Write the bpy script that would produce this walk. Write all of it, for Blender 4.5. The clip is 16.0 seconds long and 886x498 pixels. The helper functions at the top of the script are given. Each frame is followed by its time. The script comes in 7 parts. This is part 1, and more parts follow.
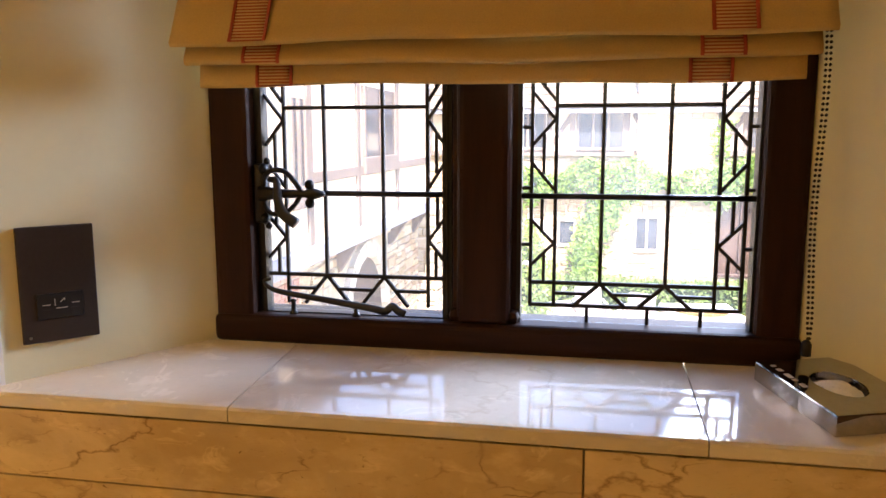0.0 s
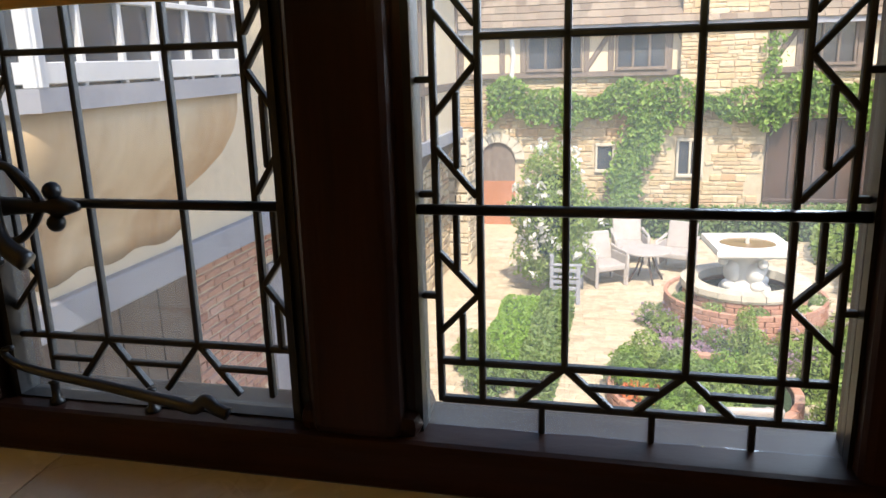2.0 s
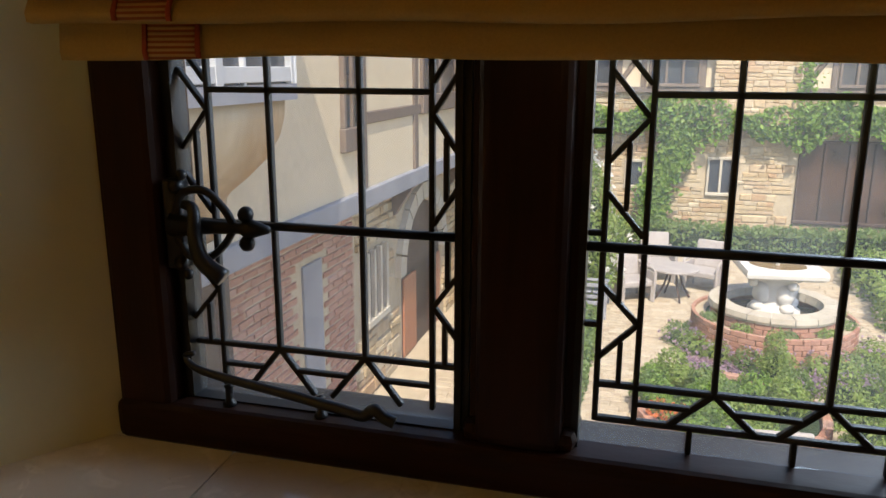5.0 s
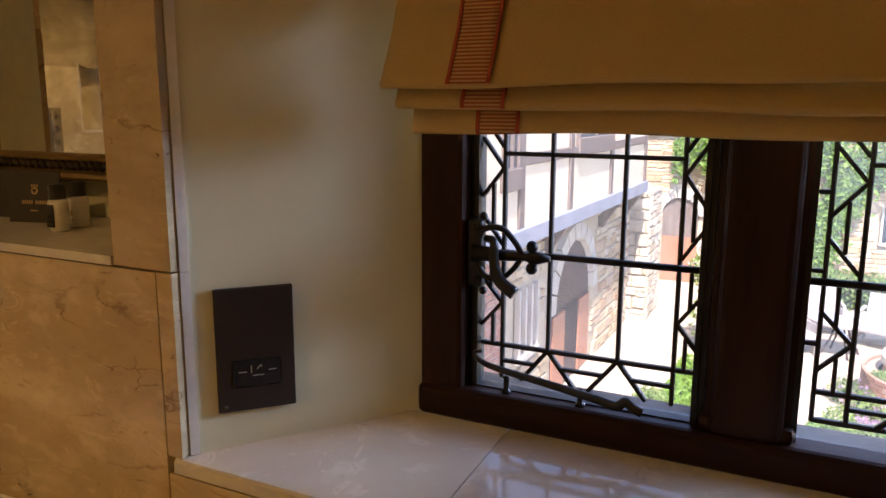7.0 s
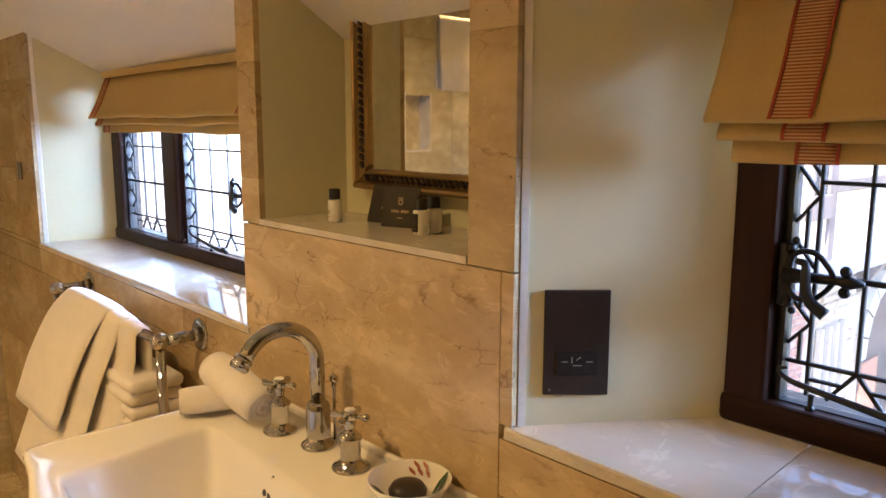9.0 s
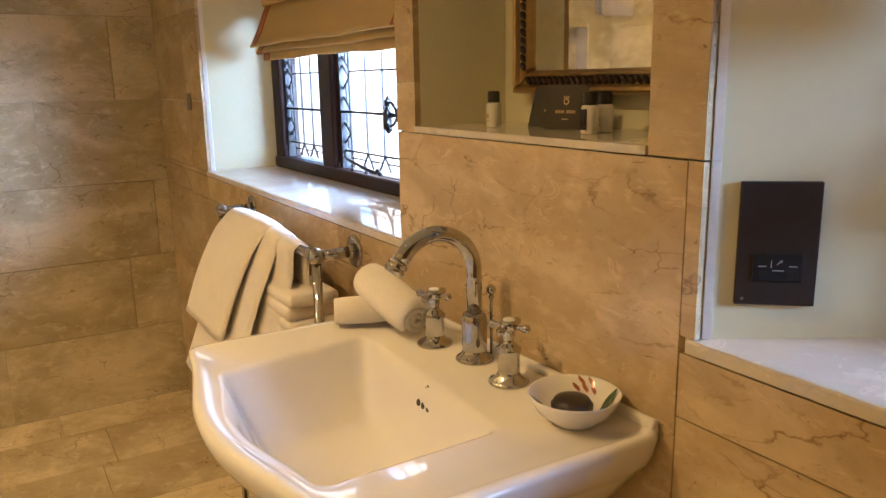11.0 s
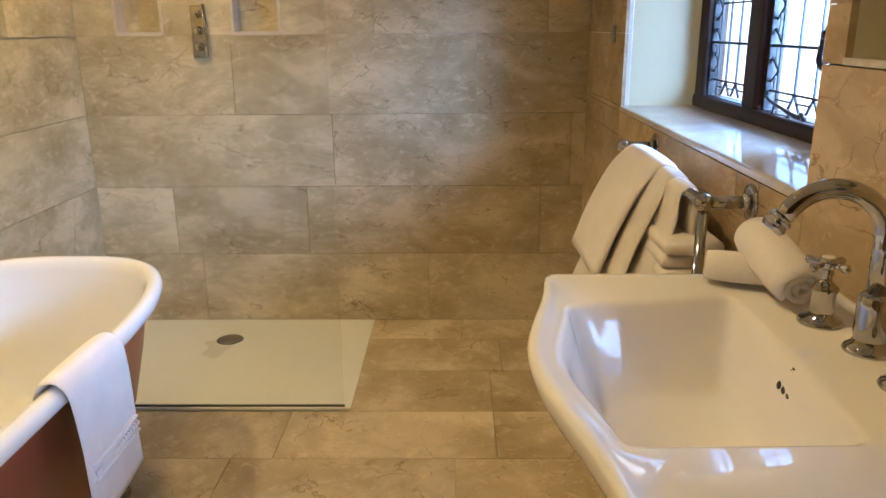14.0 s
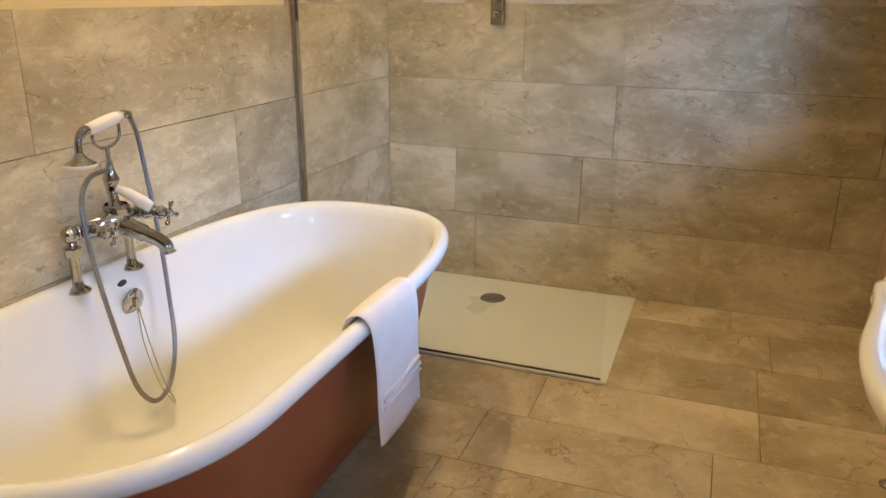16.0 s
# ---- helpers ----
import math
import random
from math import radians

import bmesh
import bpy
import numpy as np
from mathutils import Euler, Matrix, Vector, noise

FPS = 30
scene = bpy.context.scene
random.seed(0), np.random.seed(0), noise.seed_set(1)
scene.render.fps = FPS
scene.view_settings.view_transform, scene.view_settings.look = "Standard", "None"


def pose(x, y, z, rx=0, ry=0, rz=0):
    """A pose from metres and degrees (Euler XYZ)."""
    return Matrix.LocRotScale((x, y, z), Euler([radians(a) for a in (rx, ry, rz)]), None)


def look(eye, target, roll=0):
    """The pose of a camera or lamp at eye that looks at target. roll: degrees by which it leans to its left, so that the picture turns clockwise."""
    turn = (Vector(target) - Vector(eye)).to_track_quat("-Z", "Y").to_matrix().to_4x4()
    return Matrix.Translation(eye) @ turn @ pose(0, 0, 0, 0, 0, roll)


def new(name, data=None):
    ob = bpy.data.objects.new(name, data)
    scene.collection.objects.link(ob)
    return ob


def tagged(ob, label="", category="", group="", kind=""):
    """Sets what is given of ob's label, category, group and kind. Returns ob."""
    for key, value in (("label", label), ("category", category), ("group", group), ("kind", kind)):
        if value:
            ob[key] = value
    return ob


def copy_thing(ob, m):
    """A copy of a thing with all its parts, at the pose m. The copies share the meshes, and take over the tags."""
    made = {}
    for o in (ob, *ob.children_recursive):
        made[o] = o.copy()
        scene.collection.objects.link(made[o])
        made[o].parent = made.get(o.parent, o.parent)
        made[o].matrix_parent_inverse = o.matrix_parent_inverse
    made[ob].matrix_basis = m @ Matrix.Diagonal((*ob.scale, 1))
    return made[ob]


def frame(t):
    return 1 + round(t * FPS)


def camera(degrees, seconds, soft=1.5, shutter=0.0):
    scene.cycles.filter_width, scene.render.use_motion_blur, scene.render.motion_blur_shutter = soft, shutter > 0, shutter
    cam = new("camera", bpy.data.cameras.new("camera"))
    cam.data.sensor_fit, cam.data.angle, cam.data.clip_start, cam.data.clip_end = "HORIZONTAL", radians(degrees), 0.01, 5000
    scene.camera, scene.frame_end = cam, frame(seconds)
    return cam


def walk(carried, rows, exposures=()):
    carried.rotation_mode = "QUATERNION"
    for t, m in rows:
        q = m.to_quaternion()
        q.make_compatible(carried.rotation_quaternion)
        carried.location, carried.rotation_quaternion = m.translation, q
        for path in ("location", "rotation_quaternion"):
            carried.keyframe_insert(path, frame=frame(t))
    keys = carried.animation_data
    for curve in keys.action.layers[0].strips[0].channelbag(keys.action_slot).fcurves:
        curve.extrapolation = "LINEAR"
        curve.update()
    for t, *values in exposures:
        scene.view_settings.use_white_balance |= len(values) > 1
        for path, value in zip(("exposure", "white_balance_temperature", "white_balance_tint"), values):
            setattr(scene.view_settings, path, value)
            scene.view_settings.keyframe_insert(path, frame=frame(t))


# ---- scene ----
cam = camera(60.6, 16.0)
PATH = [
    (0, (0.184, 0.291, 1.391), (-0.18, 2.236, 1.094), -0.1),
    (0.5, (0.227, 0.45, 1.397), (-0.181, 2.368, 1.002), -0.5),
    (1, (0.228, 0.581, 1.417), (-0.241, 2.475, 0.976), -1.7),
    (1.5, (0.213, 0.675, 1.411), (-0.233, 2.569, 0.949), -1.7),
    (2, (0.244, 0.776, 1.415), (-0.218, 2.659, 0.926), -1.7),
    (2.5, (0.262, 0.839, 1.417), (-0.235, 2.708, 0.907), -1.9),
    (3, (0.265, 0.851, 1.423), (-0.262, 2.707, 0.897), -1.8),
    (3.5, (0.247, 0.835, 1.434), (-0.293, 2.685, 0.898), -1.4),
    (3.7, (0.233, 0.822, 1.437), (-0.31, 2.67, 0.899), -1.1),
    (5.8, (0.127, 0.622, 1.465), (-0.384, 2.505, 1.045), 0.6),
    (6, (0.128, 0.605, 1.47), (-0.47, 2.467, 1.05), 0.5),
    (6.5, (0.108, 0.539, 1.459), (-0.643, 2.354, 1.08), 0.15),
    (7, (0.102, 0.464, 1.48), (-0.769, 2.226, 1.112), 0.2),
    (7.5, (0.14, 0.414, 1.489), (-0.934, 2.067, 1.152), 0.1),
    (8, (0.152, 0.377, 1.491), (-1.09, 1.915, 1.19), 0.2),
    (8.5, (0.151, 0.346, 1.494), (-1.208, 1.782, 1.194), 0.2),
    (9, (0.147, 0.32, 1.494), (-1.311, 1.652, 1.175), 0.1),
    (9.5, (0.155, 0.293, 1.469), (-1.39, 1.512, 1.117), -0.1),
    (9.7, (0.157, 0.286, 1.455), (-1.422, 1.458, 1.09), -0.1),
    (11.8, (0.021, 0.432, 1.387), (-1.721, 1.276, 0.883), -1.4),
    (12, (0.02, 0.454, 1.384), (-1.753, 1.22, 0.866), -1.2),
    (12.5, (0.023, 0.488, 1.372), (-1.831, 1.017, 0.839), -0.8),
    (13, (0.016, 0.491, 1.366), (-1.882, 0.82, 0.825), -0.7),
    (13.5, (0.016, 0.484, 1.368), (-1.901, 0.631, 0.816), -0.7),
    (14, (0.018, 0.455, 1.366), (-1.901, 0.421, 0.804), -0.5),
    (14.5, (0.025, 0.436, 1.364), (-1.878, 0.221, 0.788), -0.4),
    (15, (0.035, 0.403, 1.373), (-1.835, 0.026, 0.775), -0.2),
    (15.5, (0.048, 0.373, 1.38), (-1.779, -0.148, 0.757), 0.2),
    (16, (0.055, 0.361, 1.375), (-1.723, -0.296, 0.738), 0.4),
]
EXPOSURES = [(0.0, 2.95, 6300, 23), (0.5, 2.85, 6300, 23), (1.0, 2.2, 6400, 19), (1.5, 1.7, 6500, 16), (2.0, 1.3, 6650, 13), (2.5, 1.1, 6750, 11), (3.0, 1.0, 6900, 11), (3.7, 0.85, 7000, 11), (5.8, 1.0, 6300, 14), (6.5, 1.0, 6050, 18), (7.0, 2.0, 5900, 25), (7.5, 2.6, 5700, 24), (8.0, 2.85, 5400, 22), (9.0, 2.95, 5300, 20), (9.7, 2.95, 5250, 19), (11.8, 2.95, 4950, 18), (13.0, 2.8, 4700, 16), (14.5, 2.65, 4550, 14), (16.0, 2.6, 4550, 14)]
walk(cam, [(t, look(eye, target, roll)) for t, eye, target, roll in PATH], EXPOSURES)

# ---- daylight and the room's lamps ----
SUN_EL, SUN_AZ = 52.0, 165.0   # height, and compass turn from +y towards +x
world = bpy.data.worlds.new("sky")
scene.world = world
world.use_nodes = True
wn = world.node_tree.nodes
sky = wn.new("ShaderNodeTexSky")
sky.sky_type, sky.sun_disc = "NISHITA", False
sky.sun_elevation, sky.sun_rotation = radians(SUN_EL), radians(SUN_AZ)
world.node_tree.links.new(sky.outputs[0], wn["Background"].inputs[0])
wn["Background"].inputs[1].default_value = 0.15
sun = new("sun", bpy.data.lights.new("sun", "SUN"))
sun.data.energy, sun.data.angle, sun.data.color = 3.0, radians(0.5), (1.0, 0.92, 0.76)
sun_from = Vector((math.sin(radians(SUN_AZ)) * math.cos(radians(SUN_EL)), math.cos(radians(SUN_AZ)) * math.cos(radians(SUN_EL)), math.sin(radians(SUN_EL))))
sun.matrix_world = look(sun_from * 30, (0, 0, 0))
# unseen area lamps added outside the windows, standing in for sky light
for eye, target, wide, power, cone in (((0.62, 1.80, 1.74), (-0.40, 1.10, 1.18), 0.80, 2.9, 180), ((-1.38, 1.76, 1.48), (-3.43, 0.15, 1.0), 0.50, 4.5, 120),
                                 ((0.85, 2.00, 1.60), (-1.50, -1.10, 0.60), 0.34, 1.8, 80), ((-1.75, 2.00, 1.66), (-1.70, -1.10, 0.60), 0.50, 1.9, 80)):
    skylight = new("window_daylight", bpy.data.lights.new("window_daylight", "AREA"))
    skylight.data.shape, skylight.data.size, skylight.data.size_y = "RECTANGLE", wide, 0.35
    skylight.data.spread = radians(cone)
    skylight.data.energy, skylight.data.color = power, (0.66, 0.83, 1.0)
    skylight.matrix_world = look(eye, target)
LAMP_POWER = 10.4
LAMP_COLOUR = (1.0, 0.59, 0.165)
LAMPS = [(-1.75, -0.95), (-2.75, -0.60), (-1.00, -0.05), (0.50, -0.90)]
CEILING = 2.35


# ---- tools ----
HOME = {}


def thing(name, place, label="", category="", group="", kind="", turn=0.0):
    ob = new(name)
    m = pose(*place, 0, 0, turn)
    ob.matrix_world = m
    HOME[ob.name] = m
    return tagged(ob, label, category, group, kind)


def link(name, me, material, parent=None, label=""):
    if not me.materials:
        me.materials.append(material)
    ob = new(name, me)
    if parent:
        ob.parent = parent
        HOME[ob.name] = HOME[parent.name]
    else:
        HOME[ob.name] = Matrix()
    return tagged(ob, label)


def part(name, bm, material, parent=None, label="", local=False, smooth=False):
    """One mesh object under a thing; the bmesh is in the world's metres unless local."""
    if parent and not local:
        bm.transform(HOME[parent.name].inverted())
    bmesh.ops.recalc_face_normals(bm, faces=bm.faces[:])
    me = bpy.data.meshes.new(name)
    bm.to_mesh(me)
    bm.free()
    if smooth:
        me.shade_smooth()
    return link(name, me, material, parent, label)


def solid(name, bm, material, label, category, kind="", smooth=False, group=""):
    ob = part(name, bm, material, None, "", False, smooth)
    return tagged(ob, label, category, group, kind)


def box(x0, x1, y0, y1, z0, z1, bevel=0.0, seg=1, bm=None, m=None):
    b = bmesh.new()
    bmesh.ops.create_cube(b, size=1, matrix=Matrix.LocRotScale(((x0 + x1) / 2, (y0 + y1) / 2, (z0 + z1) / 2), None, (abs(x1 - x0), abs(y1 - y0), abs(z1 - z0))))
    if bevel:
        bmesh.ops.bevel(b, geom=b.edges[:], offset=bevel, segments=seg, affect="EDGES", profile=0.5)
    if m:
        b.transform(m)
    return join(bm, b)


def join(bm, b):
    if bm is None:
        return b
    me = bpy.data.meshes.new("join")
    b.to_mesh(me)
    b.free()
    bm.from_mesh(me)
    bpy.data.meshes.remove(me)
    return bm


def lathe(profile, place=(0, 0, 0), seg=24, bm=None, m=None, arc=None):
    """A turned shape from (radius, height) pairs about z."""
    b = bmesh.new()
    rings = []
    for r, z in profile:
        if r < 1e-5:
            rings.append([b.verts.new((0, 0, z))] * seg)
        else:
            rings.append([b.verts.new((r * math.cos(2 * math.pi * i / seg), r * math.sin(2 * math.pi * i / seg), z)) for i in range(seg)])
    for a, c in zip(rings, rings[1:]):
        for i in range(seg):
            vs = []
            for v in (a[i], a[(i + 1) % seg], c[(i + 1) % seg], c[i]):
                if v not in vs:
                    vs.append(v)
            if len(vs) > 2:
                try:
                    b.faces.new(vs)
                except ValueError:
                    pass
    b.transform((m or Matrix()) if m else Matrix.Translation(place))
    return join(bm, b)


def smooth_path(points, steps=8):
    """Catmull-Rom through the points."""
    p = [Vector(q) for q in points]
    p = [2 * p[0] - p[1]] + p + [2 * p[-1] - p[-2]]
    out = []
    for i in range(1, len(p) - 2):
        for k in range(steps):
            t = k / steps
            out.append(0.5 * (2 * p[i] + (p[i + 1] - p[i - 1]) * t + (2 * p[i - 1] - 5 * p[i] + 4 * p[i + 1] - p[i + 2]) * t * t + (3 * p[i] - p[i - 1] - 3 * p[i + 1] + p[i + 2]) * t ** 3))
    out.append(p[-2])
    return out


def tube(points, radius, seg=10, bm=None, flat=1.0):
    """A round bar along points; radius a number or one for each point; flat squeezes it in z."""
    b = bmesh.new()
    pts = [Vector(q) for q in points]
    n = len(pts)
    rad = radius if isinstance(radius, (list, tuple)) else [radius] * n
    up = Vector((0, 0, 1))
    side = None
    rings = []
    for i in range(n):
        d = (pts[min(i + 1, n - 1)] - pts[max(i - 1, 0)]).normalized()
        if side is None:
            side = d.cross(up if abs(d.z) < 0.95 else Vector((1, 0, 0))).normalized()
        else:
            side = (side - d * side.dot(d)).normalized()
        other = d.cross(side)
        rings.append([b.verts.new(pts[i] + (side * math.cos(2 * math.pi * k / seg) + other * flat * math.sin(2 * math.pi * k / seg)) * rad[i]) for k in range(seg)])
    for a, c in zip(rings, rings[1:]):
        for k in range(seg):
            b.faces.new((a[k], a[(k + 1) % seg], c[(k + 1) % seg], c[k]))
    b.faces.new(rings[0])
    b.faces.new(rings[-1])
    return join(bm, b)


def ball(place, r, bm=None, seg=10, squash=1.0):
    b = bmesh.new()
    bmesh.ops.create_uvsphere(b, u_segments=seg, v_segments=max(6, seg // 2 + 2), radius=r, matrix=Matrix.Translation(place) @ Matrix.Diagonal((1, 1, squash, 1)))
    return join(bm, b)


def rod(p, q, r, seg=10, bm=None):
    return tube([p, q], r, seg, bm)


def loft(rings, closed=True, cap=True, bm=None, first=True):
    """Skin over rings of points, each of the same count."""
    b = bmesh.new()
    vs = [[b.verts.new(p) for p in ring] for ring in rings]
    n = len(vs[0])
    for a, c in zip(vs, vs[1:]):
        for k in range(n if closed else n - 1):
            b.faces.new((a[k], a[(k + 1) % n], c[(k + 1) % n], c[k]))
    if cap:
        if first:
            b.faces.new(vs[0])
        b.faces.new(vs[-1])
    return join(bm, b)


def bar(p, q, w, y0, y1, bm=None):
    """A flat bar between two (x, z) points, w wide, from y0 to y1."""
    (x0, z0), (x1, z1) = p, q
    length = math.hypot(x1 - x0, z1 - z0)
    m = Matrix.Translation(((x0 + x1) / 2, (y0 + y1) / 2, (z0 + z1) / 2)) @ Matrix.Rotation(-math.atan2(z1 - z0, x1 - x0), 4, "Y")
    return box(-length / 2, length / 2, -abs(y1 - y0) / 2, abs(y1 - y0) / 2, -w / 2, w / 2, w * 0.22, 1, bm, m)


def prism(outline, z0, z1, bm=None):
    """An upright block over a floor outline of (x, y)."""
    return loft([[(x, y, z0) for x, y in outline], [(x, y, z1) for x, y in outline]], True, True, bm)


# ---- materials ----
def base(name, rough=0.5, metal=0.0, spec=0.5):
    m = bpy.data.materials.new(name)
    m.use_nodes = True
    p = m.node_tree.nodes["Principled BSDF"]
    p.inputs["Roughness"].default_value, p.inputs["Metallic"].default_value = rough, metal
    p.inputs["Specular IOR Level"].default_value = spec
    return m, m.node_tree.nodes, m.node_tree.links, p


def where(ns, ls, stretch=(1, 1, 1), vary=True):
    """World position, shifted at random for each object, so that pieces differ."""
    g = ns.new("ShaderNodeNewGeometry")
    s = ns.new("ShaderNodeVectorMath")
    s.operation = "MULTIPLY"
    s.inputs[1].default_value = stretch
    ls.new(g.outputs["Position"], s.inputs[0])
    if not vary:
        return s.outputs[0]
    o = ns.new("ShaderNodeObjectInfo")
    k = ns.new("ShaderNodeVectorMath")
    k.operation = "SCALE"
    k.inputs[0].default_value = (37.0, 61.0, 23.0)
    ls.new(o.outputs["Random"], k.inputs["Scale"])
    a = ns.new("ShaderNodeVectorMath")
    ls.new(s.outputs[0], a.inputs[0])
    ls.new(k.outputs[0], a.inputs[1])
    return a.outputs[0]


def grain(ns, ls, vec, scale, detail=5.0, rough=0.55, warp=0.0):
    n = ns.new("ShaderNodeTexNoise")
    n.inputs["Scale"].default_value, n.inputs["Detail"].default_value = scale, detail
    n.inputs["Roughness"].default_value, n.inputs["Distortion"].default_value = rough, warp
    ls.new(vec, n.inputs["Vector"])
    return n.outputs["Fac"]


def ramp(ns, ls, fac, stops):
    r = ns.new("ShaderNodeValToRGB")
    els = r.color_ramp.elements
    while len(els) < len(stops):
        els.new(0.5)
    for e, (p, c) in zip(els, stops):
        e.position, e.color = p, (*c, 1)
    ls.new(fac, r.inputs[0])
    return r.outputs[0]


def mix(ns, ls, fac, a, b, blend="MIX"):
    n = ns.new("ShaderNodeMix")
    n.data_type, n.blend_type = "RGBA", blend
    for k, v in ((0, fac), (6, a), (7, b)):
        if isinstance(v, (int, float)):
            n.inputs[k].default_value = v
        elif isinstance(v, tuple):
            n.inputs[k].default_value = (*v, 1)
        else:
            ls.new(v, n.inputs[k])
    return n.outputs[2]


def bump(ns, ls, p, height, strength=0.2, distance=0.002):
    b = ns.new("ShaderNodeBump")
    b.inputs["Strength"].default_value, b.inputs["Distance"].default_value = strength, distance
    ls.new(height, b.inputs["Height"])
    ls.new(b.outputs[0], p.inputs["Normal"])


def surf(name, c1, c2, scale=6.0, rough=0.5, metal=0.0, fine=60.0, relief=0.15, depth=0.002, stretch=(1, 1, 1), vary=True, spec=0.5, speck=0.6):
    """A plain material with a broad and a fine variation."""
    m, ns, ls, p = base(name, rough, metal, spec)
    v = where(ns, ls, stretch, vary)
    broad, small = grain(ns, ls, v, scale), grain(ns, ls, v, fine)
    col = ramp(ns, ls, broad, [(0.3, c1), (0.7, c2)])
    dark = ramp(ns, ls, small, [(0.3, (0.82, 0.82, 0.82)), (0.7, (1, 1, 1))])
    ls.new(mix(ns, ls, speck, col, dark, "MULTIPLY"), p.inputs["Base Color"])
    r = ns.new("ShaderNodeMapRange")
    r.inputs["To Min"].default_value, r.inputs["To Max"].default_value = rough * 0.75, min(rough * 1.25, 1.0)
    ls.new(broad, r.inputs["Value"])
    ls.new(r.outputs[0], p.inputs["Roughness"])
    if relief:
        bump(ns, ls, p, small, relief, depth)
    return m


def plain(name, colour, rough):
    """Glazed white: one even tone, a faint waviness in the gloss."""
    m, ns, ls, p = base(name, rough)
    v = where(ns, ls, (1, 1, 1), False)
    soft = grain(ns, ls, v, 2.0, 2.0)
    ls.new(ramp(ns, ls, soft, [(0.3, tuple(c * 0.98 for c in colour)), (0.7, colour)]), p.inputs["Base Color"])
    bump(ns, ls, p, grain(ns, ls, v, 9.0, 1.0), 0.03, 0.002)
    return m


def marble(name, pale, mid, vein, scale=3.2, rough=0.16, veins=0.55, gloss=0.5):
    """Cream marble: bedded clouds, thin broken brown cracks and small pits."""
    m, ns, ls, p = base(name, rough, 0.0, gloss)
    v = where(ns, ls, (1, 1, 2.0))
    cloud = grain(ns, ls, v, scale, 8.0, 0.66, 0.3)
    col = ramp(ns, ls, cloud, [(0.30, mid), (0.50, tuple((a + b) / 2 for a, b in zip(pale, mid))), (0.60, pale), (0.75, tuple(min(1, c * 1.08) for c in pale))])
    wob = ns.new("ShaderNodeTexNoise")
    wob.inputs["Scale"].default_value, wob.inputs["Detail"].default_value = 5.0, 6.0
    ls.new(v, wob.inputs["Vector"])
    off = ns.new("ShaderNodeVectorMath")
    off.operation = "MULTIPLY_ADD"
    off.inputs[1].default_value = (0.35, 0.35, 0.35)
    ls.new(wob.outputs["Color"], off.inputs[0])
    ls.new(v, off.inputs[2])
    cr = ns.new("ShaderNodeTexVoronoi")
    cr.feature = "DISTANCE_TO_EDGE"
    cr.inputs["Scale"].default_value = 3.4
    ls.new(off.outputs[0], cr.inputs["Vector"])
    line = ramp(ns, ls, cr.outputs["Distance"], [(0.0, (1, 1, 1)), (0.005, (0.6, 0.6, 0.6)), (0.015, (0, 0, 0))])
    gate = ramp(ns, ls, grain(ns, ls, v, 4.5, 4.0), [(0.47, (0, 0, 0)), (0.60, (veins, veins, veins))])
    col = mix(ns, ls, mix(ns, ls, 1.0, line, gate, "MULTIPLY"), col, vein)
    hair = ns.new("ShaderNodeTexVoronoi")
    hair.feature = "DISTANCE_TO_EDGE"
    hair.inputs["Scale"].default_value = 9.0
    ls.new(off.outputs[0], hair.inputs["Vector"])
    thin = ramp(ns, ls, hair.outputs["Distance"], [(0.0, (1, 1, 1)), (0.010, (0.6, 0.6, 0.6)), (0.028, (0, 0, 0))])
    part_of = ramp(ns, ls, grain(ns, ls, v, 7.0, 3.0, 0.5, 0.8), [(0.58, (0, 0, 0)), (0.66, (veins, veins, veins))])
    col = mix(ns, ls, mix(ns, ls, 1.0, thin, part_of, "MULTIPLY"), col, tuple(c * 0.9 for c in vein))
    shell = ramp(ns, ls, grain(ns, ls, v, 11.0, 3.0, 0.6, 2.2), [(0.60, (0, 0, 0)), (0.66, (0.35, 0.35, 0.35)), (0.70, (0, 0, 0))])
    col = mix(ns, ls, shell, col, tuple(min(1, c * 1.3) for c in pale))
    pits = ramp(ns, ls, grain(ns, ls, v, 34.0, 5.0, 0.6, 1.5), [(0.68, (0, 0, 0)), (0.73, (veins * 0.9,) * 3)])
    col = mix(ns, ls, pits, col, tuple(c * 0.7 for c in vein))
    fleck = ramp(ns, ls, grain(ns, ls, v, 70.0, 3.0, 0.6, 1.0), [(0.62, (0, 0, 0)), (0.72, (veins * 0.6,) * 3)])
    col = mix(ns, ls, fleck, col, tuple((a + b) / 2 for a, b in zip(mid, vein)))
    pale_spots = ramp(ns, ls, grain(ns, ls, v, 15.0, 4.0), [(0.58, (0, 0, 0)), (0.70, (0.45, 0.45, 0.45))])
    col = mix(ns, ls, pale_spots, col, tuple(min(1, c * 1.2) for c in pale))
    o = ns.new("ShaderNodeObjectInfo")
    tone = ramp(ns, ls, o.outputs["Random"], [(0.0, (0.78, 0.775, 0.77)), (1.0, (1, 1, 1))])
    ls.new(mix(ns, ls, 1.0, col, tone, "MULTIPLY"), p.inputs["Base Color"])
    r = ns.new("ShaderNodeMapRange")
    r.inputs["To Min"].default_value, r.inputs["To Max"].default_value = rough * 0.7, rough * 1.6
    ls.new(cloud, r.inputs["Value"])
    ls.new(r.outputs[0], p.inputs["Roughness"])
    bump(ns, ls, p, cloud, 0.10, 0.002)
    return m


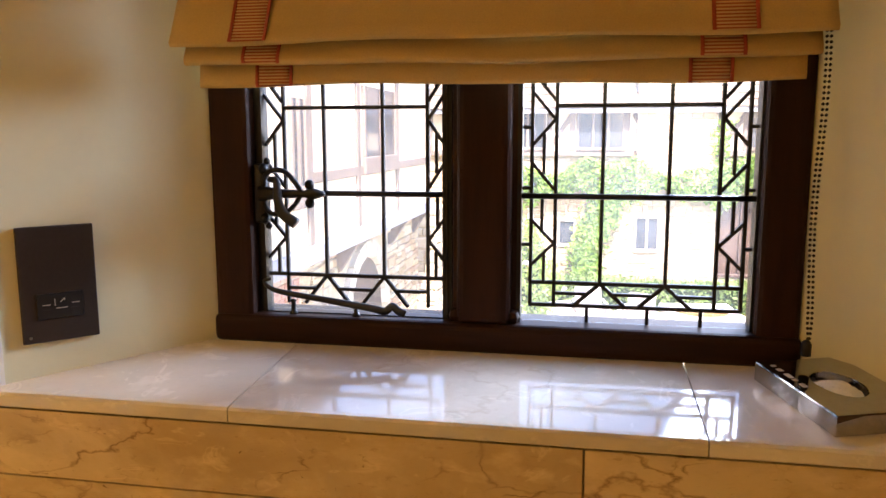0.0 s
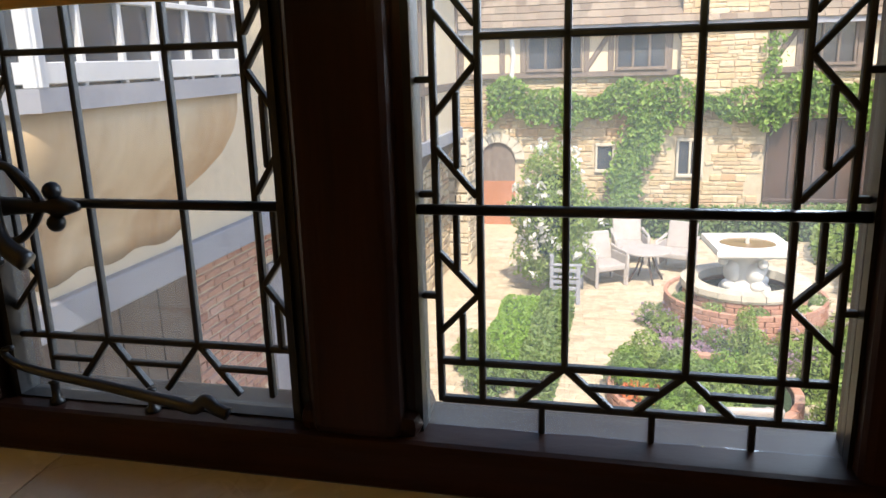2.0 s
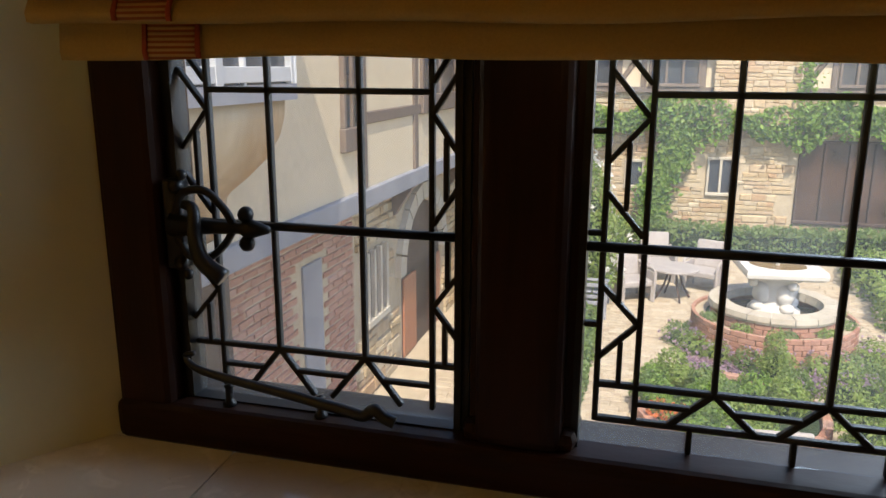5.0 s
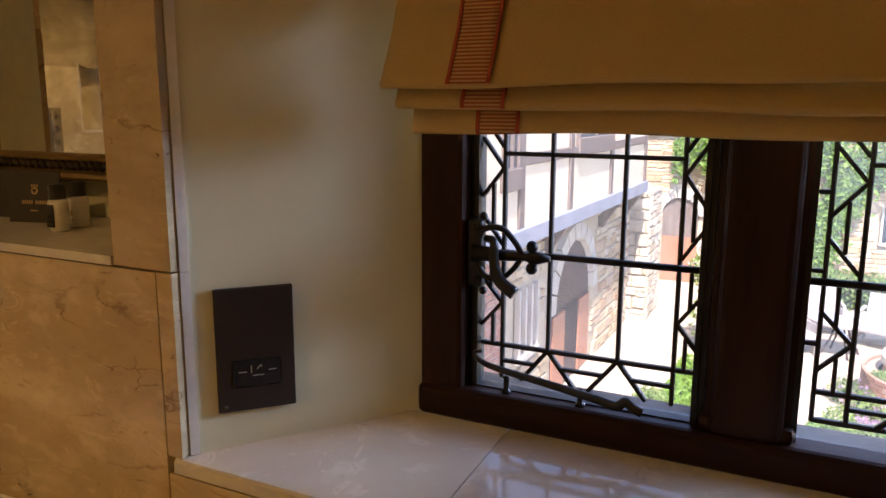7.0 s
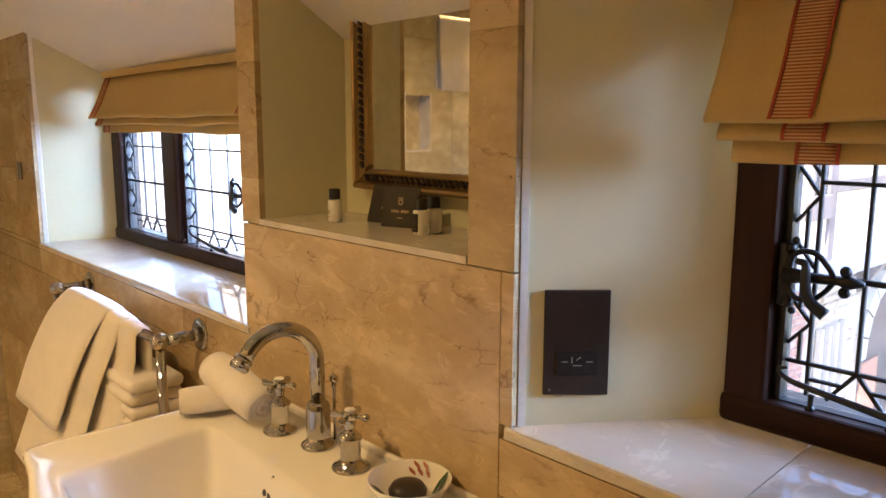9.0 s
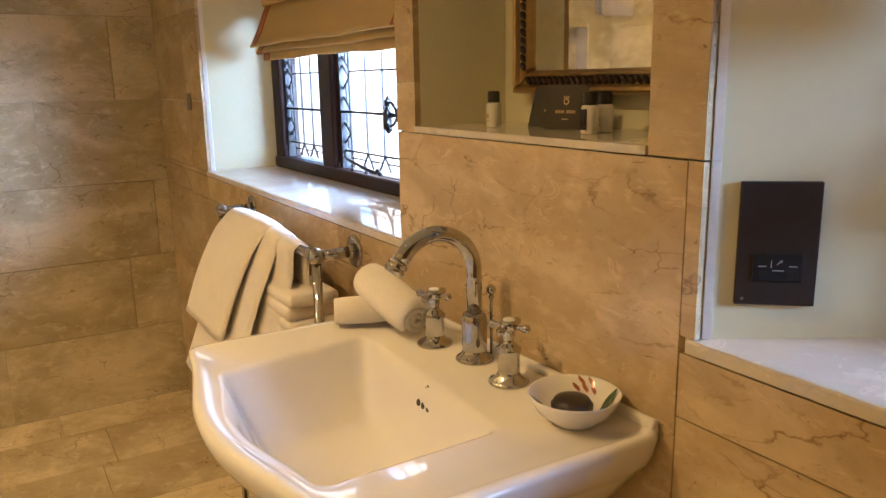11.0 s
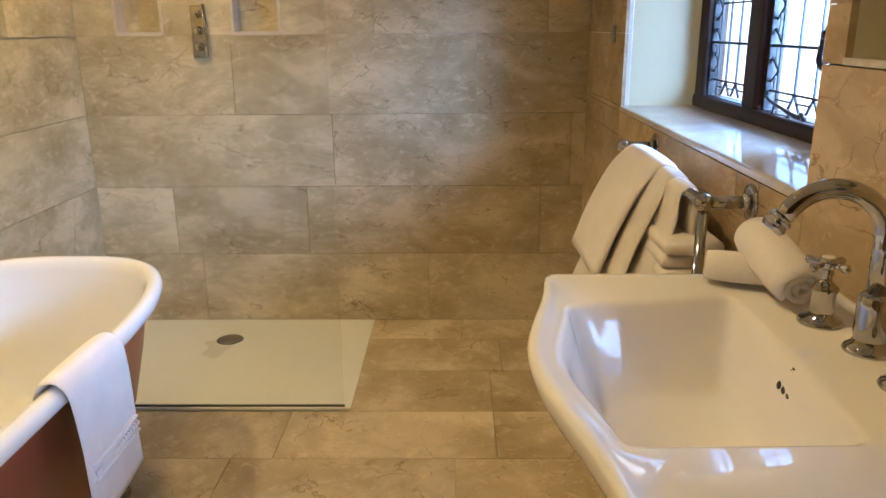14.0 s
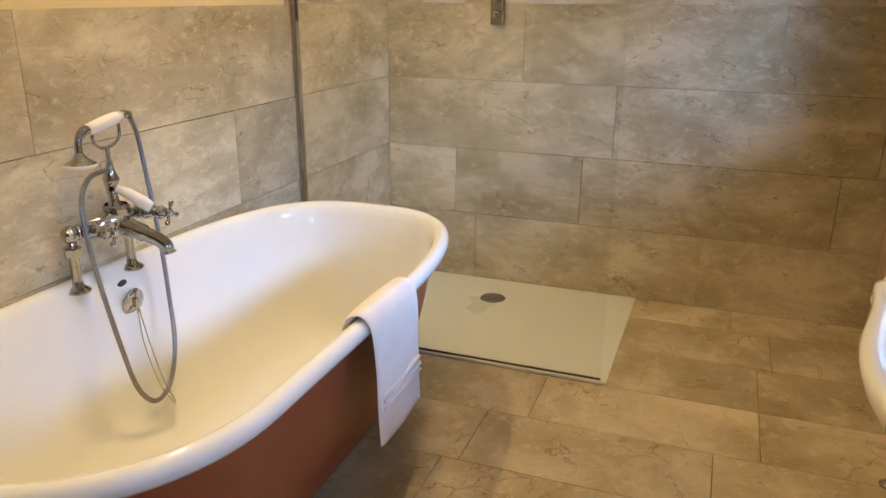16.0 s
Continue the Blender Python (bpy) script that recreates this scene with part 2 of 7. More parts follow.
def glazing(name, tint=(1, 1, 1), dust=0.0):
    """A clear pane: lets light straight through and mirrors at a glance."""
    m = bpy.data.materials.new(name)
    m.use_nodes = True
    ns, ls = m.node_tree.nodes, m.node_tree.links
    ns.remove(ns["Principled BSDF"])
    t, g, f, x = ns.new("ShaderNodeBsdfTransparent"), ns.new("ShaderNodeBsdfGlossy"), ns.new("ShaderNodeLayerWeight"), ns.new("ShaderNodeMixShader")
    t.inputs[0].default_value = (*tint, 1)
    g.inputs["Roughness"].default_value = 0.02
    f.inputs["Blend"].default_value = 0.5
    k, a = ns.new("ShaderNodeMath"), ns.new("ShaderNodeMath")
    k.operation, k.inputs[1].default_value = "POWER", 5.0
    a.operation, a.inputs[1].default_value, a.inputs[2].default_value = "MULTIPLY_ADD", 0.85, 0.035
    ls.new(f.outputs["Facing"], k.inputs[0])
    ls.new(k.outputs[0], a.inputs[0])
    ls.new(a.outputs[0], x.inputs[0])
    ls.new(t.outputs[0], x.inputs[1])
    ls.new(g.outputs[0], x.inputs[2])
    if dust:
        film, veil = ns.new("ShaderNodeBsdfTranslucent"), ns.new("ShaderNodeMixShader")
        film.inputs[0].default_value = (0.9, 0.88, 0.82, 1)
        geo = ns.new("ShaderNodeNewGeometry")
        thick = ramp(ns, ls, grain(ns, ls, geo.outputs["Position"], 9.0, 5.0), [(0.3, (dust * 0.5,) * 3), (0.7, (dust * 1.5,) * 3)])
        ls.new(thick, veil.inputs[0])
        ls.new(x.outputs[0], veil.inputs[1])
        ls.new(film.outputs[0], veil.inputs[2])
        x = veil
    ls.new(x.outputs[0], ns["Material Output"].inputs["Surface"])
    return m


TILE = marble("wall_marble", (0.71, 0.63, 0.44), (0.40, 0.34, 0.20), (0.20, 0.135, 0.07), 2.4, 0.17, 0.72)
PIER = marble("pier_marble", (0.62, 0.495, 0.30), (0.42, 0.31, 0.16), (0.17, 0.10, 0.05), 3.2, 0.11, 0.75)
FLOOR = marble("floor_marble", (0.70, 0.595, 0.385), (0.43, 0.345, 0.19), (0.20, 0.135, 0.07), 2.4, 0.18, 0.7)
SILL = marble("sill_marble", (0.70, 0.66, 0.60), (0.58, 0.53, 0.46), (0.42, 0.33, 0.24), 4.0, 0.06, 0.3, 0.6)
GROUT = surf("grout", (0.40, 0.35, 0.28), (0.46, 0.40, 0.32), 9, 0.9)
PAINT = surf("cream_paint", (0.66, 0.64, 0.44), (0.70, 0.68, 0.475), 2.0, 0.75, 0, 90, 0.06, 0.0005, vary=False, spec=0.25, speck=0.10)
YELLOW_PAINT = surf("yellow_paint", (0.68, 0.58, 0.33), (0.73, 0.63, 0.37), 2.0, 0.75, 0, 90, 0.06, 0.0005, vary=False, spec=0.25, speck=0.10)
CEIL = surf("ceiling_paint", (0.76, 0.74, 0.68), (0.80, 0.78, 0.72), 1.6, 0.85, 0, 90, 0.05, 0.0005, vary=False, spec=0.2, speck=0.10)
OAK = surf("dark_stained_oak", (0.018, 0.008, 0.006), (0.036, 0.015, 0.010), 7, 0.42, 0, 55, 0.35, 0.0012, (6, 1, 0.5), spec=0.12)
WHITE_EDGE = surf("white_edge_trim", (0.80, 0.79, 0.75), (0.86, 0.85, 0.81), 6, 0.3, 0, 90, 0.05, 0.0005)
PANEL = surf("dark_wall", (0.10, 0.066, 0.04), (0.14, 0.09, 0.055), 3, 0.6, 0, 40, 0.2, 0.001)
OAK2 = surf("dark_stained_oak_rail", (0.018, 0.008, 0.006), (0.036, 0.015, 0.010), 7, 0.42, 0, 55, 0.35, 0.0012, (0.5, 1, 6), spec=0.12)
IRON = surf("black_iron", (0.014, 0.014, 0.015), (0.026, 0.026, 0.028), 20, 0.42, 0.6, 120, 0.3, 0.0006)
STEEL = surf("bright_worn_iron", (0.02, 0.022, 0.026), (0.05, 0.053, 0.06), 20, 0.38, 0.6, 120, 0.3, 0.0004)
LEAD = surf("lead", (0.018, 0.018, 0.019), (0.035, 0.035, 0.036), 30, 0.55, 0.4, 160, 0.25, 0.0005)
GLASS = glazing("window_glass", dust=0.028)
SCREEN = glazing("shower_glass", (0.985, 0.99, 0.987))
CHROME = surf("chrome", (0.47, 0.465, 0.46), (0.53, 0.525, 0.52), 12, 0.04, 1.0, 90, 0.02, 0.0002)
BRUSHED = surf("brushed_metal", (0.26, 0.255, 0.25), (0.34, 0.33, 0.32), 14, 0.3, 1.0, 200, 0.1, 0.0002)
CERAMIC = plain("white_ceramic", (0.77, 0.75, 0.73), 0.045)
ENAMEL = plain("white_bath_enamel", (0.76, 0.75, 0.72), 0.06)
RUST = surf("terracotta_bath_paint", (0.20, 0.050, 0.022), (0.26, 0.066, 0.03), 4, 0.36, 0, 90, 0.08, 0.0006)
TRAY = surf("shower_tray_acrylic", (0.74, 0.74, 0.68), (0.78, 0.78, 0.72), 3, 0.3, 0, 160, 0.15, 0.0003)
TOWEL = surf("white_terry", (0.80, 0.76, 0.73), (0.86, 0.82, 0.79), 14, 0.95, 0, 420, 0.9, 0.0022, vary=False, spec=0.1)
LINEN = surf("cream_linen", (0.54, 0.40, 0.16), (0.59, 0.44, 0.185), 5, 0.9, 0, 500, 0.4, 0.0008, vary=False, spec=0.1)
RED_TAPE = surf("red_braid", (0.34, 0.060, 0.030), (0.42, 0.08, 0.04), 40, 0.85, 0, 300, 0.5, 0.0008)
PLATE = surf("bronze_plate", (0.045, 0.036, 0.032), (0.058, 0.046, 0.040), 8, 0.38, 0.5, 200, 0.05, 0.0002)
BLACK = surf("black_plastic", (0.012, 0.012, 0.013), (0.02, 0.02, 0.021), 15, 0.3, 0, 120, 0.05, 0.0002)
CARD = surf("black_card", (0.016, 0.014, 0.014), (0.024, 0.021, 0.020), 15, 0.5, 0, 300, 0.2, 0.0003)
PALE_INK = surf("pale_print", (0.42, 0.40, 0.37), (0.5, 0.48, 0.44), 20, 0.6)
GOLD_INK = surf("gold_print", (0.40, 0.30, 0.16), (0.5, 0.38, 0.2), 30, 0.35, 0.7)
GILT = surf("antique_gilt", (0.30, 0.20, 0.08), (0.44, 0.31, 0.13), 18, 0.38, 0.8, 90, 0.4, 0.0010)
GILT_DARK = surf("dark_gilt", (0.020, 0.013, 0.008), (0.055, 0.034, 0.017), 26, 0.45, 0.6, 90, 0.4, 0.001)
LOTION = surf("clear_lotion_bottle", (0.72, 0.70, 0.62), (0.78, 0.76, 0.68), 12, 0.12)
PEBBLE = surf("dark_soap", (0.020, 0.013, 0.012), (0.035, 0.024, 0.020), 20, 0.35, 0, 80, 0.2, 0.0006)
GREEN_PRINT = surf("green_leaf_glaze", (0.045, 0.085, 0.04), (0.08, 0.13, 0.06), 60, 0.15)
ROSE_PRINT = surf("rust_flower_glaze", (0.30, 0.09, 0.05), (0.42, 0.18, 0.10), 60, 0.15)
TISSUE = surf("white_tissue", (0.82, 0.82, 0.80), (0.86, 0.86, 0.84), 20, 0.95, 0, 120, 0.3, 0.0008)


def tape_stripes():
    """Tan tape with fine rust cross lines."""
    m, ns, ls, p = base("striped_tape", 0.85, 0, 0.1)
    w = ns.new("ShaderNodeTexWave")
    w.bands_direction = "Z"
    w.inputs["Scale"].default_value, w.inputs["Distortion"].default_value = 80.0, 0.2
    ls.new(where(ns, ls, (1, 1, 1), False), w.inputs["Vector"])
    ls.new(ramp(ns, ls, w.outputs["Fac"], [(0.38, (0.34, 0.11, 0.05)), (0.58, (0.56, 0.38, 0.19))]), p.inputs["Base Color"])
    bump(ns, ls, p, w.outputs["Fac"], 0.4, 0.0008)
    return m


TAPE = tape_stripes()


def glow(name, colour, strength):
    m, ns, ls, p = base(name, 0.5)
    p.inputs["Emission Color"].default_value, p.inputs["Emission Strength"].default_value = (*colour, 1), strength
    return m


LAMP_GLASS = glow("lamp_glass", LAMP_COLOUR, 12.0)
MIRROR = surf("mirror_silver", (0.86, 0.87, 0.86), (0.88, 0.89, 0.88), 4, 0.015, 1.0, 50, 0.0)

# ---- the room ----
END, BACK, FACE, EAST = -3.428, -1.218, 1.04, 1.25
SLOPE = 0.64


def ceiling_at(y):
    return min(CEILING, 1.80 - SLOPE * (y - FACE))


def structure(name, bm, material, label, category="wall"):
    return solid(name, bm, material, label, category, "structure")


structure("floor", box(END - 0.2, EAST + 0.2, BACK - 0.2, 1.6, -0.2, -0.010), GROUT, "floor bed under cream marble tiles", "floor")
b = box(END - 0.2, END - 0.012, BACK - 0.2, -1.035, -0.01, 2.45)
for y0, y1 in ((-0.832, -0.518), (-0.312, 1.60)):
    box(END - 0.2, END - 0.012, y0, y1, -0.01, 2.45, bm=b)
for y0, y1 in ((-1.035, -0.832), (-0.518, -0.312)):
    box(END - 0.2, END - 0.012, y0, y1, -0.01, 1.343, bm=b)
    box(END - 0.2, END - 0.012, y0, y1, 1.70, 2.45, bm=b)
    box(END - 0.2, END - 0.10, y0, y1, 1.343, 1.70, bm=b)
wall_west = structure("wall_west", b, GROUT, "shower end wall clad in cream marble with two recesses")
b = box(END - 0.012, -2.53, BACK - 0.2, BACK - 0.012, -0.01, 2.45)
box(-2.53, EAST + 0.2, BACK - 0.2, BACK - 0.012, -0.01, 1.335, bm=b)
wall_south = structure("wall_south", b, GROUT, "wall behind the bath clad in cream marble")
structure("wall_south_upper", box(-2.53, EAST, BACK - 0.2, BACK - 0.016, 1.335, 2.45), YELLOW_PAINT, "warm yellow cream painted plaster above the bath tiles")
# unseen wall, coloured dark for chrome reflections and less bounced light
structure("wall_east", box(EAST, EAST + 0.2, BACK - 0.2, 1.6, -0.01, 2.45), PANEL, "plain unseen wall closing the room, made dark to cut bounce")
# window wall: solid below the sills, piers between, splayed reveals
W1L, W1R, W2L, W2R = (-0.504, -0.316), (0.645, 0.445), (-2.70, -2.565), (-1.235, -1.53)
BACKY, OUT = 1.262, 1.335
b = box(END - 0.2, EAST + 0.2, FACE + 0.012, OUT, -0.01, 1.074)
wall_north = structure("wall_north", b, GROUT, "window wall below the sills")
pier = [(W1L[0], FACE + 0.012), (W1L[1], BACKY), (W1L[1], OUT), (W2R[1], OUT), (W2R[1], BACKY), (W2R[0], FACE + 0.012), (-1.165, FACE + 0.012), (-1.165, 1.245), (-0.59, 1.245), (-0.59, FACE + 0.012)]
b = prism(pier, 1.316, 2.0)
prism([q for q in pier if q[1] != 1.245], 1.074, 1.316, b)
wall_pier = structure("wall_pier", b, PAINT, "cream painted pier between the windows with a mirror niche")
structure("wall_north_west", prism([(W2L[0], FACE + 0.012), (W2L[1], BACKY), (W2L[1], OUT), (END - 0.2, OUT), (END - 0.2, FACE + 0.012)], 1.074, 2.1), PAINT, "cream painted splayed reveal")
structure("wall_north_east", prism([(W1R[0], FACE + 0.012), (W1R[1], BACKY), (W1R[1], OUT), (EAST + 0.2, OUT), (EAST + 0.2, FACE + 0.012)], 1.074, 2.1), PAINT, "cream painted splayed reveal")
b = box(W1L[1], W1R[1], BACKY + 0.02, OUT, 1.645, 2.0)
box(W2L[1], W2R[1], BACKY + 0.02, OUT, 1.645, 2.0, bm=b)
structure("lintel", b, PAINT, "painted lintels over the two windows", "lintel")
yk = FACE - (CEILING - 1.80) / SLOPE
prof = [(BACK - 0.2, CEILING), (yk, CEILING), (OUT, ceiling_at(OUT)), (OUT, 2.5), (BACK - 0.2, 2.5)]
structure("ceiling", loft([[(x, y, z) for y, z in prof] for x in (END - 0.2, EAST + 0.2)]), CEIL, "off-white plaster ceiling sloping down to the windows", "ceiling")

# recessed ceiling lamps
for x, y in LAMPS:
    t = thing("ceiling_lamp", (x, y, CEILING), "round chrome recessed lamp in the plaster ceiling", "lamp", "recessed ceiling lamps")
    part("trim_ring", lathe([(0.036, -0.001), (0.040, -0.006), (0.047, -0.005), (0.049, 0.0)], (x, y, CEILING), 24), CHROME, t, smooth=True)
    part("bulb", lathe([(0.0, -0.0025), (0.02, -0.0025), (0.0355, -0.0015)], (x, y, CEILING), 20), LAMP_GLASS, t, "warm glowing lamp glass")
    d = bpy.data.lights.new("lamp_beam", "SPOT")
    d.energy, d.color, d.spot_size, d.spot_blend, d.shadow_soft_size = LAMP_POWER, LAMP_COLOUR, radians(134), 0.8, 0.035
    lo = new("lamp_beam", d)
    lo.matrix_world = pose(x, y, CEILING - 0.012)

# splayed tile linings are laid last, with the other loose pieces


# ---- windows ----
def window(name, label, x0, x1, m0, m1, inner0, inner1):
    """Dark oak frame of two leaded lights, x0 to x1, with a mullion m0 to m1."""
    w = thing(name, ((x0 + x1) / 2, 1.29, 1.095), label, "window", "", "structure")
    fy0, fy1 = 1.252, 1.318
    part("window_frame", box(x0, inner0, fy0, fy1, 1.106, 1.648, 0.007, 2), OAK, w, "dark stained oak stile")
    part("window_frame", box(inner1, x1, fy0, fy1, 1.106, 1.648, 0.007, 2), OAK, w, "dark stained oak stile")
    part("window_sill", box(x0 - 0.002, x1 + 0.002, fy0 - 0.006, fy1 + 0.01, 1.1065, 1.1465, 0.009, 3), OAK2, w, "dark stained oak bottom rail")
    part("window_frame", box(x0 + 0.001, x1 - 0.001, fy0 + 0.002, fy1 - 0.002, 1.60, 1.646, 0.006, 2), OAK2, w, "dark stained oak head")
    b = box(m0 + 0.008, m1 - 0.008, fy0 - 0.001, fy1, 1.144, 1.603, 0.010, 3)
    box(m0, m1, fy0 + 0.016, fy1 - 0.004, 1.144, 1.603, 0.006, 2, b)
    box(m0 - 0.004, m1 + 0.004, fy0 + 0.004, fy1, 1.143, 1.164, 0.010, 2, b)
    part("mullion", b, OAK, w, "moulded dark oak mullion")
    return w


def casement(w, x0, x1, z0=1.146):
    """Black iron casement frame, stepped, between x0 and x1."""
    b = bmesh.new()
    for k, (d, y0, y1) in enumerate(((0.0, 1.274, 1.296), (0.006, 1.270, 1.292))):
        a0, a1, c0, c1 = x0 - 0.012 + d, x1 + 0.012 - d, z0 - 0.010 + d, 1.60
        box(a0, a0 + 0.006, y0, y1, c0, c1, bm=b)
        box(a1 - 0.006, a1, y0, y1, c0, c1, bm=b)
        box(a0 + 0.006, a1 - 0.006, y0, y1, c0, c0 + 0.006, bm=b)
    return part("casement_frame", b, IRON, w, "black iron casement frame")


def zigzag(segs, a, c, zm, bm, flip=False):
    """Border cames between an outer line a and an inner line c, about the bar at zm."""
    for u0, d0, u1, d1 in segs:
        bar((a + (c - a) * u0, zm + d0), (a + (c - a) * u1, zm + d1), 0.0042, 1.279, 1.286, bm)


ZIG = [(0, 0.133, 0.95, 0.098), (0.95, 0.098, 0, 0.064), (0.5, 0.080, 0.5, 0.028), (0, 0.043, 0.95, 0.008), (0.45, -0.002, 0.45, -0.045), (0, -0.031, 0.95, -0.062), (0.95, -0.062, 0, -0.092), (0.55, -0.076, 0.55, -0.114),
       (0, 0.158, 0.95, 0.122), (0.5, 0.14, 0.5, 0.23), (0, 0.20, 0.95, 0.24), (0, 0.28, 0.95, 0.245)]


def leading(w, edge0, in0, c0, c1, in1, edge1, strips=None):
    """Lead cames of one light: grid, zigzag borders, triangles along the foot, and its panes."""
    b = bmesh.new()
    y0, y1 = 1.279, 1.286
    low = 1.169 if strips else 1.158
    foot = 1.147 if strips else 1.150
    top = 1.60
    o0, o1 = strips if strips else (edge0, edge1)
    for x in (in0, c0, c1, in1):
        bar((x, low if x in (in0, in1) else 1.199), (x, top), 0.0048, y0, y1, b)
    if strips:
        for x in strips:
            bar((x, low - 0.002), (x, top), 0.0048, y0, y1, b)
        bar((o0, low), (o1, low), 0.005, y0, y1, b)
        for x in (o0 + 0.28 * (o1 - o0), o0 + 0.57 * (o1 - o0), o0 + 0.82 * (o1 - o0)):
            bar((x, foot), (x, low), 0.0045, y0, y1, b)
        for z in (1.249, 1.323, 1.401, 1.48):
            bar((edge0, z), (o0, z), 0.0045, y0, y1, b)
            bar((o1, z), (edge1, z), 0.0045, y0, y1, b)
    for z in (1.199, 1.428, 1.543):
        bar((o0 if z < 1.2 else in0, z), (o1 if z < 1.2 else in1, z), 0.005, y0, y1, b)
    bar((edge0, 1.313), (edge1, 1.313), 0.005, y0 - 0.002, y1, b)
    zigzag(ZIG, o0, in0, 1.313, b)
    zigzag(ZIG, o1, in1, 1.313, b)
    half = 0.033
    for c in (c0, c1):
        bar((c, 1.199), (c - half, low), 0.005, y0, y1, b)
        bar((c, 1.199), (c + half, low), 0.005, y0, y1, b)
    zm = (1.199 + low) / 2 + 0.001
    q = half * 0.5
    for a, c in ((in0, c0 - q), (c0 + q, c1 - q), (c1 + q, in1)):
        bar((a, zm), (c, zm), 0.0042, y0, y1, b)
    part("lead_cames", b, LEAD, w, "dull black lead cames in a zigzag border")
    # iron saddle bar
    part("saddle_bar", rod((edge0, 1.2765, 1.313), (edge1, 1.2765, 1.313), 0.0038, 8), IRON, w, smooth=True)
    xs = [edge0] + ([o0] if strips else []) + [in0, c0, c1, in1] + ([o1] if strips else []) + [edge1]
    zs = [foot, 1.199, 1.313, 1.428, 1.543, top]
    rnd = random.Random(5)
    for xa, xb in zip(xs, xs[1:]):
        for za, zb in zip(zs, zs[1:]):
            t0, t1 = rnd.uniform(-0.0007, 0.0007), rnd.uniform(-0.0007, 0.0007)
            ring = [(xa, 1.2818 + t0, za), (xb, 1.2818 - t0, za + 0.0), (xb, 1.2818 + t1, zb), (xa, 1.2818 - t1, zb)]
            pb = loft([ring, [(x, y + 0.0022, z) for x, y, z in ring]])
            pane = part("pane", pb, GLASS, w)
            pane.visible_shadow = False


def cockspur(w, x, z):
    """Forged casement fastener: plate, pierced loops, finial and hanging lever."""
    y = 1.262
    b = box(x - 0.022, x - 0.004, y - 0.004, y + 0.012, z - 0.040, z + 0.040, 0.003, 2)
    loop = smooth_path([(x - 0.012, y, z + 0.006), (x - 0.002, y - 0.002, z + 0.028), (x + 0.020, y - 0.002, z + 0.031), (x + 0.036, y, z + 0.016), (x + 0.044, y, z + 0.003)], 6)
    tube(loop, 0.0046, 8, b, 0.8)
    loop = smooth_path([(x - 0.012, y, z - 0.006), (x, y - 0.002, z - 0.026), (x + 0.020, y - 0.002, z - 0.027), (x + 0.034, y, z - 0.016), (x + 0.044, y, z - 0.002)], 6)
    tube(loop, 0.0042, 8, b, 0.8)
    tube([(x - 0.014, y - 0.002, z), (x + 0.02, y - 0.003, z), (x + 0.05, y, z), (x + 0.058, y, z), (x + 0.066, y, z), (x + 0.078, y, z)], [0.011, 0.0065, 0.005, 0.009, 0.007, 0.003], 10, b)
    for dz in (-1, 1):
        ball((x + 0.057, y - 0.001, z + dz * 0.0125), 0.0072, b, 8)
        ball((x - 0.008, y - 0.002, z + dz * 0.034), 0.007, b, 8)
        ball((x - 0.002, y - 0.002, z + dz * 0.044), 0.005, b, 8)
    plate = part("fastener", b, IRON, w, "black forged iron casement fastener", smooth=True)
    lever = smooth_path([(x + 0.004, y - 0.010, z + 0.020), (x + 0.016, y - 0.015, z + 0.017), (x + 0.019, y - 0.020, z - 0.004), (x + 0.027, y - 0.024, z - 0.024), (x + 0.046, y - 0.024, z - 0.038)], 6)
    n = len(lever)
    part("lever", tube(lever, [0.0040 + 0.0042 * i / n for i in range(n)], 10), STEEL, plate, "worn shiny iron lever", smooth=True)


def stay(w, x0, x1):
    """Casement stay on two pins, curled at one end."""
    y = 1.258
    pts = smooth_path([(x0 + 0.006, y, 1.196), (x0 - 0.004, y, 1.192), (x0 + 0.004, y, 1.183), (x0 + 0.025, y, 1.177), (x0 + 0.09, y, 1.168), (x0 + 0.15, y - 0.002, 1.160), (x1 - 0.018, y - 0.002, 1.157), (x1 - 0.008, y - 0.002, 1.164), (x1, y - 0.002, 1.158), (x1 + 0.010, y - 0.002, 1.154)], 6)
    n = len(pts)
    s = part("casement_stay", tube(pts, [0.0022 + 0.0032 * min(1.0, i / (n * 0.6)) for i in range(n)], 10), STEEL, w, "worn iron casement stay", smooth=True)
    for k in (0.035, 0.125):
        xp = x0 + k
        b = lathe([(0, 0), (0.006, 0.0), (0.006, 0.004), (0.0035, 0.006), (0.0035, 0.018), (0.005, 0.020), (0.0, 0.022)], (xp, y + 0.006, 1.1455), 10)
        part("pin", b, IRON, s, smooth=True)


w1 = window("window_1", "dark oak window of two leaded lights with zigzag borders", -0.319, 0.447, 0.013, 0.100, -0.262, 0.394)
casement(w1, -0.250, 0.0)
leading(w1, -0.250, -0.222, -0.165, -0.083, -0.022, 0.002)
casement(w1, 0.104, 0.391, 1.144)
leading(w1, 0.104, 0.147, 0.206, 0.288, 0.349, 0.391, (0.116, 0.381))
cockspur(w1, -0.237, 1.313)
stay(w1, -0.244, -0.058)
w2 = window("window_2", "dark oak window of two leaded lights above the towel rail", -2.57, -1.525, -2.15, -2.035, -2.492, -1.613)
casement(w2, -2.485, -2.16)
leading(w2, -2.485, -2.44, -2.365, -2.28, -2.205, -2.16)
casement(w2, -2.025, -1.62)
leading(w2, -2.025, -1.98, -1.875, -1.77, -1.665, -1.62)
cockspur(w2, -1.70, 1.313)
stay(w2, -1.98, -1.76)


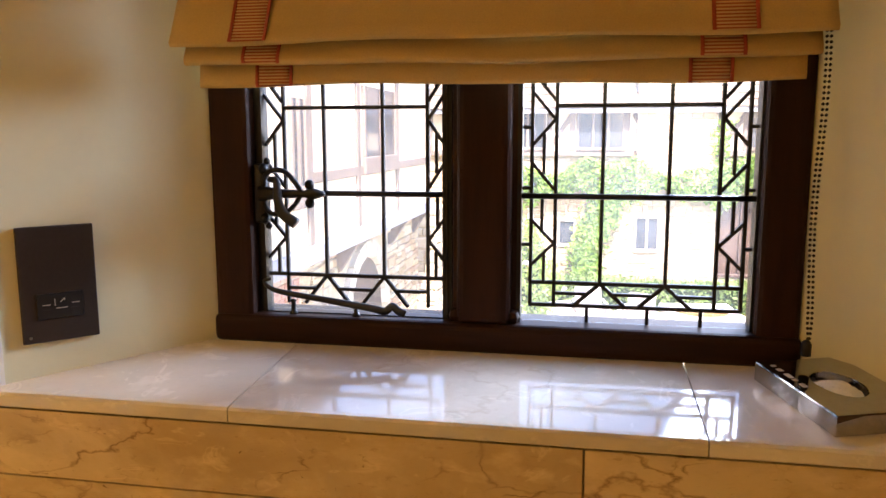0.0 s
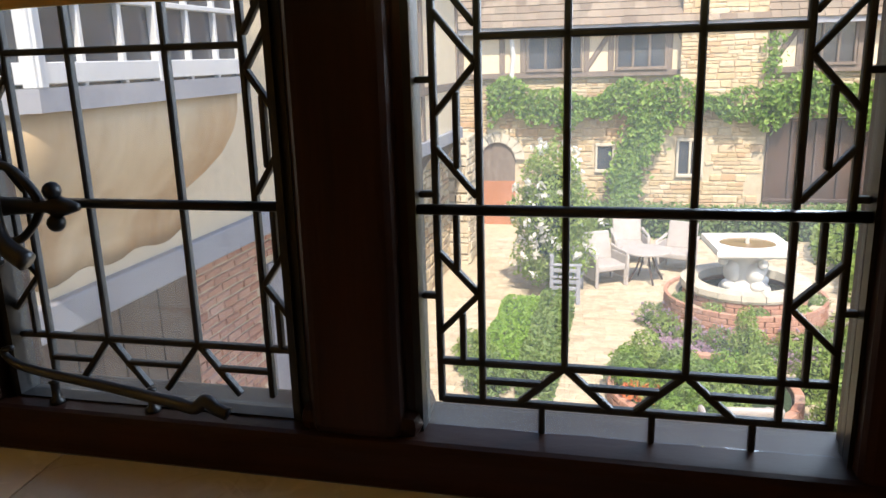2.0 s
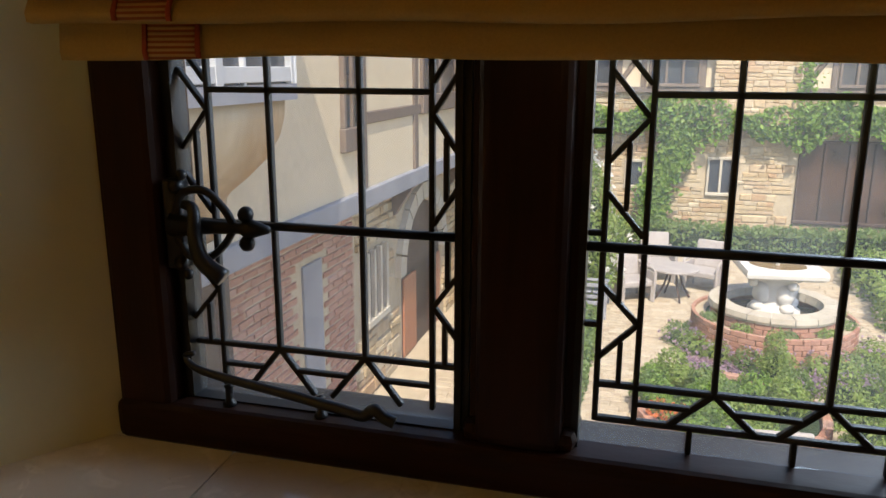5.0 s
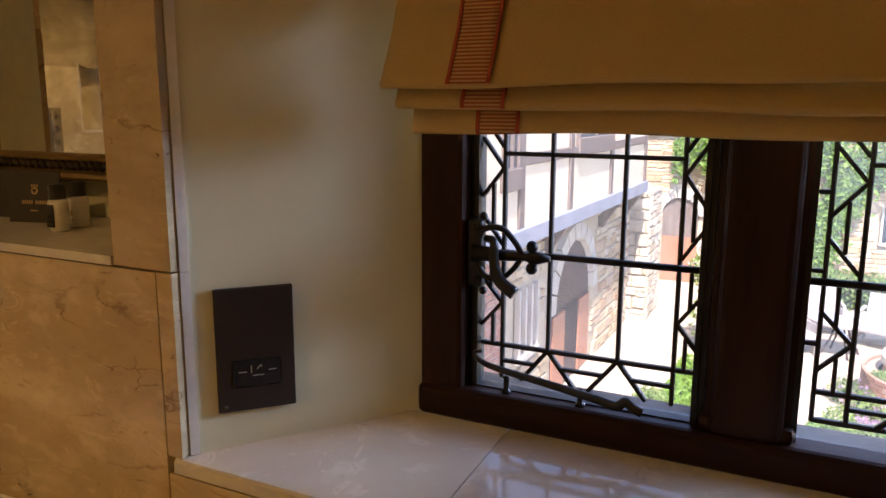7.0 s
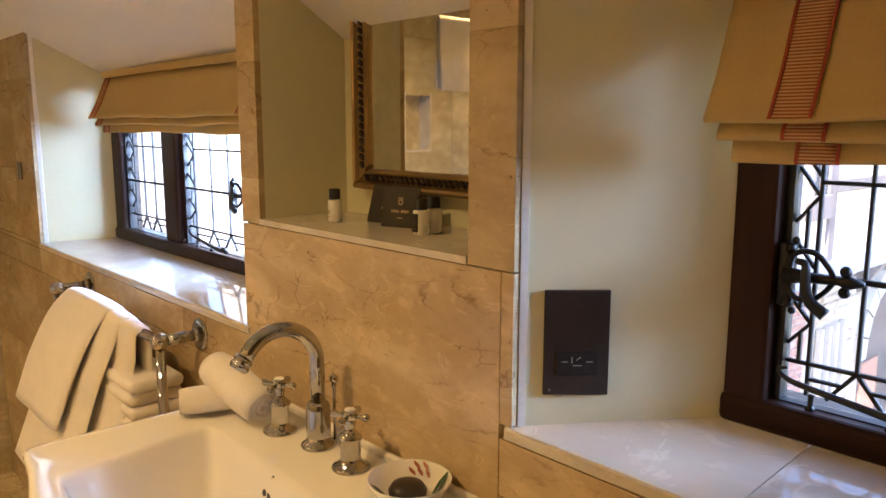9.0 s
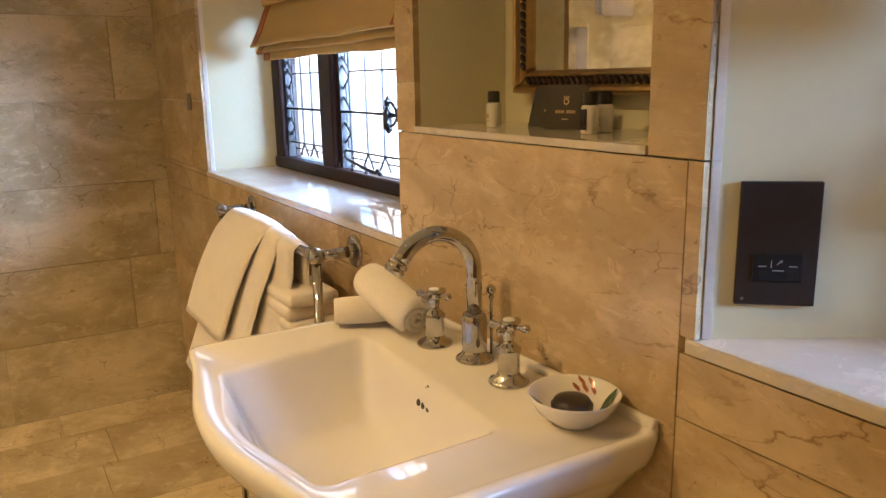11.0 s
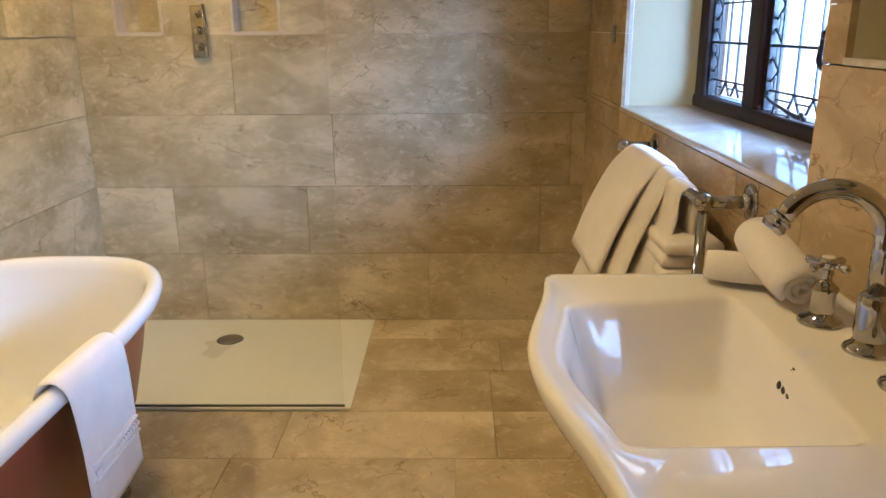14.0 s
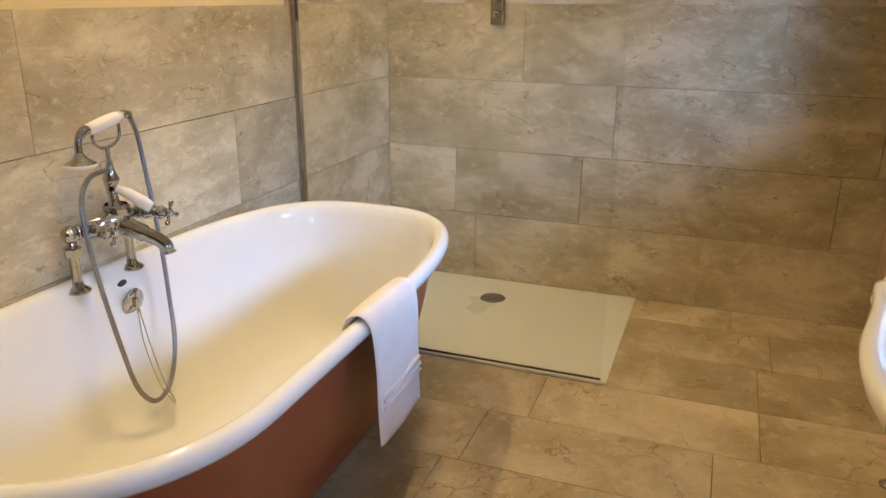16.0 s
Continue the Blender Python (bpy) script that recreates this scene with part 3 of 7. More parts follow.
def sill(name, left, right, joint, label):
    """Sloping marble sill slabs with a proud rounded nosing."""
    t = thing(name, ((left[0] + right[0]) / 2, FACE, 1.07), label, "sill", "", "structure")

    def x_at(side, y):
        return side[0] + (side[1] - side[0]) * (y - FACE) / (BACKY - FACE)
    cuts = [0.0] + joint + [1.0]
    for a, c in zip(cuts, cuts[1:]):
        def px(k, y):
            lo, hi = x_at(left, y), x_at(right, y)
            if k in (0.0, 1.0):
                return lo if k == 0.0 else hi
            return left[0] + (right[0] - left[0]) * k
        g = 0.0008
        prof = [(FACE - 0.002, 1.0755), (FACE - 0.003, 1.077), (FACE - 0.003, 1.0895), (FACE, 1.0925), (FACE + 0.006, 1.0935), (BACKY - 0.012, 1.1080), (BACKY - 0.012, 1.0755)]
        rings = [[(px(k, max(y, FACE)) + s * g, y, z) for y, z in prof] for k, s in ((a, 1), (c, -1))]
        part("slab", loft(rings), SILL, t)
    return t


sill("sill_1", (W1L[0] - 0.012, W1L[1]), (W1R[0] + 0.012, W1R[1]), [0.27, 0.705], "polished pale cream marble window sill")
sill("sill_2", (W2L[0] - 0.012, W2L[1]), (W2R[0] + 0.012, W2R[1]), [0.5], "polished pale cream marble window sill")


def blind(label, x0, x1, tapes, seed, top=1.655, lift=0.0):
    """Raised roman blind: a bulging face, two folds and a hem, with braid tapes."""
    t = thing("roman_blind", ((x0 + x1) / 2, 1.235, top), label, "blind", "raised roman blinds")
    rnd = random.Random(seed)
    ph = [rnd.uniform(0, 6.28) for _ in range(6)]

    def wob(x, k):
        return 0.0017 * math.sin(9 * x + ph[k]) + 0.0011 * math.sin(23 * x + ph[k + 1])
    layers = [("face", [(1.236, top), (1.222, 1.62), (1.200, 1.56), (1.180, 1.518), (1.173, 1.505), (1.176, 1.500), (1.184, 1.501), (1.200, 1.512), (1.21, 1.53)], 0, 0.0),
              ("fold", [(1.212, 1.52), (1.198, 1.500), (1.190, 1.484), (1.191, 1.4775), (1.197, 1.476), (1.208, 1.484), (1.215, 1.50)], 1, 0.010),
              ("hem", [(1.216, 1.50), (1.212, 1.478), (1.2095, 1.458), (1.211, 1.452), (1.216, 1.452), (1.219, 1.463), (1.221, 1.50)], 2, 0.020)]
    for name, prof, k, inset in layers:
        prof = [(y, z + lift * (top - z) / 0.2) for y, z in prof]

        def sheet(xa, xb, n, push):
            rings = []
            for i in range(n + 1):
                x = xa + (xb - xa) * i / n
                rings.append([(x, y - push + 0.5 * wob(x, k + 1) * min(1, (top - z) * 9), z + wob(x, k) * min(1.0, (top - z) * 8)) for y, z in prof])
            return rings
        b = loft(sheet(x0 + inset, x1 - inset, 36, 0), False, False)
        f = part(name, b, LINEN, t, smooth=True)
        s = f.modifiers.new("thickness", "SOLIDIFY")
        s.thickness = 0.0016
        front = prof[: 5 if name == "face" else 4]
        for xt in tapes:
            for nm, lo, hi, mat, push in (("tape", -0.0215, 0.0215, TAPE, 0.0022), ("braid_edge", -0.0245, -0.0205, RED_TAPE, 0.0034), ("braid_edge", 0.0205, 0.0245, RED_TAPE, 0.0034)):
                full = prof
                prof = front
                tb = loft(sheet(xt + lo + inset * 0.9 * (1 if xt < (x0 + x1) / 2 else -1), xt + hi + inset * 0.9 * (1 if xt < (x0 + x1) / 2 else -1), 3, push), False, False)
                prof = full
                tp = part(nm, tb, mat, f, "", smooth=True)
                s = tp.modifiers.new("thickness", "SOLIDIFY")
                s.thickness = 0.0012
    part("headrail", box(x0 + 0.004, x1 - 0.004, 1.222, 1.25, top - 0.004, top + 0.018, 0.002), LINEN, t)
    return t


bl = blind("raised cream linen roman blind with red striped tapes", -0.325, 0.443, (-0.221, 0.339), 3)
b = bmesh.new()
for side in (-0.0022, 0.0022):
    for i in range(62):
        z = 1.52 - i * 0.006
        x = 0.438 + side * (1 if i < 58 else (62 - i) / 5)
        bmesh.ops.create_icosphere(b, subdivisions=1, radius=0.0020, matrix=Matrix.Translation((x + 0.002 * math.sin(i * 0.13), 1.196, z)))
lathe([(0, -0.012), (0.006, -0.010), (0.006, 0.004), (0.003, 0.008), (0, 0.009)], (0.438, 1.196, 1.150), 10, b)
part("bead_chain", b, IRON, bl, "dull metal bead chain loop", smooth=True)
blind("raised cream linen roman blind over the towel-rail window", -2.535, -1.445, (-2.49, -1.48), 9, 1.655, 0.022)

# ---- basin and its fittings ----
RIM = 0.965


def polar(poly, c, n):
    """Points of a closed outline met by n rays from c."""
    out = []
    for i in range(n):
        a = 2 * math.pi * i / n
        dx, dy = math.cos(a), math.sin(a)
        best = None
        for (x0, y0), (x1, y1) in zip(poly, poly[1:] + poly[:1]):
            ex, ey = x1 - x0, y1 - y0
            den = dx * ey - dy * ex
            if abs(den) < 1e-9:
                continue
            t = ((x0 - c[0]) * ey - (y0 - c[1]) * ex) / den
            s = ((x0 - c[0]) * dy - (y0 - c[1]) * dx) / den
            if t > 0 and -1e-6 <= s <= 1 + 1e-6 and (best is None or t < best):
                best = t
        out.append((c[0] + dx * best, c[1] + dy * best))
    return out


def shrink(ring, c, k, dx=0.0):
    return [(c[0] + (x - c[0]) * k, c[1] + (y - c[1]) * k + dx) for x, y in ring]


def inset(ring, c, d):
    out = []
    for x, y in ring:
        r = math.hypot(x - c[0], y - c[1])
        out.append((c[0] + (x - c[0]) * (r - d) / r, c[1] + (y - c[1]) * (r - d) / r))
    return out


def soften(ring, times):
    for _ in range(times):
        ring = [((ring[i - 1][0] + 2 * ring[i][0] + ring[(i + 1) % len(ring)][0]) / 4, (ring[i - 1][1] + 2 * ring[i][1] + ring[(i + 1) % len(ring)][1]) / 4) for i in range(len(ring))]
    return ring


basin = thing("basin", (-0.88, 0.80, 0.0), "white ceramic pedestal basin with a serpentine front, against marble tiles", "basin")
C = (-0.852, 0.77)
front = [(-0.537 - 0.666 * k / 30, 0.601 - 0.054 * (0.5 - 0.5 * math.cos(2 * math.pi * k / 30))) for k in range(31)]
outer = soften(polar([(-0.535, 1.037)] + front + [(-1.200, 1.037)], C, 160), 1)
bowl_front = [(-0.662 - 0.398 * k / 20, 0.622 - 0.032 * (0.5 - 0.5 * math.cos(2 * math.pi * k / 20))) for k in range(21)]
bowl = soften(polar([(-0.668, 0.872)] + bowl_front + [(-1.104, 0.888)], C, 160), 2)
rings = []
for ring, z in ((shrink(outer, C, 0.45, 0.06), 0.76), (shrink(outer, C, 0.62, 0.05), 0.80), (shrink(outer, C, 0.84, 0.02), 0.865), (inset(outer, C, 0.032), 0.900), (inset(outer, C, 0.022), 0.912), (inset(outer, C, 0.012), 0.922), (inset(outer, C, 0.005), 0.936),
                (outer, RIM - 0.008), (inset(outer, C, 0.004), RIM), (inset(outer, C, 0.012), RIM + 0.0015), (inset(outer, C, 0.022), RIM), (inset(outer, C, 0.027), RIM - 0.004), (inset(bowl, C, -0.012), RIM - 0.004), (inset(bowl, C, -0.003), RIM - 0.006), (inset(bowl, C, 0.004), RIM - 0.012), (inset(bowl, C, 0.012), RIM - 0.03),
                (soften(shrink(bowl, C, 0.80), 3), RIM - 0.10), (soften(shrink(bowl, C, 0.74), 4), RIM - 0.122), (soften(shrink(bowl, C, 0.66), 6), RIM - 0.134), (soften(shrink(bowl, C, 0.45), 8), RIM - 0.140), (soften(shrink(bowl, C, 0.10), 8), RIM - 0.144)):
    rings.append([(x, min(y, 1.037), z) for x, y in ring])
part("bowl", loft(rings), CERAMIC, basin, smooth=True)
part("upstand", box(-1.178, -0.548, 1.024, 1.0385, RIM - 0.02, RIM + 0.012, 0.006, 3), CERAMIC, basin, "low ceramic upstand along the wall", smooth=True)
part("pedestal", lathe([(0.0, 0.0), (0.13, 0.0), (0.13, 0.03), (0.115, 0.05), (0.085, 0.12), (0.078, 0.45), (0.090, 0.66), (0.12, 0.76), (0.10, 0.775)], (-0.88, 0.86, 0.0), 32), CERAMIC, basin, smooth=True)
for k in range(3):
    part("overflow_hole", lathe([(0, 0.0012), (0.0052, 0.0010), (0.0058, 0.0)], m=Matrix.Translation((-0.852 - 0.014 * (k - 1), 0.8660, RIM - 0.040)) @ Matrix.Rotation(radians(75), 4, "X"), seg=12), BLACK, basin, "dark overflow hole")
b = box(-0.862, -0.842, 0.0, 0.001, -0.001, 0.001)
for dx, dz, wd in ((0.0, 0.005, 0.010), (0.0, 0.009, 0.005), (-0.005, 0.0045, 0.003), (0.006, 0.0045, 0.003)):
    box(-0.852 + dx - wd / 2, -0.852 + dx + wd / 2, 0, 0.001, dz - 0.0012, dz + 0.0012, bm=b)
b.transform(Matrix.Translation((0, 0.8725, RIM - 0.020)) @ Matrix.Rotation(radians(-12), 4, "X"))
part("maker_mark", b, PLATE, basin, "small dark printed mark")

BASE_Z = RIM - 0.004


def tap(x, y, label):
    """Cross-head pillar tap on a bell flange."""
    t = thing("basin_tap", (x, y, BASE_Z), label, "tap", "chrome basin taps")
    o = (x, y, BASE_Z)
    part("flange", lathe([(0.0, 0), (0.030, 0), (0.031, 0.003), (0.028, 0.007), (0.018, 0.012), (0.0165, 0.018)], o, 28), CHROME, t, smooth=True)
    part("body", lathe([(0.0165, 0.016), (0.0165, 0.045), (0.019, 0.050), (0.019, 0.054), (0.012, 0.060), (0.0085, 0.064), (0.0085, 0.070), (0.010, 0.074), (0.009, 0.082)], o, 24), CHROME, t, smooth=True)
    b = lathe([(0.009, 0.080), (0.0125, 0.083), (0.0125, 0.092), (0.011, 0.096), (0.0, 0.098)], o, 20)
    for k in range(4):
        a = math.pi / 2 * k + 0.5
        dx, dy = math.cos(a), math.sin(a)
        p = [(x + dx * r, y + dy * r, BASE_Z + 0.0865) for r in (0.006, 0.016, 0.020, 0.026, 0.031, 0.034)]
        tube(p, [0.0042, 0.0034, 0.0038, 0.0066, 0.0062, 0.002], 10, b)
    part("cross_head", b, CHROME, t, smooth=True)
    part("index", lathe([(0.0, 0.0985), (0.008, 0.0978), (0.0095, 0.0955)], o, 16), CERAMIC, t, "white ceramic index")
    return t


tap(-0.988, 0.968, "chrome cross-head basin tap beside rolled flannels")
tap(-0.784, 0.974, "chrome cross-head basin tap beside the soap dish")
sp = thing("basin_spout", (-0.890, 0.984, BASE_Z), "tall swan-neck chrome basin spout with a pop-up knob", "tap")
sx, sy = -0.890, 0.984
part("flange", lathe([(0.0, 0), (0.030, 0), (0.031, 0.003), (0.028, 0.007), (0.021, 0.012), (0.0195, 0.018)], (sx, sy, BASE_Z), 28), CHROME, sp, smooth=True)
part("body", lathe([(0.0195, 0.014), (0.0205, 0.03), (0.0205, 0.066), (0.0190, 0.074), (0.0175, 0.077), (0.0135, 0.080), (0.0, 0.081)], (sx, sy, BASE_Z), 24), CHROME, sp, smooth=True)
sdir = Vector((-0.10, -0.995, 0)).normalized()
pts = [Vector((sx, sy, BASE_Z + 0.076)), Vector((sx, sy, BASE_Z + 0.140))]
for k in range(1, 22):
    a = math.pi * 0.80 * k / 21
    pts.append(Vector((sx, sy, BASE_Z + 0.148)) + sdir * (0.064 - 0.064 * math.cos(a)) + Vector((0, 0, 0.064 * math.sin(a))))
pts.append(pts[-1] + (pts[-1] - pts[-2]).normalized() * 0.016)
part("neck", tube(pts, 0.0128, 16), CHROME, sp, smooth=True)
d = (pts[-1] - pts[-2]).normalized()
tip = pts[-1]
part("nozzle", tube([tip - d * 0.004, tip, tip + d * 0.003, tip + d * 0.006, tip + d * 0.009, tip + d * 0.012, tip + d * 0.018], [0.0128, 0.0165, 0.0165, 0.0140, 0.0165, 0.0165, 0.014], 18), CHROME, sp, smooth=True)
b = rod((sx + 0.004, sy + 0.030, BASE_Z + 0.0), (sx + 0.004, sy + 0.030, BASE_Z + 0.105), 0.0026, 8)
ball((sx + 0.004, sy + 0.030, BASE_Z + 0.112), 0.0085, b, 12)
ball((sx + 0.004, sy + 0.030, BASE_Z + 0.100), 0.0048, b, 10)
part("pop_up_knob", b, CHROME, sp, smooth=True)


def roll(place, length, r, turn, label):
    """A rolled flannel, its spiral end showing."""
    t = thing("rolled_flannel", place, label, "flannel", "rolled flannels", turn=turn)
    sec = []
    turns, n = 2.6, 64
    for i in range(n + 1):
        a = 2 * math.pi * turns * i / n
        rr = r * (0.22 + 0.78 * i / n)
        sec.append((rr * math.cos(a), rr * math.sin(a)))
    th = r * 0.24
    inner = [(x * (1 - th / max(math.hypot(x, y), 1e-6)), y * (1 - th / max(math.hypot(x, y), 1e-6))) if math.hypot(x, y) > th else (0, 0) for x, y in sec]
    ring = sec + inner[::-1]
    rnd = random.Random(int(turn))
    rings = []
    for k in range(9):
        s = k / 8
        f = 1.0 - 0.10 * abs(2 * s - 1) ** 4 + 0.02 * math.sin(5 * s)
        rings.append([((s - 0.5) * length, y * f, max(z * f * 0.94, -r * 0.86) + r * 0.90) for y, z in ring])
    part("cloth", loft(rings), TOWEL, t, local=True, smooth=True)
    return t


roll((-1.150, 0.912, BASE_Z + 0.001), 0.105, 0.031, 66, "rolled white flannel lying on the basin")
r2 = roll((-1.112, 0.950, BASE_Z + 0.021), 0.170, 0.041, 4, "rolled white flannel resting across another")
r2.rotation_euler = Euler((0, radians(13), radians(3)))

dish = thing("soap_dish", (-0.632, 0.968, BASE_Z), "shallow white porcelain soap dish painted with leaves and flowers", "soap dish")
dp = (-0.632, 0.968, BASE_Z)
part("bowl", lathe([(0.0, 0.003), (0.026, 0.002), (0.030, 0.0), (0.032, 0.004), (0.049, 0.017), (0.0595, 0.036), (0.0605, 0.0405), (0.0585, 0.0395), (0.047, 0.021), (0.031, 0.010), (0.0, 0.009)], dp, 40), CERAMIC, dish, smooth=True)


def decal(a0, r0, r1, width, mat, name):
    """A painted leaf on the dish's inner wall."""
    b = bmesh.new()
    rows = []
    for i in range(7):
        s = i / 6
        r = r0 + (r1 - r0) * s
        z = 0.010 + 0.0295 * ((r - 0.031) / 0.0275) ** 1.25 + 0.0006 if r > 0.031 else 0.0098
        w = width * math.sin(math.pi * min(0.98, s * 0.9 + 0.06))
        a = a0 + 0.2 * s
        rows.append([b.verts.new((dp[0] + r * math.cos(a + k * w / r) - 0.0006 * math.cos(a), dp[1] + r * math.sin(a + k * w / r) - 0.0006 * math.sin(a), dp[2] + z + 0.0008)) for k in (-1, 0, 1)])
    for p, q in zip(rows, rows[1:]):
        for k in (0, 1):
            b.faces.new((p[k], p[k + 1], q[k + 1], q[k]))
    part(name, b, mat, dish)


decal(4.10, 0.032, 0.058, 0.010, GREEN_PRINT, "painted_leaf")
decal(4.45, 0.033, 0.056, 0.004, PEBBLE, "painted_leaf")
decal(0.95, 0.033, 0.058, 0.0095, GREEN_PRINT, "painted_leaf")
for k in range(5):
    decal(2.0 + 0.13 * (k - 2), 0.044 + 0.006 * (k % 2), 0.052 + 0.006 * (k % 2), 0.0036, ROSE_PRINT, "painted_petal")
soap = thing("soap", (-0.628, 0.961, BASE_Z + 0.010), "round dark brown soap lying in the dish", "soap")
part("bar", lathe([(0, 0.0), (0.017, 0.001), (0.0265, 0.009), (0.0275, 0.017), (0.022, 0.025), (0.010, 0.029), (0, 0.0295)], (-0.628, 0.961, BASE_Z + 0.010), 28), PEBBLE, soap, smooth=True)

# ---- towel rail under the second window ----
rail = thing("towel_rail", (-1.76, 0.95, 0.0), "chrome traditional towel rail of ball-jointed pipes on the tiled wall", "towel rail")
RX0, RX1, RY = -2.20, -1.455, 0.945
for x in (RX0, RX1):
    b = rod((x, RY, 0.0), (x, RY, 1.035), 0.0110, 14)
    lathe([(0.0, 0), (0.028, 0), (0.028, 0.006), (0.014, 0.012), (0.0125, 0.02)], (x, RY, 0.0), 20, b)
    part("post", b, CHROME, rail, smooth=True)
    for z in (1.028, 0.80, 0.24):
        b = ball((x, RY, z), 0.0195, None, 18)
        part("ball_joint", b, CHROME, rail, smooth=True)
    b = tube([(x, RY + 0.015, 1.028), (x, RY + 0.045, 1.028), (x, RY + 0.052, 1.028), (x, FACE - 0.012, 1.028)], [0.0125, 0.0125, 0.014, 0.0125], 14)
    lathe([(0.0, 0.006), (0.012, 0.006), (0.024, 0.005), (0.036, 0.0045), (0.038, 0.0), (0.0, 0.0)], m=Matrix.Translation((x, FACE - 0.001, 1.028)) @ Matrix.Rotation(radians(90), 4, "X"), seg=28, bm=b)
    lathe([(0.013, 0.0), (0.018, 0.004), (0.018, 0.010), (0.013, 0.014)], m=Matrix.Translation((x, FACE - 0.006, 1.028)) @ Matrix.Rotation(radians(90), 4, "X"), seg=24, bm=b)
    part("wall_bracket", b, CHROME, rail, smooth=True)
for z in (1.028, 0.80, 0.52, 0.24):
    part("cross_pipe", rod((RX0, RY, z), (RX1, RY, z), 0.0115, 14), CHROME, rail, smooth=True)


def drape(name, label, category, x0, x1, over_y, over_z, front, back, th, seed, mat=TOWEL, group="", shear=0.0, ripple=0.006, nx=26):
    """Cloth hung over a rail along x: front and back are (dy, dz) points down from the top."""
    t = thing(name, ((x0 + x1) / 2, over_y, over_z), label, category, group)
    rnd = random.Random(seed)
    p1, p2, p3 = rnd.uniform(0, 6), rnd.uniform(0, 6), rnd.uniform(0, 6)
    path = smooth_path([Vector((0, dy, dz)) for dy, dz in back[::-1]] + [Vector((0, 0, 0))] + [Vector((0, dy, dz)) for dy, dz in front], 6)
    rings = []
    for i in range(nx + 1):
        s = i / nx
        x = x0 + (x1 - x0) * s
        edge = math.sin(math.pi * min(1, max(0, s))) ** 0.25
        ring_o, ring_i = [], []
        for j, p in enumerate(path):
            d = (path[min(j + 1, len(path) - 1)] - path[max(j - 1, 0)]).normalized()
            nrm = Vector((0, -d.z, d.y))
            drop = max(0.0, -p.z)
            w = ripple * min(1, drop * 6) * (math.sin(14 * x + p1 + 2.2 * drop) + 0.5 * math.sin(31 * x + p2))
            q = Vector((x + shear * drop + 0.004 * math.sin(9 * drop + p3), over_y + p.y, over_z + p.z)) + nrm * w
            ring_o.append(q + nrm * th * 0.5 * edge)
            ring_i.append(q - nrm * th * 0.5 * edge)
        rings.append(ring_o + ring_i[::-1])
    part("cloth", loft(rings), mat, t, smooth=True)
    return t


for k, (xa, xb) in enumerate(((-2.03, -1.700), (-2.02, -1.615), (-2.01, -1.535))):
    front = [(-0.020 + 0.003 * k, -0.008 - 0.004 * k), (-0.060 + 0.020 * k, -0.055 - 0.010 * k), (-0.105 + 0.030 * k, -0.150 - 0.006 * k), (-0.147 + 0.035 * k, -0.270)]
    if k:
        front.append((-0.205 + 0.040 * k, -0.41))
    drape("bath_towel", ("thick white bath towel folded over the chrome towel rail", "white bath towel hung in a fold beneath another", "white bath towel hung next to the chrome rail")[k], "towel", xa, xb, 0.938, 1.054 - 0.009 * k, front, [(0.022, -0.010), (0.034 - 0.006 * k, -0.06), (0.036 - 0.006 * k, -0.20)], 0.028, 3 + k, shear=-0.06, ripple=0.003, group="towels on the top pipe")
ft = thing("folded_towel", (-1.72, RY, 0.812), "white towel folded in layers on a lower pipe of the rail", "towel")
for k in range(4):
    part("layer", box(-1.965 + 0.004 * k, -1.482 - 0.006 * ((k * 7) % 3), RY - 0.062 + 0.003 * (k % 2), RY + 0.064, 0.8125 + 0.0315 * k, 0.8435 + 0.0315 * k, 0.0135, 4), TOWEL, ft, smooth=True)

# ---- bath ----
bath = thing("bath", (-1.42, -0.7925, 0.0), "freestanding roll-top bath, white enamel inside and terracotta outside", "bath")
BC, BA, BB = (-1.40, -0.785), 0.945, 0.432


def stadium(d, n=112):
    """Outline of the bath drawn in by d; the ends are fuller than half circles."""
    a, c = BA - d, BB - d
    out = []
    for i in range(n):
        s = 2 * math.pi * (i + 0.5) / n
        ca, sa = math.cos(s), math.sin(s)
        if ca > 0:
            out.append((-1.0 + c * ca, BC[1] + c * math.copysign(abs(sa) ** 0.94, sa)))
        else:
            out.append((BC[0] - a * abs(ca) ** 0.62, BC[1] + c * math.copysign(abs(sa) ** 0.66, sa)))
    return out


def hull(profile):
    return [[(x, y, z) for x, y in stadium(d)] for d, z in profile]


part("body", loft(hull([(0.26, 0.10), (0.20, 0.115), (0.15, 0.17), (0.105, 0.30), (0.070, 0.46), (0.050, 0.58), (0.044, 0.612)]), True, False), RUST, bath, "terracotta painted outside", smooth=True)
part("inside", loft(hull([(0.046, 0.608), (0.030, 0.606), (0.012, 0.612), (0.002, 0.624), (0.0, 0.638), (0.005, 0.652), (0.018, 0.660), (0.034, 0.657), (0.044, 0.646), (0.052, 0.62), (0.066, 0.54), (0.095, 0.38), (0.130, 0.25), (0.18, 0.19), (0.25, 0.165), (0.34, 0.155)]), True, True, None, False), ENAMEL, bath, "white enamelled inside and rolled rim", smooth=True)
for x in (-1.95, -1.02):
    for y in (-0.98, -0.605):
        b = tube(smooth_path([(x, y, 0.17), (x * 1.0, y + (0.03 if y > -0.8 else -0.03), 0.10), (x, y + (0.045 if y > -0.8 else -0.045), 0.05)], 5), [0.035] * 5 + [0.024] * 5 + [0.024], 12)
        ball((x, y + (0.05 if y > -0.8 else -0.05), 0.030), 0.030, b, 14)
        part("foot", b, CHROME, bath, "chrome ball foot", smooth=True)
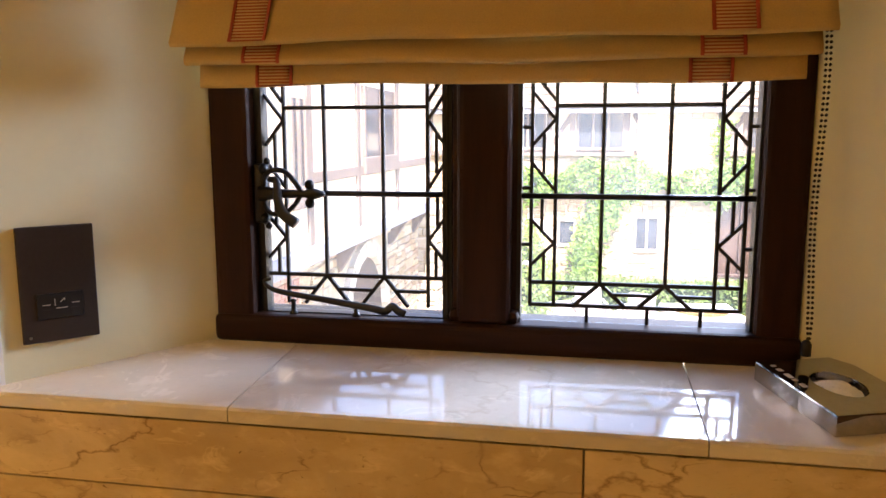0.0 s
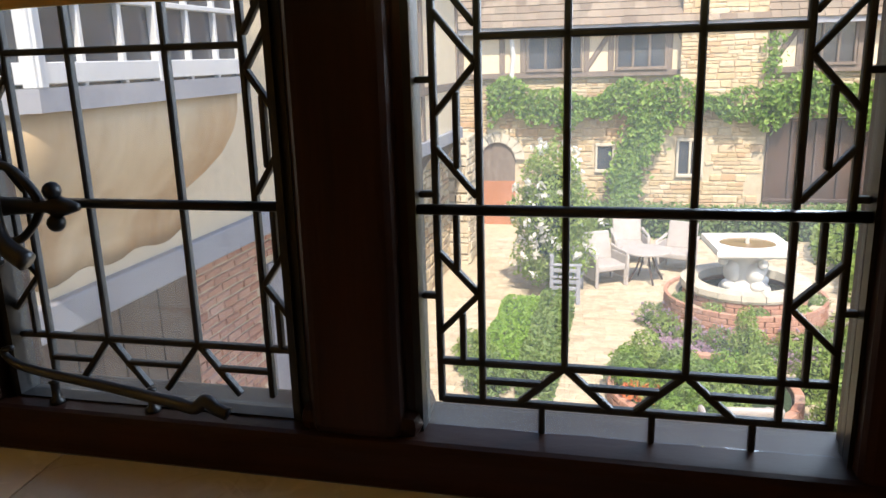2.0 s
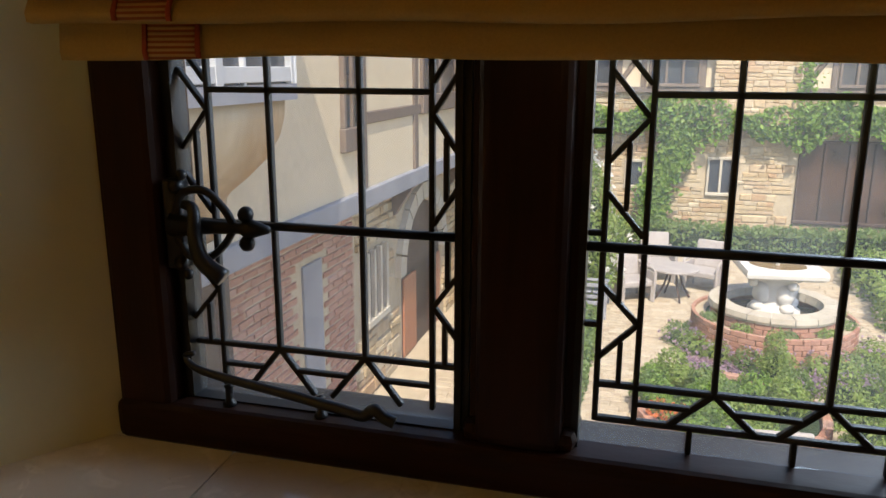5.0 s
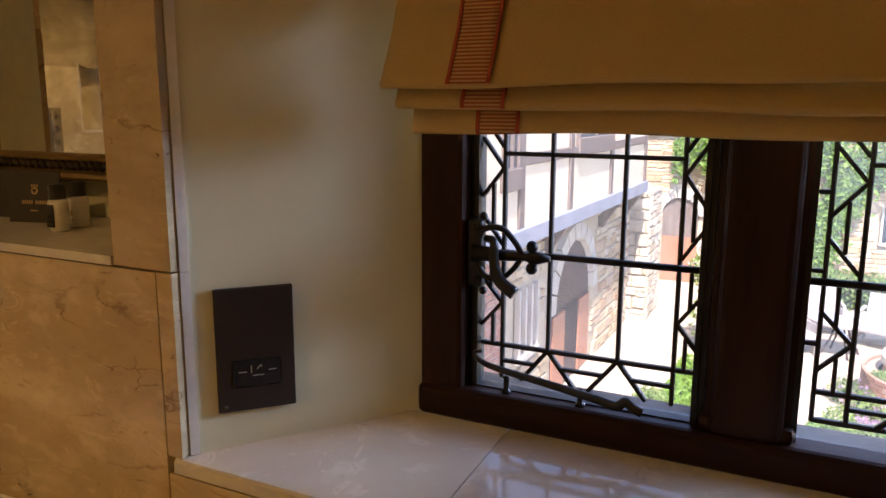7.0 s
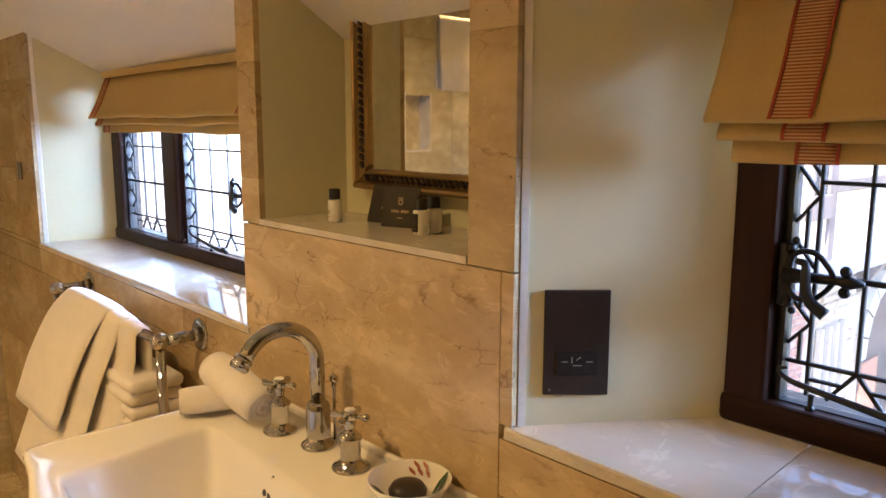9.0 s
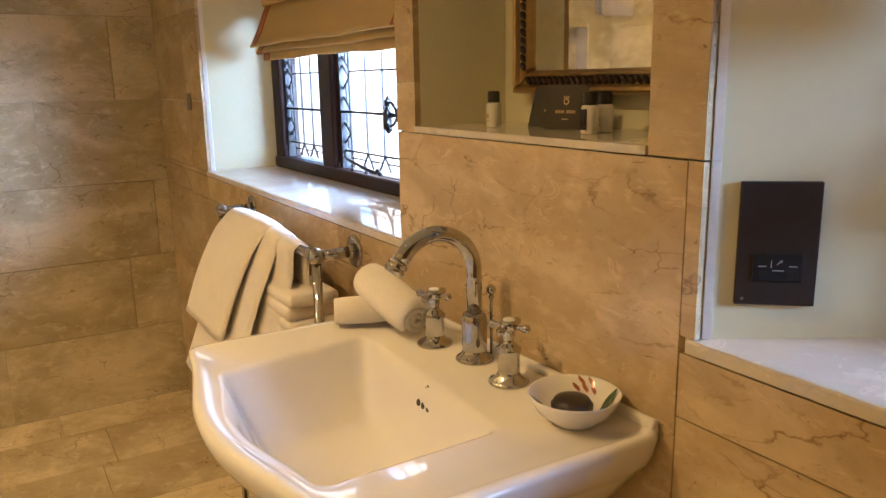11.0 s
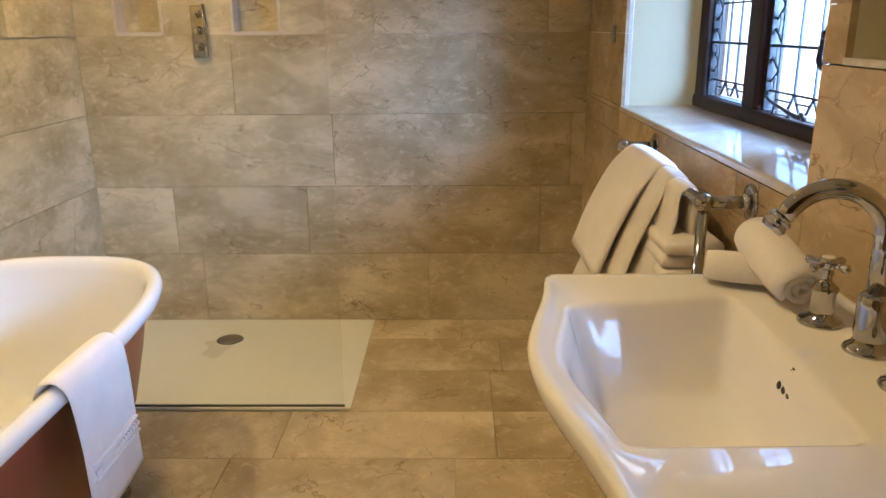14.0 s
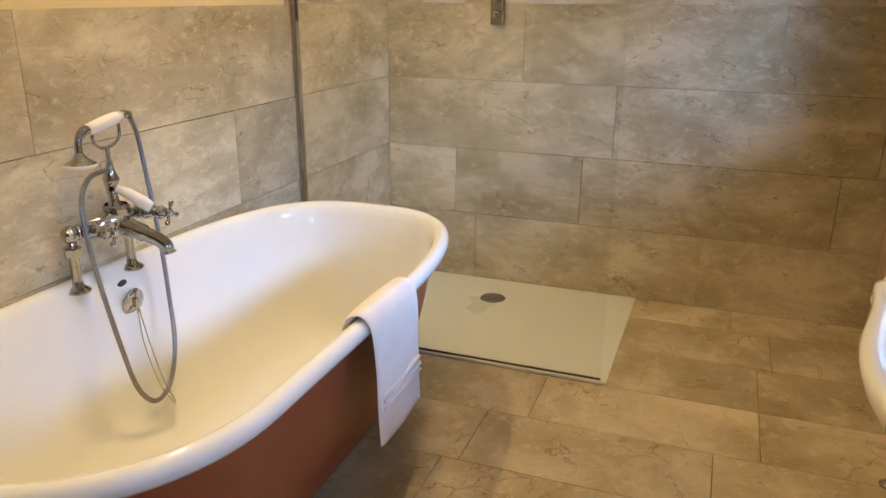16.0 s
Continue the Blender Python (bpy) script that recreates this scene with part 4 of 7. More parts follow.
for nm, mat, z, r, lab in (("overflow", CHROME, 0.545, 0.040, "chrome overflow cover"),):
    m = Matrix.Translation((-1.500, -1.148, z)) @ Matrix.Rotation(radians(-98), 4, "X")
    part(nm, lathe([(0, 0.009), (0.010, 0.010), (0.020, 0.007), (r, 0.004), (r + 0.001, 0.0)], m=m, seg=28), mat, bath, lab, smooth=True)
part("overflow_knob", box(-1.506, -1.494, -1.142, -1.126, 0.530, 0.560, 0.004, 2), CHROME, bath, "small chrome turning knob", smooth=True)
part("badge", lathe([(0, 0.003), (0.016, 0.003), (0.018, 0.0)], m=Matrix.Translation((-1.485, -1.1625, 0.605)) @ Matrix.Rotation(radians(-98), 4, "X") @ Matrix.Diagonal((1, 0.55, 1, 1)), seg=24), BLACK, bath, "small black oval badge")
part("plug_chain", tube(smooth_path([(-1.494, -1.128, 0.528), (-1.486, -1.110, 0.42), (-1.494, -1.080, 0.30), (-1.512, -1.050, 0.232)], 8), 0.0018, 6), CHROME, bath, smooth=True)
part("plug_chain", tube(smooth_path([(-1.500, -1.128, 0.528), (-1.508, -1.112, 0.42), (-1.515, -1.084, 0.30), (-1.520, -1.055, 0.235)], 8), 0.0022, 6), CHROME, bath, smooth=True)

mixer = thing("bath_mixer", (-1.423, -1.165, 0.658), "chrome bath shower mixer on two legs with a telephone handset", "mixer tap")
MY = -1.168
for x in (-1.262, -1.458):
    b = lathe([(0, -0.024), (0.031, -0.024), (0.032, -0.018), (0.024, -0.012), (0.015, -0.006), (0.0125, 0.01), (0.0125, 0.075), (0.017, 0.083), (0.018, 0.095), (0.013, 0.10), (0.013, 0.12)], (x, MY, 0.656), 24)
    ball((x, MY, 0.788), 0.024, b, 16)
    part("leg", b, CHROME, mixer, smooth=True)
b = tube([(-1.252, MY, 0.788), (-1.37, MY, 0.788), (-1.385, MY, 0.788), (-1.423, MY, 0.788), (-1.46, MY, 0.788), (-1.475, MY, 0.788), (-1.51, MY, 0.788)], [0.020, 0.021, 0.028, 0.036, 0.028, 0.021, 0.020], 20)
lathe([(0.028, -0.03), (0.030, 0.0), (0.024, 0.03), (0.014, 0.045), (0.013, 0.065), (0.018, 0.075), (0.0, 0.085)], (-1.423, MY, 0.79), 22, b)
part("body", b, CHROME, mixer, smooth=True)
b = tube(smooth_path([(-1.423, MY + 0.015, 0.775), (-1.435, MY + 0.07, 0.752), (-1.446, MY + 0.108, 0.736), (-1.452, MY + 0.132, 0.718), (-1.454, MY + 0.137, 0.697)], 6), [0.024] * 8 + [0.019] * 16 + [0.023], 16)
part("spout", b, CHROME, mixer, smooth=True)
for x in (-1.300, -1.506):
    ys = [MY + k for k in (0.005, 0.040, 0.048, 0.068, 0.078, 0.100)]
    part("valve", tube([(x - 0.06 * (q - MY), q, 0.790) for q in ys], [0.023, 0.023, 0.017, 0.016, 0.021, 0.009], 18), CHROME, mixer, smooth=True)
    hy, hx = MY + 0.104, x - 0.006
    b = ball((hx, hy, 0.79), 0.013, None, 14)
    for k in range(4):
        a = math.pi / 2 * k + 0.4
        tube([(hx + math.cos(a) * r, hy, 0.79 + math.sin(a) * r) for r in (0.006, 0.019, 0.026, 0.034, 0.037)], [0.005, 0.004, 0.0078, 0.007, 0.002], 10, b)
    part("cross_head", b, CHROME, mixer, smooth=True)
for x in (-1.262, -1.458):
    part("union_nut", lathe([(0.0135, -0.012), (0.022, -0.012), (0.0225, -0.009), (0.0225, 0.009), (0.022, 0.012), (0.0135, 0.012)], (x, MY, 0.742), 6), CHROME, mixer)
part("collar", lathe([(0.030, -0.016), (0.037, -0.012), (0.034, -0.006), (0.037, 0.0), (0.034, 0.006), (0.037, 0.012), (0.030, 0.018)], (-1.423, MY + 0.004, 0.812), 24), CHROME, mixer, smooth=True)
part("diverter_lever", tube([(-1.418, MY + 0.02, 0.875), (-1.428, MY + 0.05, 0.860), (-1.438, MY + 0.085, 0.838), (-1.444, MY + 0.105, 0.824)], [0.011, 0.015, 0.018, 0.015], 16), CERAMIC, mixer, "white ceramic lever", smooth=True)
b = tube([(-1.418, MY, 0.87), (-1.418, MY + 0.005, 0.90), (-1.418, MY + 0.005, 0.925), (-1.418, MY + 0.005, 0.955), (-1.418, MY + 0.005, 0.985)], [0.014, 0.022, 0.012, 0.006, 0.006], 16)
tube(smooth_path([(-1.372, MY + 0.005, 1.035), (-1.376, MY + 0.005, 1.005), (-1.395, MY + 0.005, 0.988), (-1.418, MY + 0.005, 0.985), (-1.441, MY + 0.005, 0.988), (-1.466, MY + 0.005, 1.008), (-1.470, MY + 0.005, 1.045)], 5), 0.0045, 10, b)
part("cradle", b, CHROME, mixer, smooth=True)
hs = part("handset", tube([(-1.362, MY + 0.005, 1.040), (-1.380, MY + 0.005, 1.043), (-1.42, MY + 0.005, 1.050), (-1.46, MY + 0.005, 1.057), (-1.478, MY + 0.005, 1.060)], [0.014, 0.0165, 0.018, 0.0165, 0.014], 18), CERAMIC, mixer, "white ceramic handset grip", smooth=True)
part("neck", tube(smooth_path([(-1.366, MY + 0.005, 1.041), (-1.345, MY + 0.005, 1.038), (-1.325, MY + 0.006, 1.018), (-1.320, MY + 0.008, 0.985)], 6), [0.012] * 10 + [0.0095] * 9, 14), CHROME, hs, smooth=True)
part("rose", lathe([(0.0095, 0.03), (0.013, 0.022), (0.022, 0.012), (0.036, 0.004), (0.040, 0.0)], (-1.320, MY + 0.008, 0.960), 28), CHROME, hs, smooth=True)
part("rose_rim", lathe([(0.040, 0.001), (0.043, -0.002), (0.042, -0.007), (0.0, -0.009)], (-1.320, MY + 0.008, 0.960), 28), CERAMIC, hs, "white ceramic rim", smooth=True)
part("swivel", tube([(-1.478, MY + 0.005, 1.060), (-1.495, MY + 0.005, 1.063), (-1.51, MY + 0.006, 1.058)], [0.013, 0.011, 0.012], 14), CHROME, hs, smooth=True)
hose = smooth_path([(-1.510, MY + 0.006, 1.056), (-1.526, MY + 0.012, 1.00), (-1.524, MY + 0.03, 0.88), (-1.512, MY + 0.06, 0.72), (-1.494, MY + 0.085, 0.56), (-1.465, MY + 0.112, 0.41), (-1.410, MY + 0.128, 0.315), (-1.345, MY + 0.130, 0.292), (-1.296, MY + 0.120, 0.355), (-1.278, MY + 0.100, 0.48), (-1.266, MY + 0.075, 0.64), (-1.262, MY + 0.055, 0.78), (-1.280, MY + 0.035, 0.875), (-1.330, MY + 0.02, 0.922), (-1.405, MY + 0.01, 0.928)], 26)
part("hose", tube(hose, [0.0074 if i % 2 else 0.0058 for i in range(len(hose))], 10), BRUSHED, mixer, "ribbed metal hose", smooth=True)

mixer.location.x -= 0.08

hand_towel = drape("hand_towel", "small white hand towel with a woven border over the bath rim", "towel", -1.640, -1.368, -0.371, 0.676, [(0.020, -0.014), (0.030, -0.05), (0.030, -0.16), (0.026, -0.27), (0.026, -0.365)], [(-0.030, -0.012), (-0.048, -0.05), (-0.058, -0.10)], 0.017, 21, shear=-0.14, ripple=0.0035)
b = bmesh.new()
for k, zz in enumerate((0.452, 0.432, 0.412)):
    n = 16
    for i in range(n):
        s0, s1 = 0.06 + 0.86 * (i + 0.1) / n, 0.06 + 0.86 * (i + (0.8 if k == 1 else 1.05)) / n
        xa, xb = -1.640 + 0.272 * s0 - 0.14 * (0.676 - zz), -1.640 + 0.272 * s1 - 0.14 * (0.676 - zz)
        box(xa, xb, -0.346, -0.3315, zz - (0.003 if k != 1 else 0.006), zz + (0.003 if k != 1 else 0.006), 0.0015, 1, b)
part("woven_border", b, TOWEL, hand_towel, "raised woven border")

# ---- shower ----
structure("shower_tray", box(END + 0.004, -2.525, BACK + 0.004, 0.060, -0.008, 0.0035, 0.003, 2), TRAY, "low white acrylic shower tray flush with the floor", "shower tray")
dr = thing("shower_drain", (-3.175, -0.578, 0.0035), "round dark metal drain cover in the shower tray", "drain")
part("cover", lathe([(0, 0.005), (0.046, 0.005), (0.052, 0.003), (0.054, 0.0)], (-3.175, -0.578, 0.0035), 32), BRUSHED, dr, smooth=True)
part("seal_ring", lathe([(0.054, 0.0), (0.057, 0.002), (0.060, 0.0)], (-3.175, -0.578, 0.0035), 32), BLACK, dr)
screen = thing("shower_screen", (-2.53, -0.6, 0.0035), "clear frameless glass shower screen fixed at the tray edge", "shower screen")
part("pane", box(-2.546, -2.538, BACK + 0.012, 0.034, 0.006, 1.98, 0.0008), SCREEN, screen)
part("wall_channel", box(-2.570, -2.540, BACK + 0.001, BACK + 0.020, 0.004, 1.98, 0.002), CHROME, screen, "satin metal wall channel")
part("floor_seal", box(-2.548, -2.536, BACK + 0.012, 0.036, 0.0035, 0.008, 0.001), BLACK, screen, "dark seal under the glass")
drape_t = thing("hanging_towel", (-2.54, -0.38, 1.98), "white towel hanging over the top of the shower screen", "towel")
rr = []
for i in range(15):
    yy = -0.50 + 0.20 * i / 14
    wv = 0.010 * math.sin(40 * yy)
    ring = [(-2.541 + s * (0.012 + 0.01 * k) + wv * k, yy, 1.995 - 0.325 * k) for s, k in ((-1, 1.0), (-1, 0.5), (-1, 0.05))] + [(-2.541, yy, 2.003)] + [(-2.541 + (0.012 + 0.01 * k) + wv * k, yy, 1.995 - 0.335 * k) for k in (0.05, 0.5, 1.0)]
    rr.append(ring)
hb = part("cloth", loft(rr, False, False), TOWEL, drape_t, smooth=True)
hb.modifiers.new("thickness", "SOLIDIFY").thickness = 0.006
valve = thing("shower_valve", (END, -0.66, 1.30), "slim chrome shower valve plate with a hand shower", "shower valve")
part("plate", box(END + 0.001, END + 0.012, -0.700, -0.635, 1.245, 1.468, 0.003, 2), CHROME, valve)
for z in (1.29, 1.36, 1.43):
    part("knob", lathe([(0, 0.030), (0.013, 0.030), (0.015, 0.027), (0.015, 0.004), (0.018, 0.0)], m=Matrix.Translation((END + 0.012, -0.665, z)) @ Matrix.Rotation(radians(90), 4, "Y"), seg=24), CHROME, valve, smooth=True)
b = rod((END + 0.035, -0.632, 1.248), (END + 0.035, -0.632, 1.47), 0.009, 14)
part("hand_shower", b, CHROME, valve, smooth=True)
sw = thing("wall_switch", (-2.885, FACE, 1.335), "pair of slim metal switch plates on the tiles", "switch")
for dx in (-0.016, 0.016):
    part("plate", box(-2.885 + dx - 0.011, -2.885 + dx + 0.011, FACE - 0.006, FACE - 0.001, 1.305, 1.367, 0.002, 1), BRUSHED, sw)

# ---- things on the first sill and in the niche ----
rev_dir = Vector((W1L[1] - W1L[0], BACKY - (FACE + 0.012), 0)).normalized()
rev_nrm = Vector((rev_dir.y, -rev_dir.x, 0))
pc = Vector((W1L[0], FACE + 0.012, 1.2115)) + rev_dir * 0.0755
SM = Matrix((( rev_dir.x, rev_nrm.x, 0, pc.x), (rev_dir.y, rev_nrm.y, 0, pc.y), (0, 0, 1, pc.z), (0, 0, 0, 1)))
sock = new("shaver_socket")
sock.matrix_world = SM
HOME[sock.name] = SM
tagged(sock, "dark bronze shaver socket plate on the cream reveal", "socket")
part("plate", box(-0.0435, 0.0435, 0.0005, 0.006, -0.0715, 0.0715, 0.0015, 2), PLATE, sock, local=True)
sk = part("outlet", box(-0.026, 0.027, 0.006, 0.0075, -0.043, -0.011, 0.0012, 1), BLACK, sock, "black outlet insert", local=True)
for dx in (-0.015, 0.016):
    part("slot", box(dx - 0.004, dx + 0.004, 0.0075, 0.0079, -0.036, -0.031), CARD, sk, local=True)
b = bmesh.new()
for a, c in (((-0.020, -0.025), (-0.011, -0.025)), ((0.013, -0.025), (0.022, -0.025)), ((-0.006, -0.018), (-0.006, -0.027)), ((-0.005, -0.030), (0.008, -0.030)), ((0.0, -0.023), (0.005, -0.018)), ((0.005, -0.018), (0.005, -0.021))):
    bar(a, c, 0.0013, 0.0076, 0.0081, b)
part("print", b, PALE_INK, sk, "pale printed marks", local=True)
part("screw", lathe([(0, 0.0015), (0.0018, 0.001), (0.002, 0)], m=Matrix.Translation((-0.035, 0.006, -0.064)) @ Matrix.Rotation(radians(-90), 4, "X"), seg=8), BRUSHED, sock, local=True)

tb = thing("tissue_box", (0.460, 1.150, 1.0945), "flat chrome tissue box with an oval opening on the sill", "tissue box")
tb.matrix_world = Matrix.Translation((0.460, 1.150, 1.1017)) @ Matrix.Rotation(radians(3.9), 4, "X") @ Matrix.Rotation(radians(18), 4, "Z")
HOME[tb.name] = tb.matrix_world.copy()
W, L, Hh = 0.106, 0.152, 0.022
oval = [(0.024 * math.cos(2 * math.pi * k / 48), 0.036 * math.sin(2 * math.pi * k / 48)) for k in range(48)]
rect = polar([(W / 2, -L / 2), (W / 2, L / 2), (-W / 2, L / 2), (-W / 2, -L / 2)], (0, 0), 48)
corner = [(W / 2 * sx_, L / 2 * sy_) for sx_, sy_ in ((1, 1), (-1, 1), (-1, -1), (1, -1))]
for cx, cy in corner:
    k = min(range(48), key=lambda i: (rect[i][0] - cx) ** 2 + (rect[i][1] - cy) ** 2)
    rect[k] = (cx, cy)
part("cover", loft([[(x, y, 0.0) for x, y in rect], [(x, y, Hh - 0.0015) for x, y in rect], [(x * 0.98, y * 0.987, Hh) for x, y in rect], [(x * 1.03, y * 1.03, Hh) for x, y in oval], [(x, y, Hh - 0.001) for x, y in oval], [(x * 0.98, y * 0.98, Hh - 0.010) for x, y in oval]], True, False), CHROME, tb, local=True)
tr = []
for i in range(9):
    s = (i - 4) / 4
    tr.append([(s * 0.018, 0.027 * u, Hh - 0.012 + 0.011 * (1 - u * u) * (1 - 0.5 * s * s) + 0.004 * math.sin(7 * u + 5 * s)) for u in [(j - 6) / 6 for j in range(13)]])
part("tissue", loft(tr, False, False), TISSUE, tb, "folded white tissue in the opening", local=True, smooth=True)
b = bmesh.new()
for k, (u, wd) in enumerate(((-0.034, 0.010), (-0.018, 0.005), (-0.006, 0.012), (0.012, 0.007), (0.025, 0.004))):
    box(-W / 2 + 0.010, -W / 2 + 0.016, u - wd / 2 + 0.035, u + wd / 2 + 0.035, Hh, Hh + 0.0004, bm=b)
part("print", b, PALE_INK, tb, "pale printed lettering", local=True)

mir = thing("mirror", (-0.85, 1.235, 1.318), "rectangular mirror in a beaded antique gilt frame hung in the niche", "mirror")
MX0, MX1, MZ0, MZ1 = -1.096, -0.610, 1.372, 1.93
part("glass", box(MX0 + 0.046, MX1 - 0.046, 1.2215, 1.2255, MZ0 + 0.038, MZ1 - 0.046), MIRROR, mir, "silvered mirror glass")
FP = [(0.0, 1.243), (0.0, 1.218), (0.003, 1.209), (0.008, 1.205), (0.014, 1.207), (0.018, 1.214), (0.021, 1.216), (0.035, 1.216), (0.038, 1.212), (0.043, 1.211), (0.047, 1.216), (0.050, 1.2225), (0.050, 1.243)]
for (ax, az), (bx, bz) in (((MX0, MZ0), (MX1, MZ0)), ((MX1, MZ0), (MX1, MZ1)), ((MX1, MZ1), (MX0, MZ1)), ((MX0, MZ1), (MX0, MZ0))):
    d = Vector((bx - ax, 0, bz - az)).normalized()
    inw = Vector((-d.z, 0, d.x))
    ra = [Vector((ax, y, az)) + inw * (u * (0.82 if abs(d.x) > 0.5 else 1)) + d * u for u, y in FP]
    rb = [Vector((bx, y, bz)) + inw * (u * (0.82 if abs(d.x) > 0.5 else 1)) - d * u for u, y in FP]
    fr = part("frame", loft([ra, rb]), GILT, mir)
    n = int((Vector((bx, 0, bz)) - Vector((ax, 0, az))).length / 0.0150) - 5
    bb = bmesh.new()
    for k in range(n):
        p = Vector((ax, 1.2145, az)) + d * (0.045 + 0.0150 * k) + inw * (0.028 if abs(d.x) < 0.5 else 0.0235)
        bmesh.ops.create_icosphere(bb, subdivisions=2, radius=0.0098, matrix=Matrix.Translation(p) @ Matrix.Rotation(0.75, 4, "Y") @ Matrix.Diagonal((1.0, 0.7, 0.52, 1)))
    part("beading", bb, GILT_DARK, fr, "dark twisted beading", smooth=True)

SHELF = 1.3175


def bottle(x, y, label, liquid):
    t = thing("toiletry_bottle", (x, y, SHELF), label, "bottle", "small toiletry bottles")
    part("bottle_body", lathe([(0.0, 0.0), (0.0120, 0.0), (0.0132, 0.0015), (0.0132, 0.0375), (0.0118, 0.041), (0.0085, 0.0425), (0.0, 0.043)], (x, y, SHELF), 28), liquid, t, smooth=True)
    part("cap", lathe([(0.0, 0.042), (0.0105, 0.042), (0.0105, 0.060), (0.009, 0.0615), (0, 0.0615)], (x, y, SHELF), 20), BLACK, t, "black screw cap", smooth=False)
    b = box(x - 0.0045, x + 0.0045, y - 0.0137, y - 0.0122, SHELF + 0.010, SHELF + 0.0115)
    box(x - 0.0030, x + 0.0030, y - 0.0137, y - 0.0125, SHELF + 0.016, SHELF + 0.023, bm=b)
    part("label_print", b, GOLD_INK, t, "small gold print")
    return t


bottle(-1.035, 1.125, "small bottle of white lotion with a black cap", LOTION)
bottle(-0.800, 1.165, "small bottle of white lotion beside a black card", LOTION)
bottle(-0.792, 1.128, "small clear toiletry bottle with a dark label", LOTION)
part("dark_label", box(-0.7985, -0.7855, 1.1143, 1.1165, SHELF + 0.006, SHELF + 0.036), CARD, bpy.data.objects["toiletry_bottle.002"], "dark label")


def card(x, y, w, h, turn, lean, label):
    t = thing("display_card", (x, y, SHELF), label, "card", "black display cards", turn=turn)
    b = box(-w / 2, w / 2, -0.001, 0.001, 0, h, 0.0004)
    b.transform(Matrix.Rotation(radians(-lean), 4, "X"))
    part("sheet", b, CARD, t, local=True)
    b = lathe([(0.003, 0.0002), (0.0055, 0.0002), (0.0055, 0.0)], m=Matrix.Translation((0, -0.0012, h * 0.62)) @ Matrix.Rotation(radians(90), 4, "X"), seg=10)
    for k in range(3):
        box(-0.004 + 0.004 * k - 0.0011, -0.004 + 0.004 * k + 0.0011, -0.0016, -0.0012, h * 0.62 + 0.005, h * 0.62 + 0.009, bm=b)
    for k in range(11):
        if k != 5:
            box(-0.019 + 0.0035 * k, -0.019 + 0.0035 * k + 0.0022, -0.0016, -0.0012, h * 0.36, h * 0.36 + 0.005, bm=b)
    box(-0.006, 0.006, -0.0016, -0.0012, h * 0.22, h * 0.22 + 0.0016, bm=b)
    b.transform(Matrix.Rotation(radians(-lean), 4, "X"))
    part("print", b, GOLD_INK, t, "dim gold crest and lettering bars", local=True)


card(-0.948, 1.180, 0.10, 0.072, 10, 18, "black card propped against the mirror frame")
card(-0.887, 1.160, 0.078, 0.072, 17, 8, "black folded card with a dim gold crest")

# ---- courtyard materials ----
def pieces(name, stops, rough=0.85, relief=0.5, fine=30.0, depth=0.006):
    """Loose pieces in one mesh, each with its own tone."""
    m, ns, ls, p = base(name, rough, 0, 0.25)
    g = ns.new("ShaderNodeNewGeometry")
    n = len(stops) - 1
    col = ramp(ns, ls, g.outputs["Random Per Island"], [(i / n, c) for i, c in enumerate(stops)])
    v = where(ns, ls, (1, 1, 1), False)
    sm = grain(ns, ls, v, fine, 5.0)
    ls.new(mix(ns, ls, 0.7, col, ramp(ns, ls, sm, [(0.3, (0.66, 0.64, 0.62)), (0.7, (1, 1, 1))]), "MULTIPLY"), p.inputs["Base Color"])
    bump(ns, ls, p, sm, relief, depth)
    return m


def foliage(name, stops):
    """Leaves that let some light through, in several greens."""
    m = bpy.data.materials.new(name)
    m.use_nodes = True
    ns, ls = m.node_tree.nodes, m.node_tree.links
    p = ns["Principled BSDF"]
    p.inputs["Roughness"].default_value = 0.5
    g = ns.new("ShaderNodeNewGeometry")
    n = len(stops) - 1
    col = ramp(ns, ls, g.outputs["Random Per Island"], [(i / n, c) for i, c in enumerate(stops)])
    t, x = ns.new("ShaderNodeBsdfTranslucent"), ns.new("ShaderNodeMixShader")
    ls.new(col, p.inputs["Base Color"])
    ls.new(col, t.inputs["Color"])
    x.inputs[0].default_value = 0.4
    ls.new(p.outputs[0], x.inputs[1])
    ls.new(t.outputs[0], x.inputs[2])
    ls.new(x.outputs[0], ns["Material Output"].inputs["Surface"])
    return m


STONE = pieces("rubble_stone", [(0.44, 0.33, 0.19), (0.54, 0.42, 0.26), (0.58, 0.47, 0.31), (0.47, 0.31, 0.18), (0.62, 0.53, 0.38), (0.50, 0.40, 0.27)], fine=14)
PALESTONE = pieces("pale_rubble", [(0.52, 0.43, 0.30), (0.60, 0.52, 0.39), (0.66, 0.58, 0.45), (0.48, 0.38, 0.25)], fine=12)
SETT = pieces("pale_setts", [(0.44, 0.36, 0.26), (0.56, 0.47, 0.35), (0.50, 0.42, 0.31), (0.60, 0.52, 0.40)], fine=12)
BRICKS = pieces("red_brick", [(0.38, 0.18, 0.12), (0.48, 0.27, 0.20), (0.44, 0.23, 0.16), (0.52, 0.33, 0.26)], fine=24)
SLATE = pieces("stone_roof_tiles", [(0.16, 0.12, 0.09), (0.26, 0.20, 0.15), (0.21, 0.17, 0.13), (0.30, 0.24, 0.18)], fine=18)
MORTAR = surf("lime_mortar", (0.44, 0.36, 0.25), (0.53, 0.44, 0.31), 5, 0.95, 0, 30, 0.4, 0.004)
RENDER = surf("cream_render", (0.62, 0.52, 0.37), (0.70, 0.60, 0.44), 0.9, 0.9, 0, 14, 0.25, 0.004, vary=False)
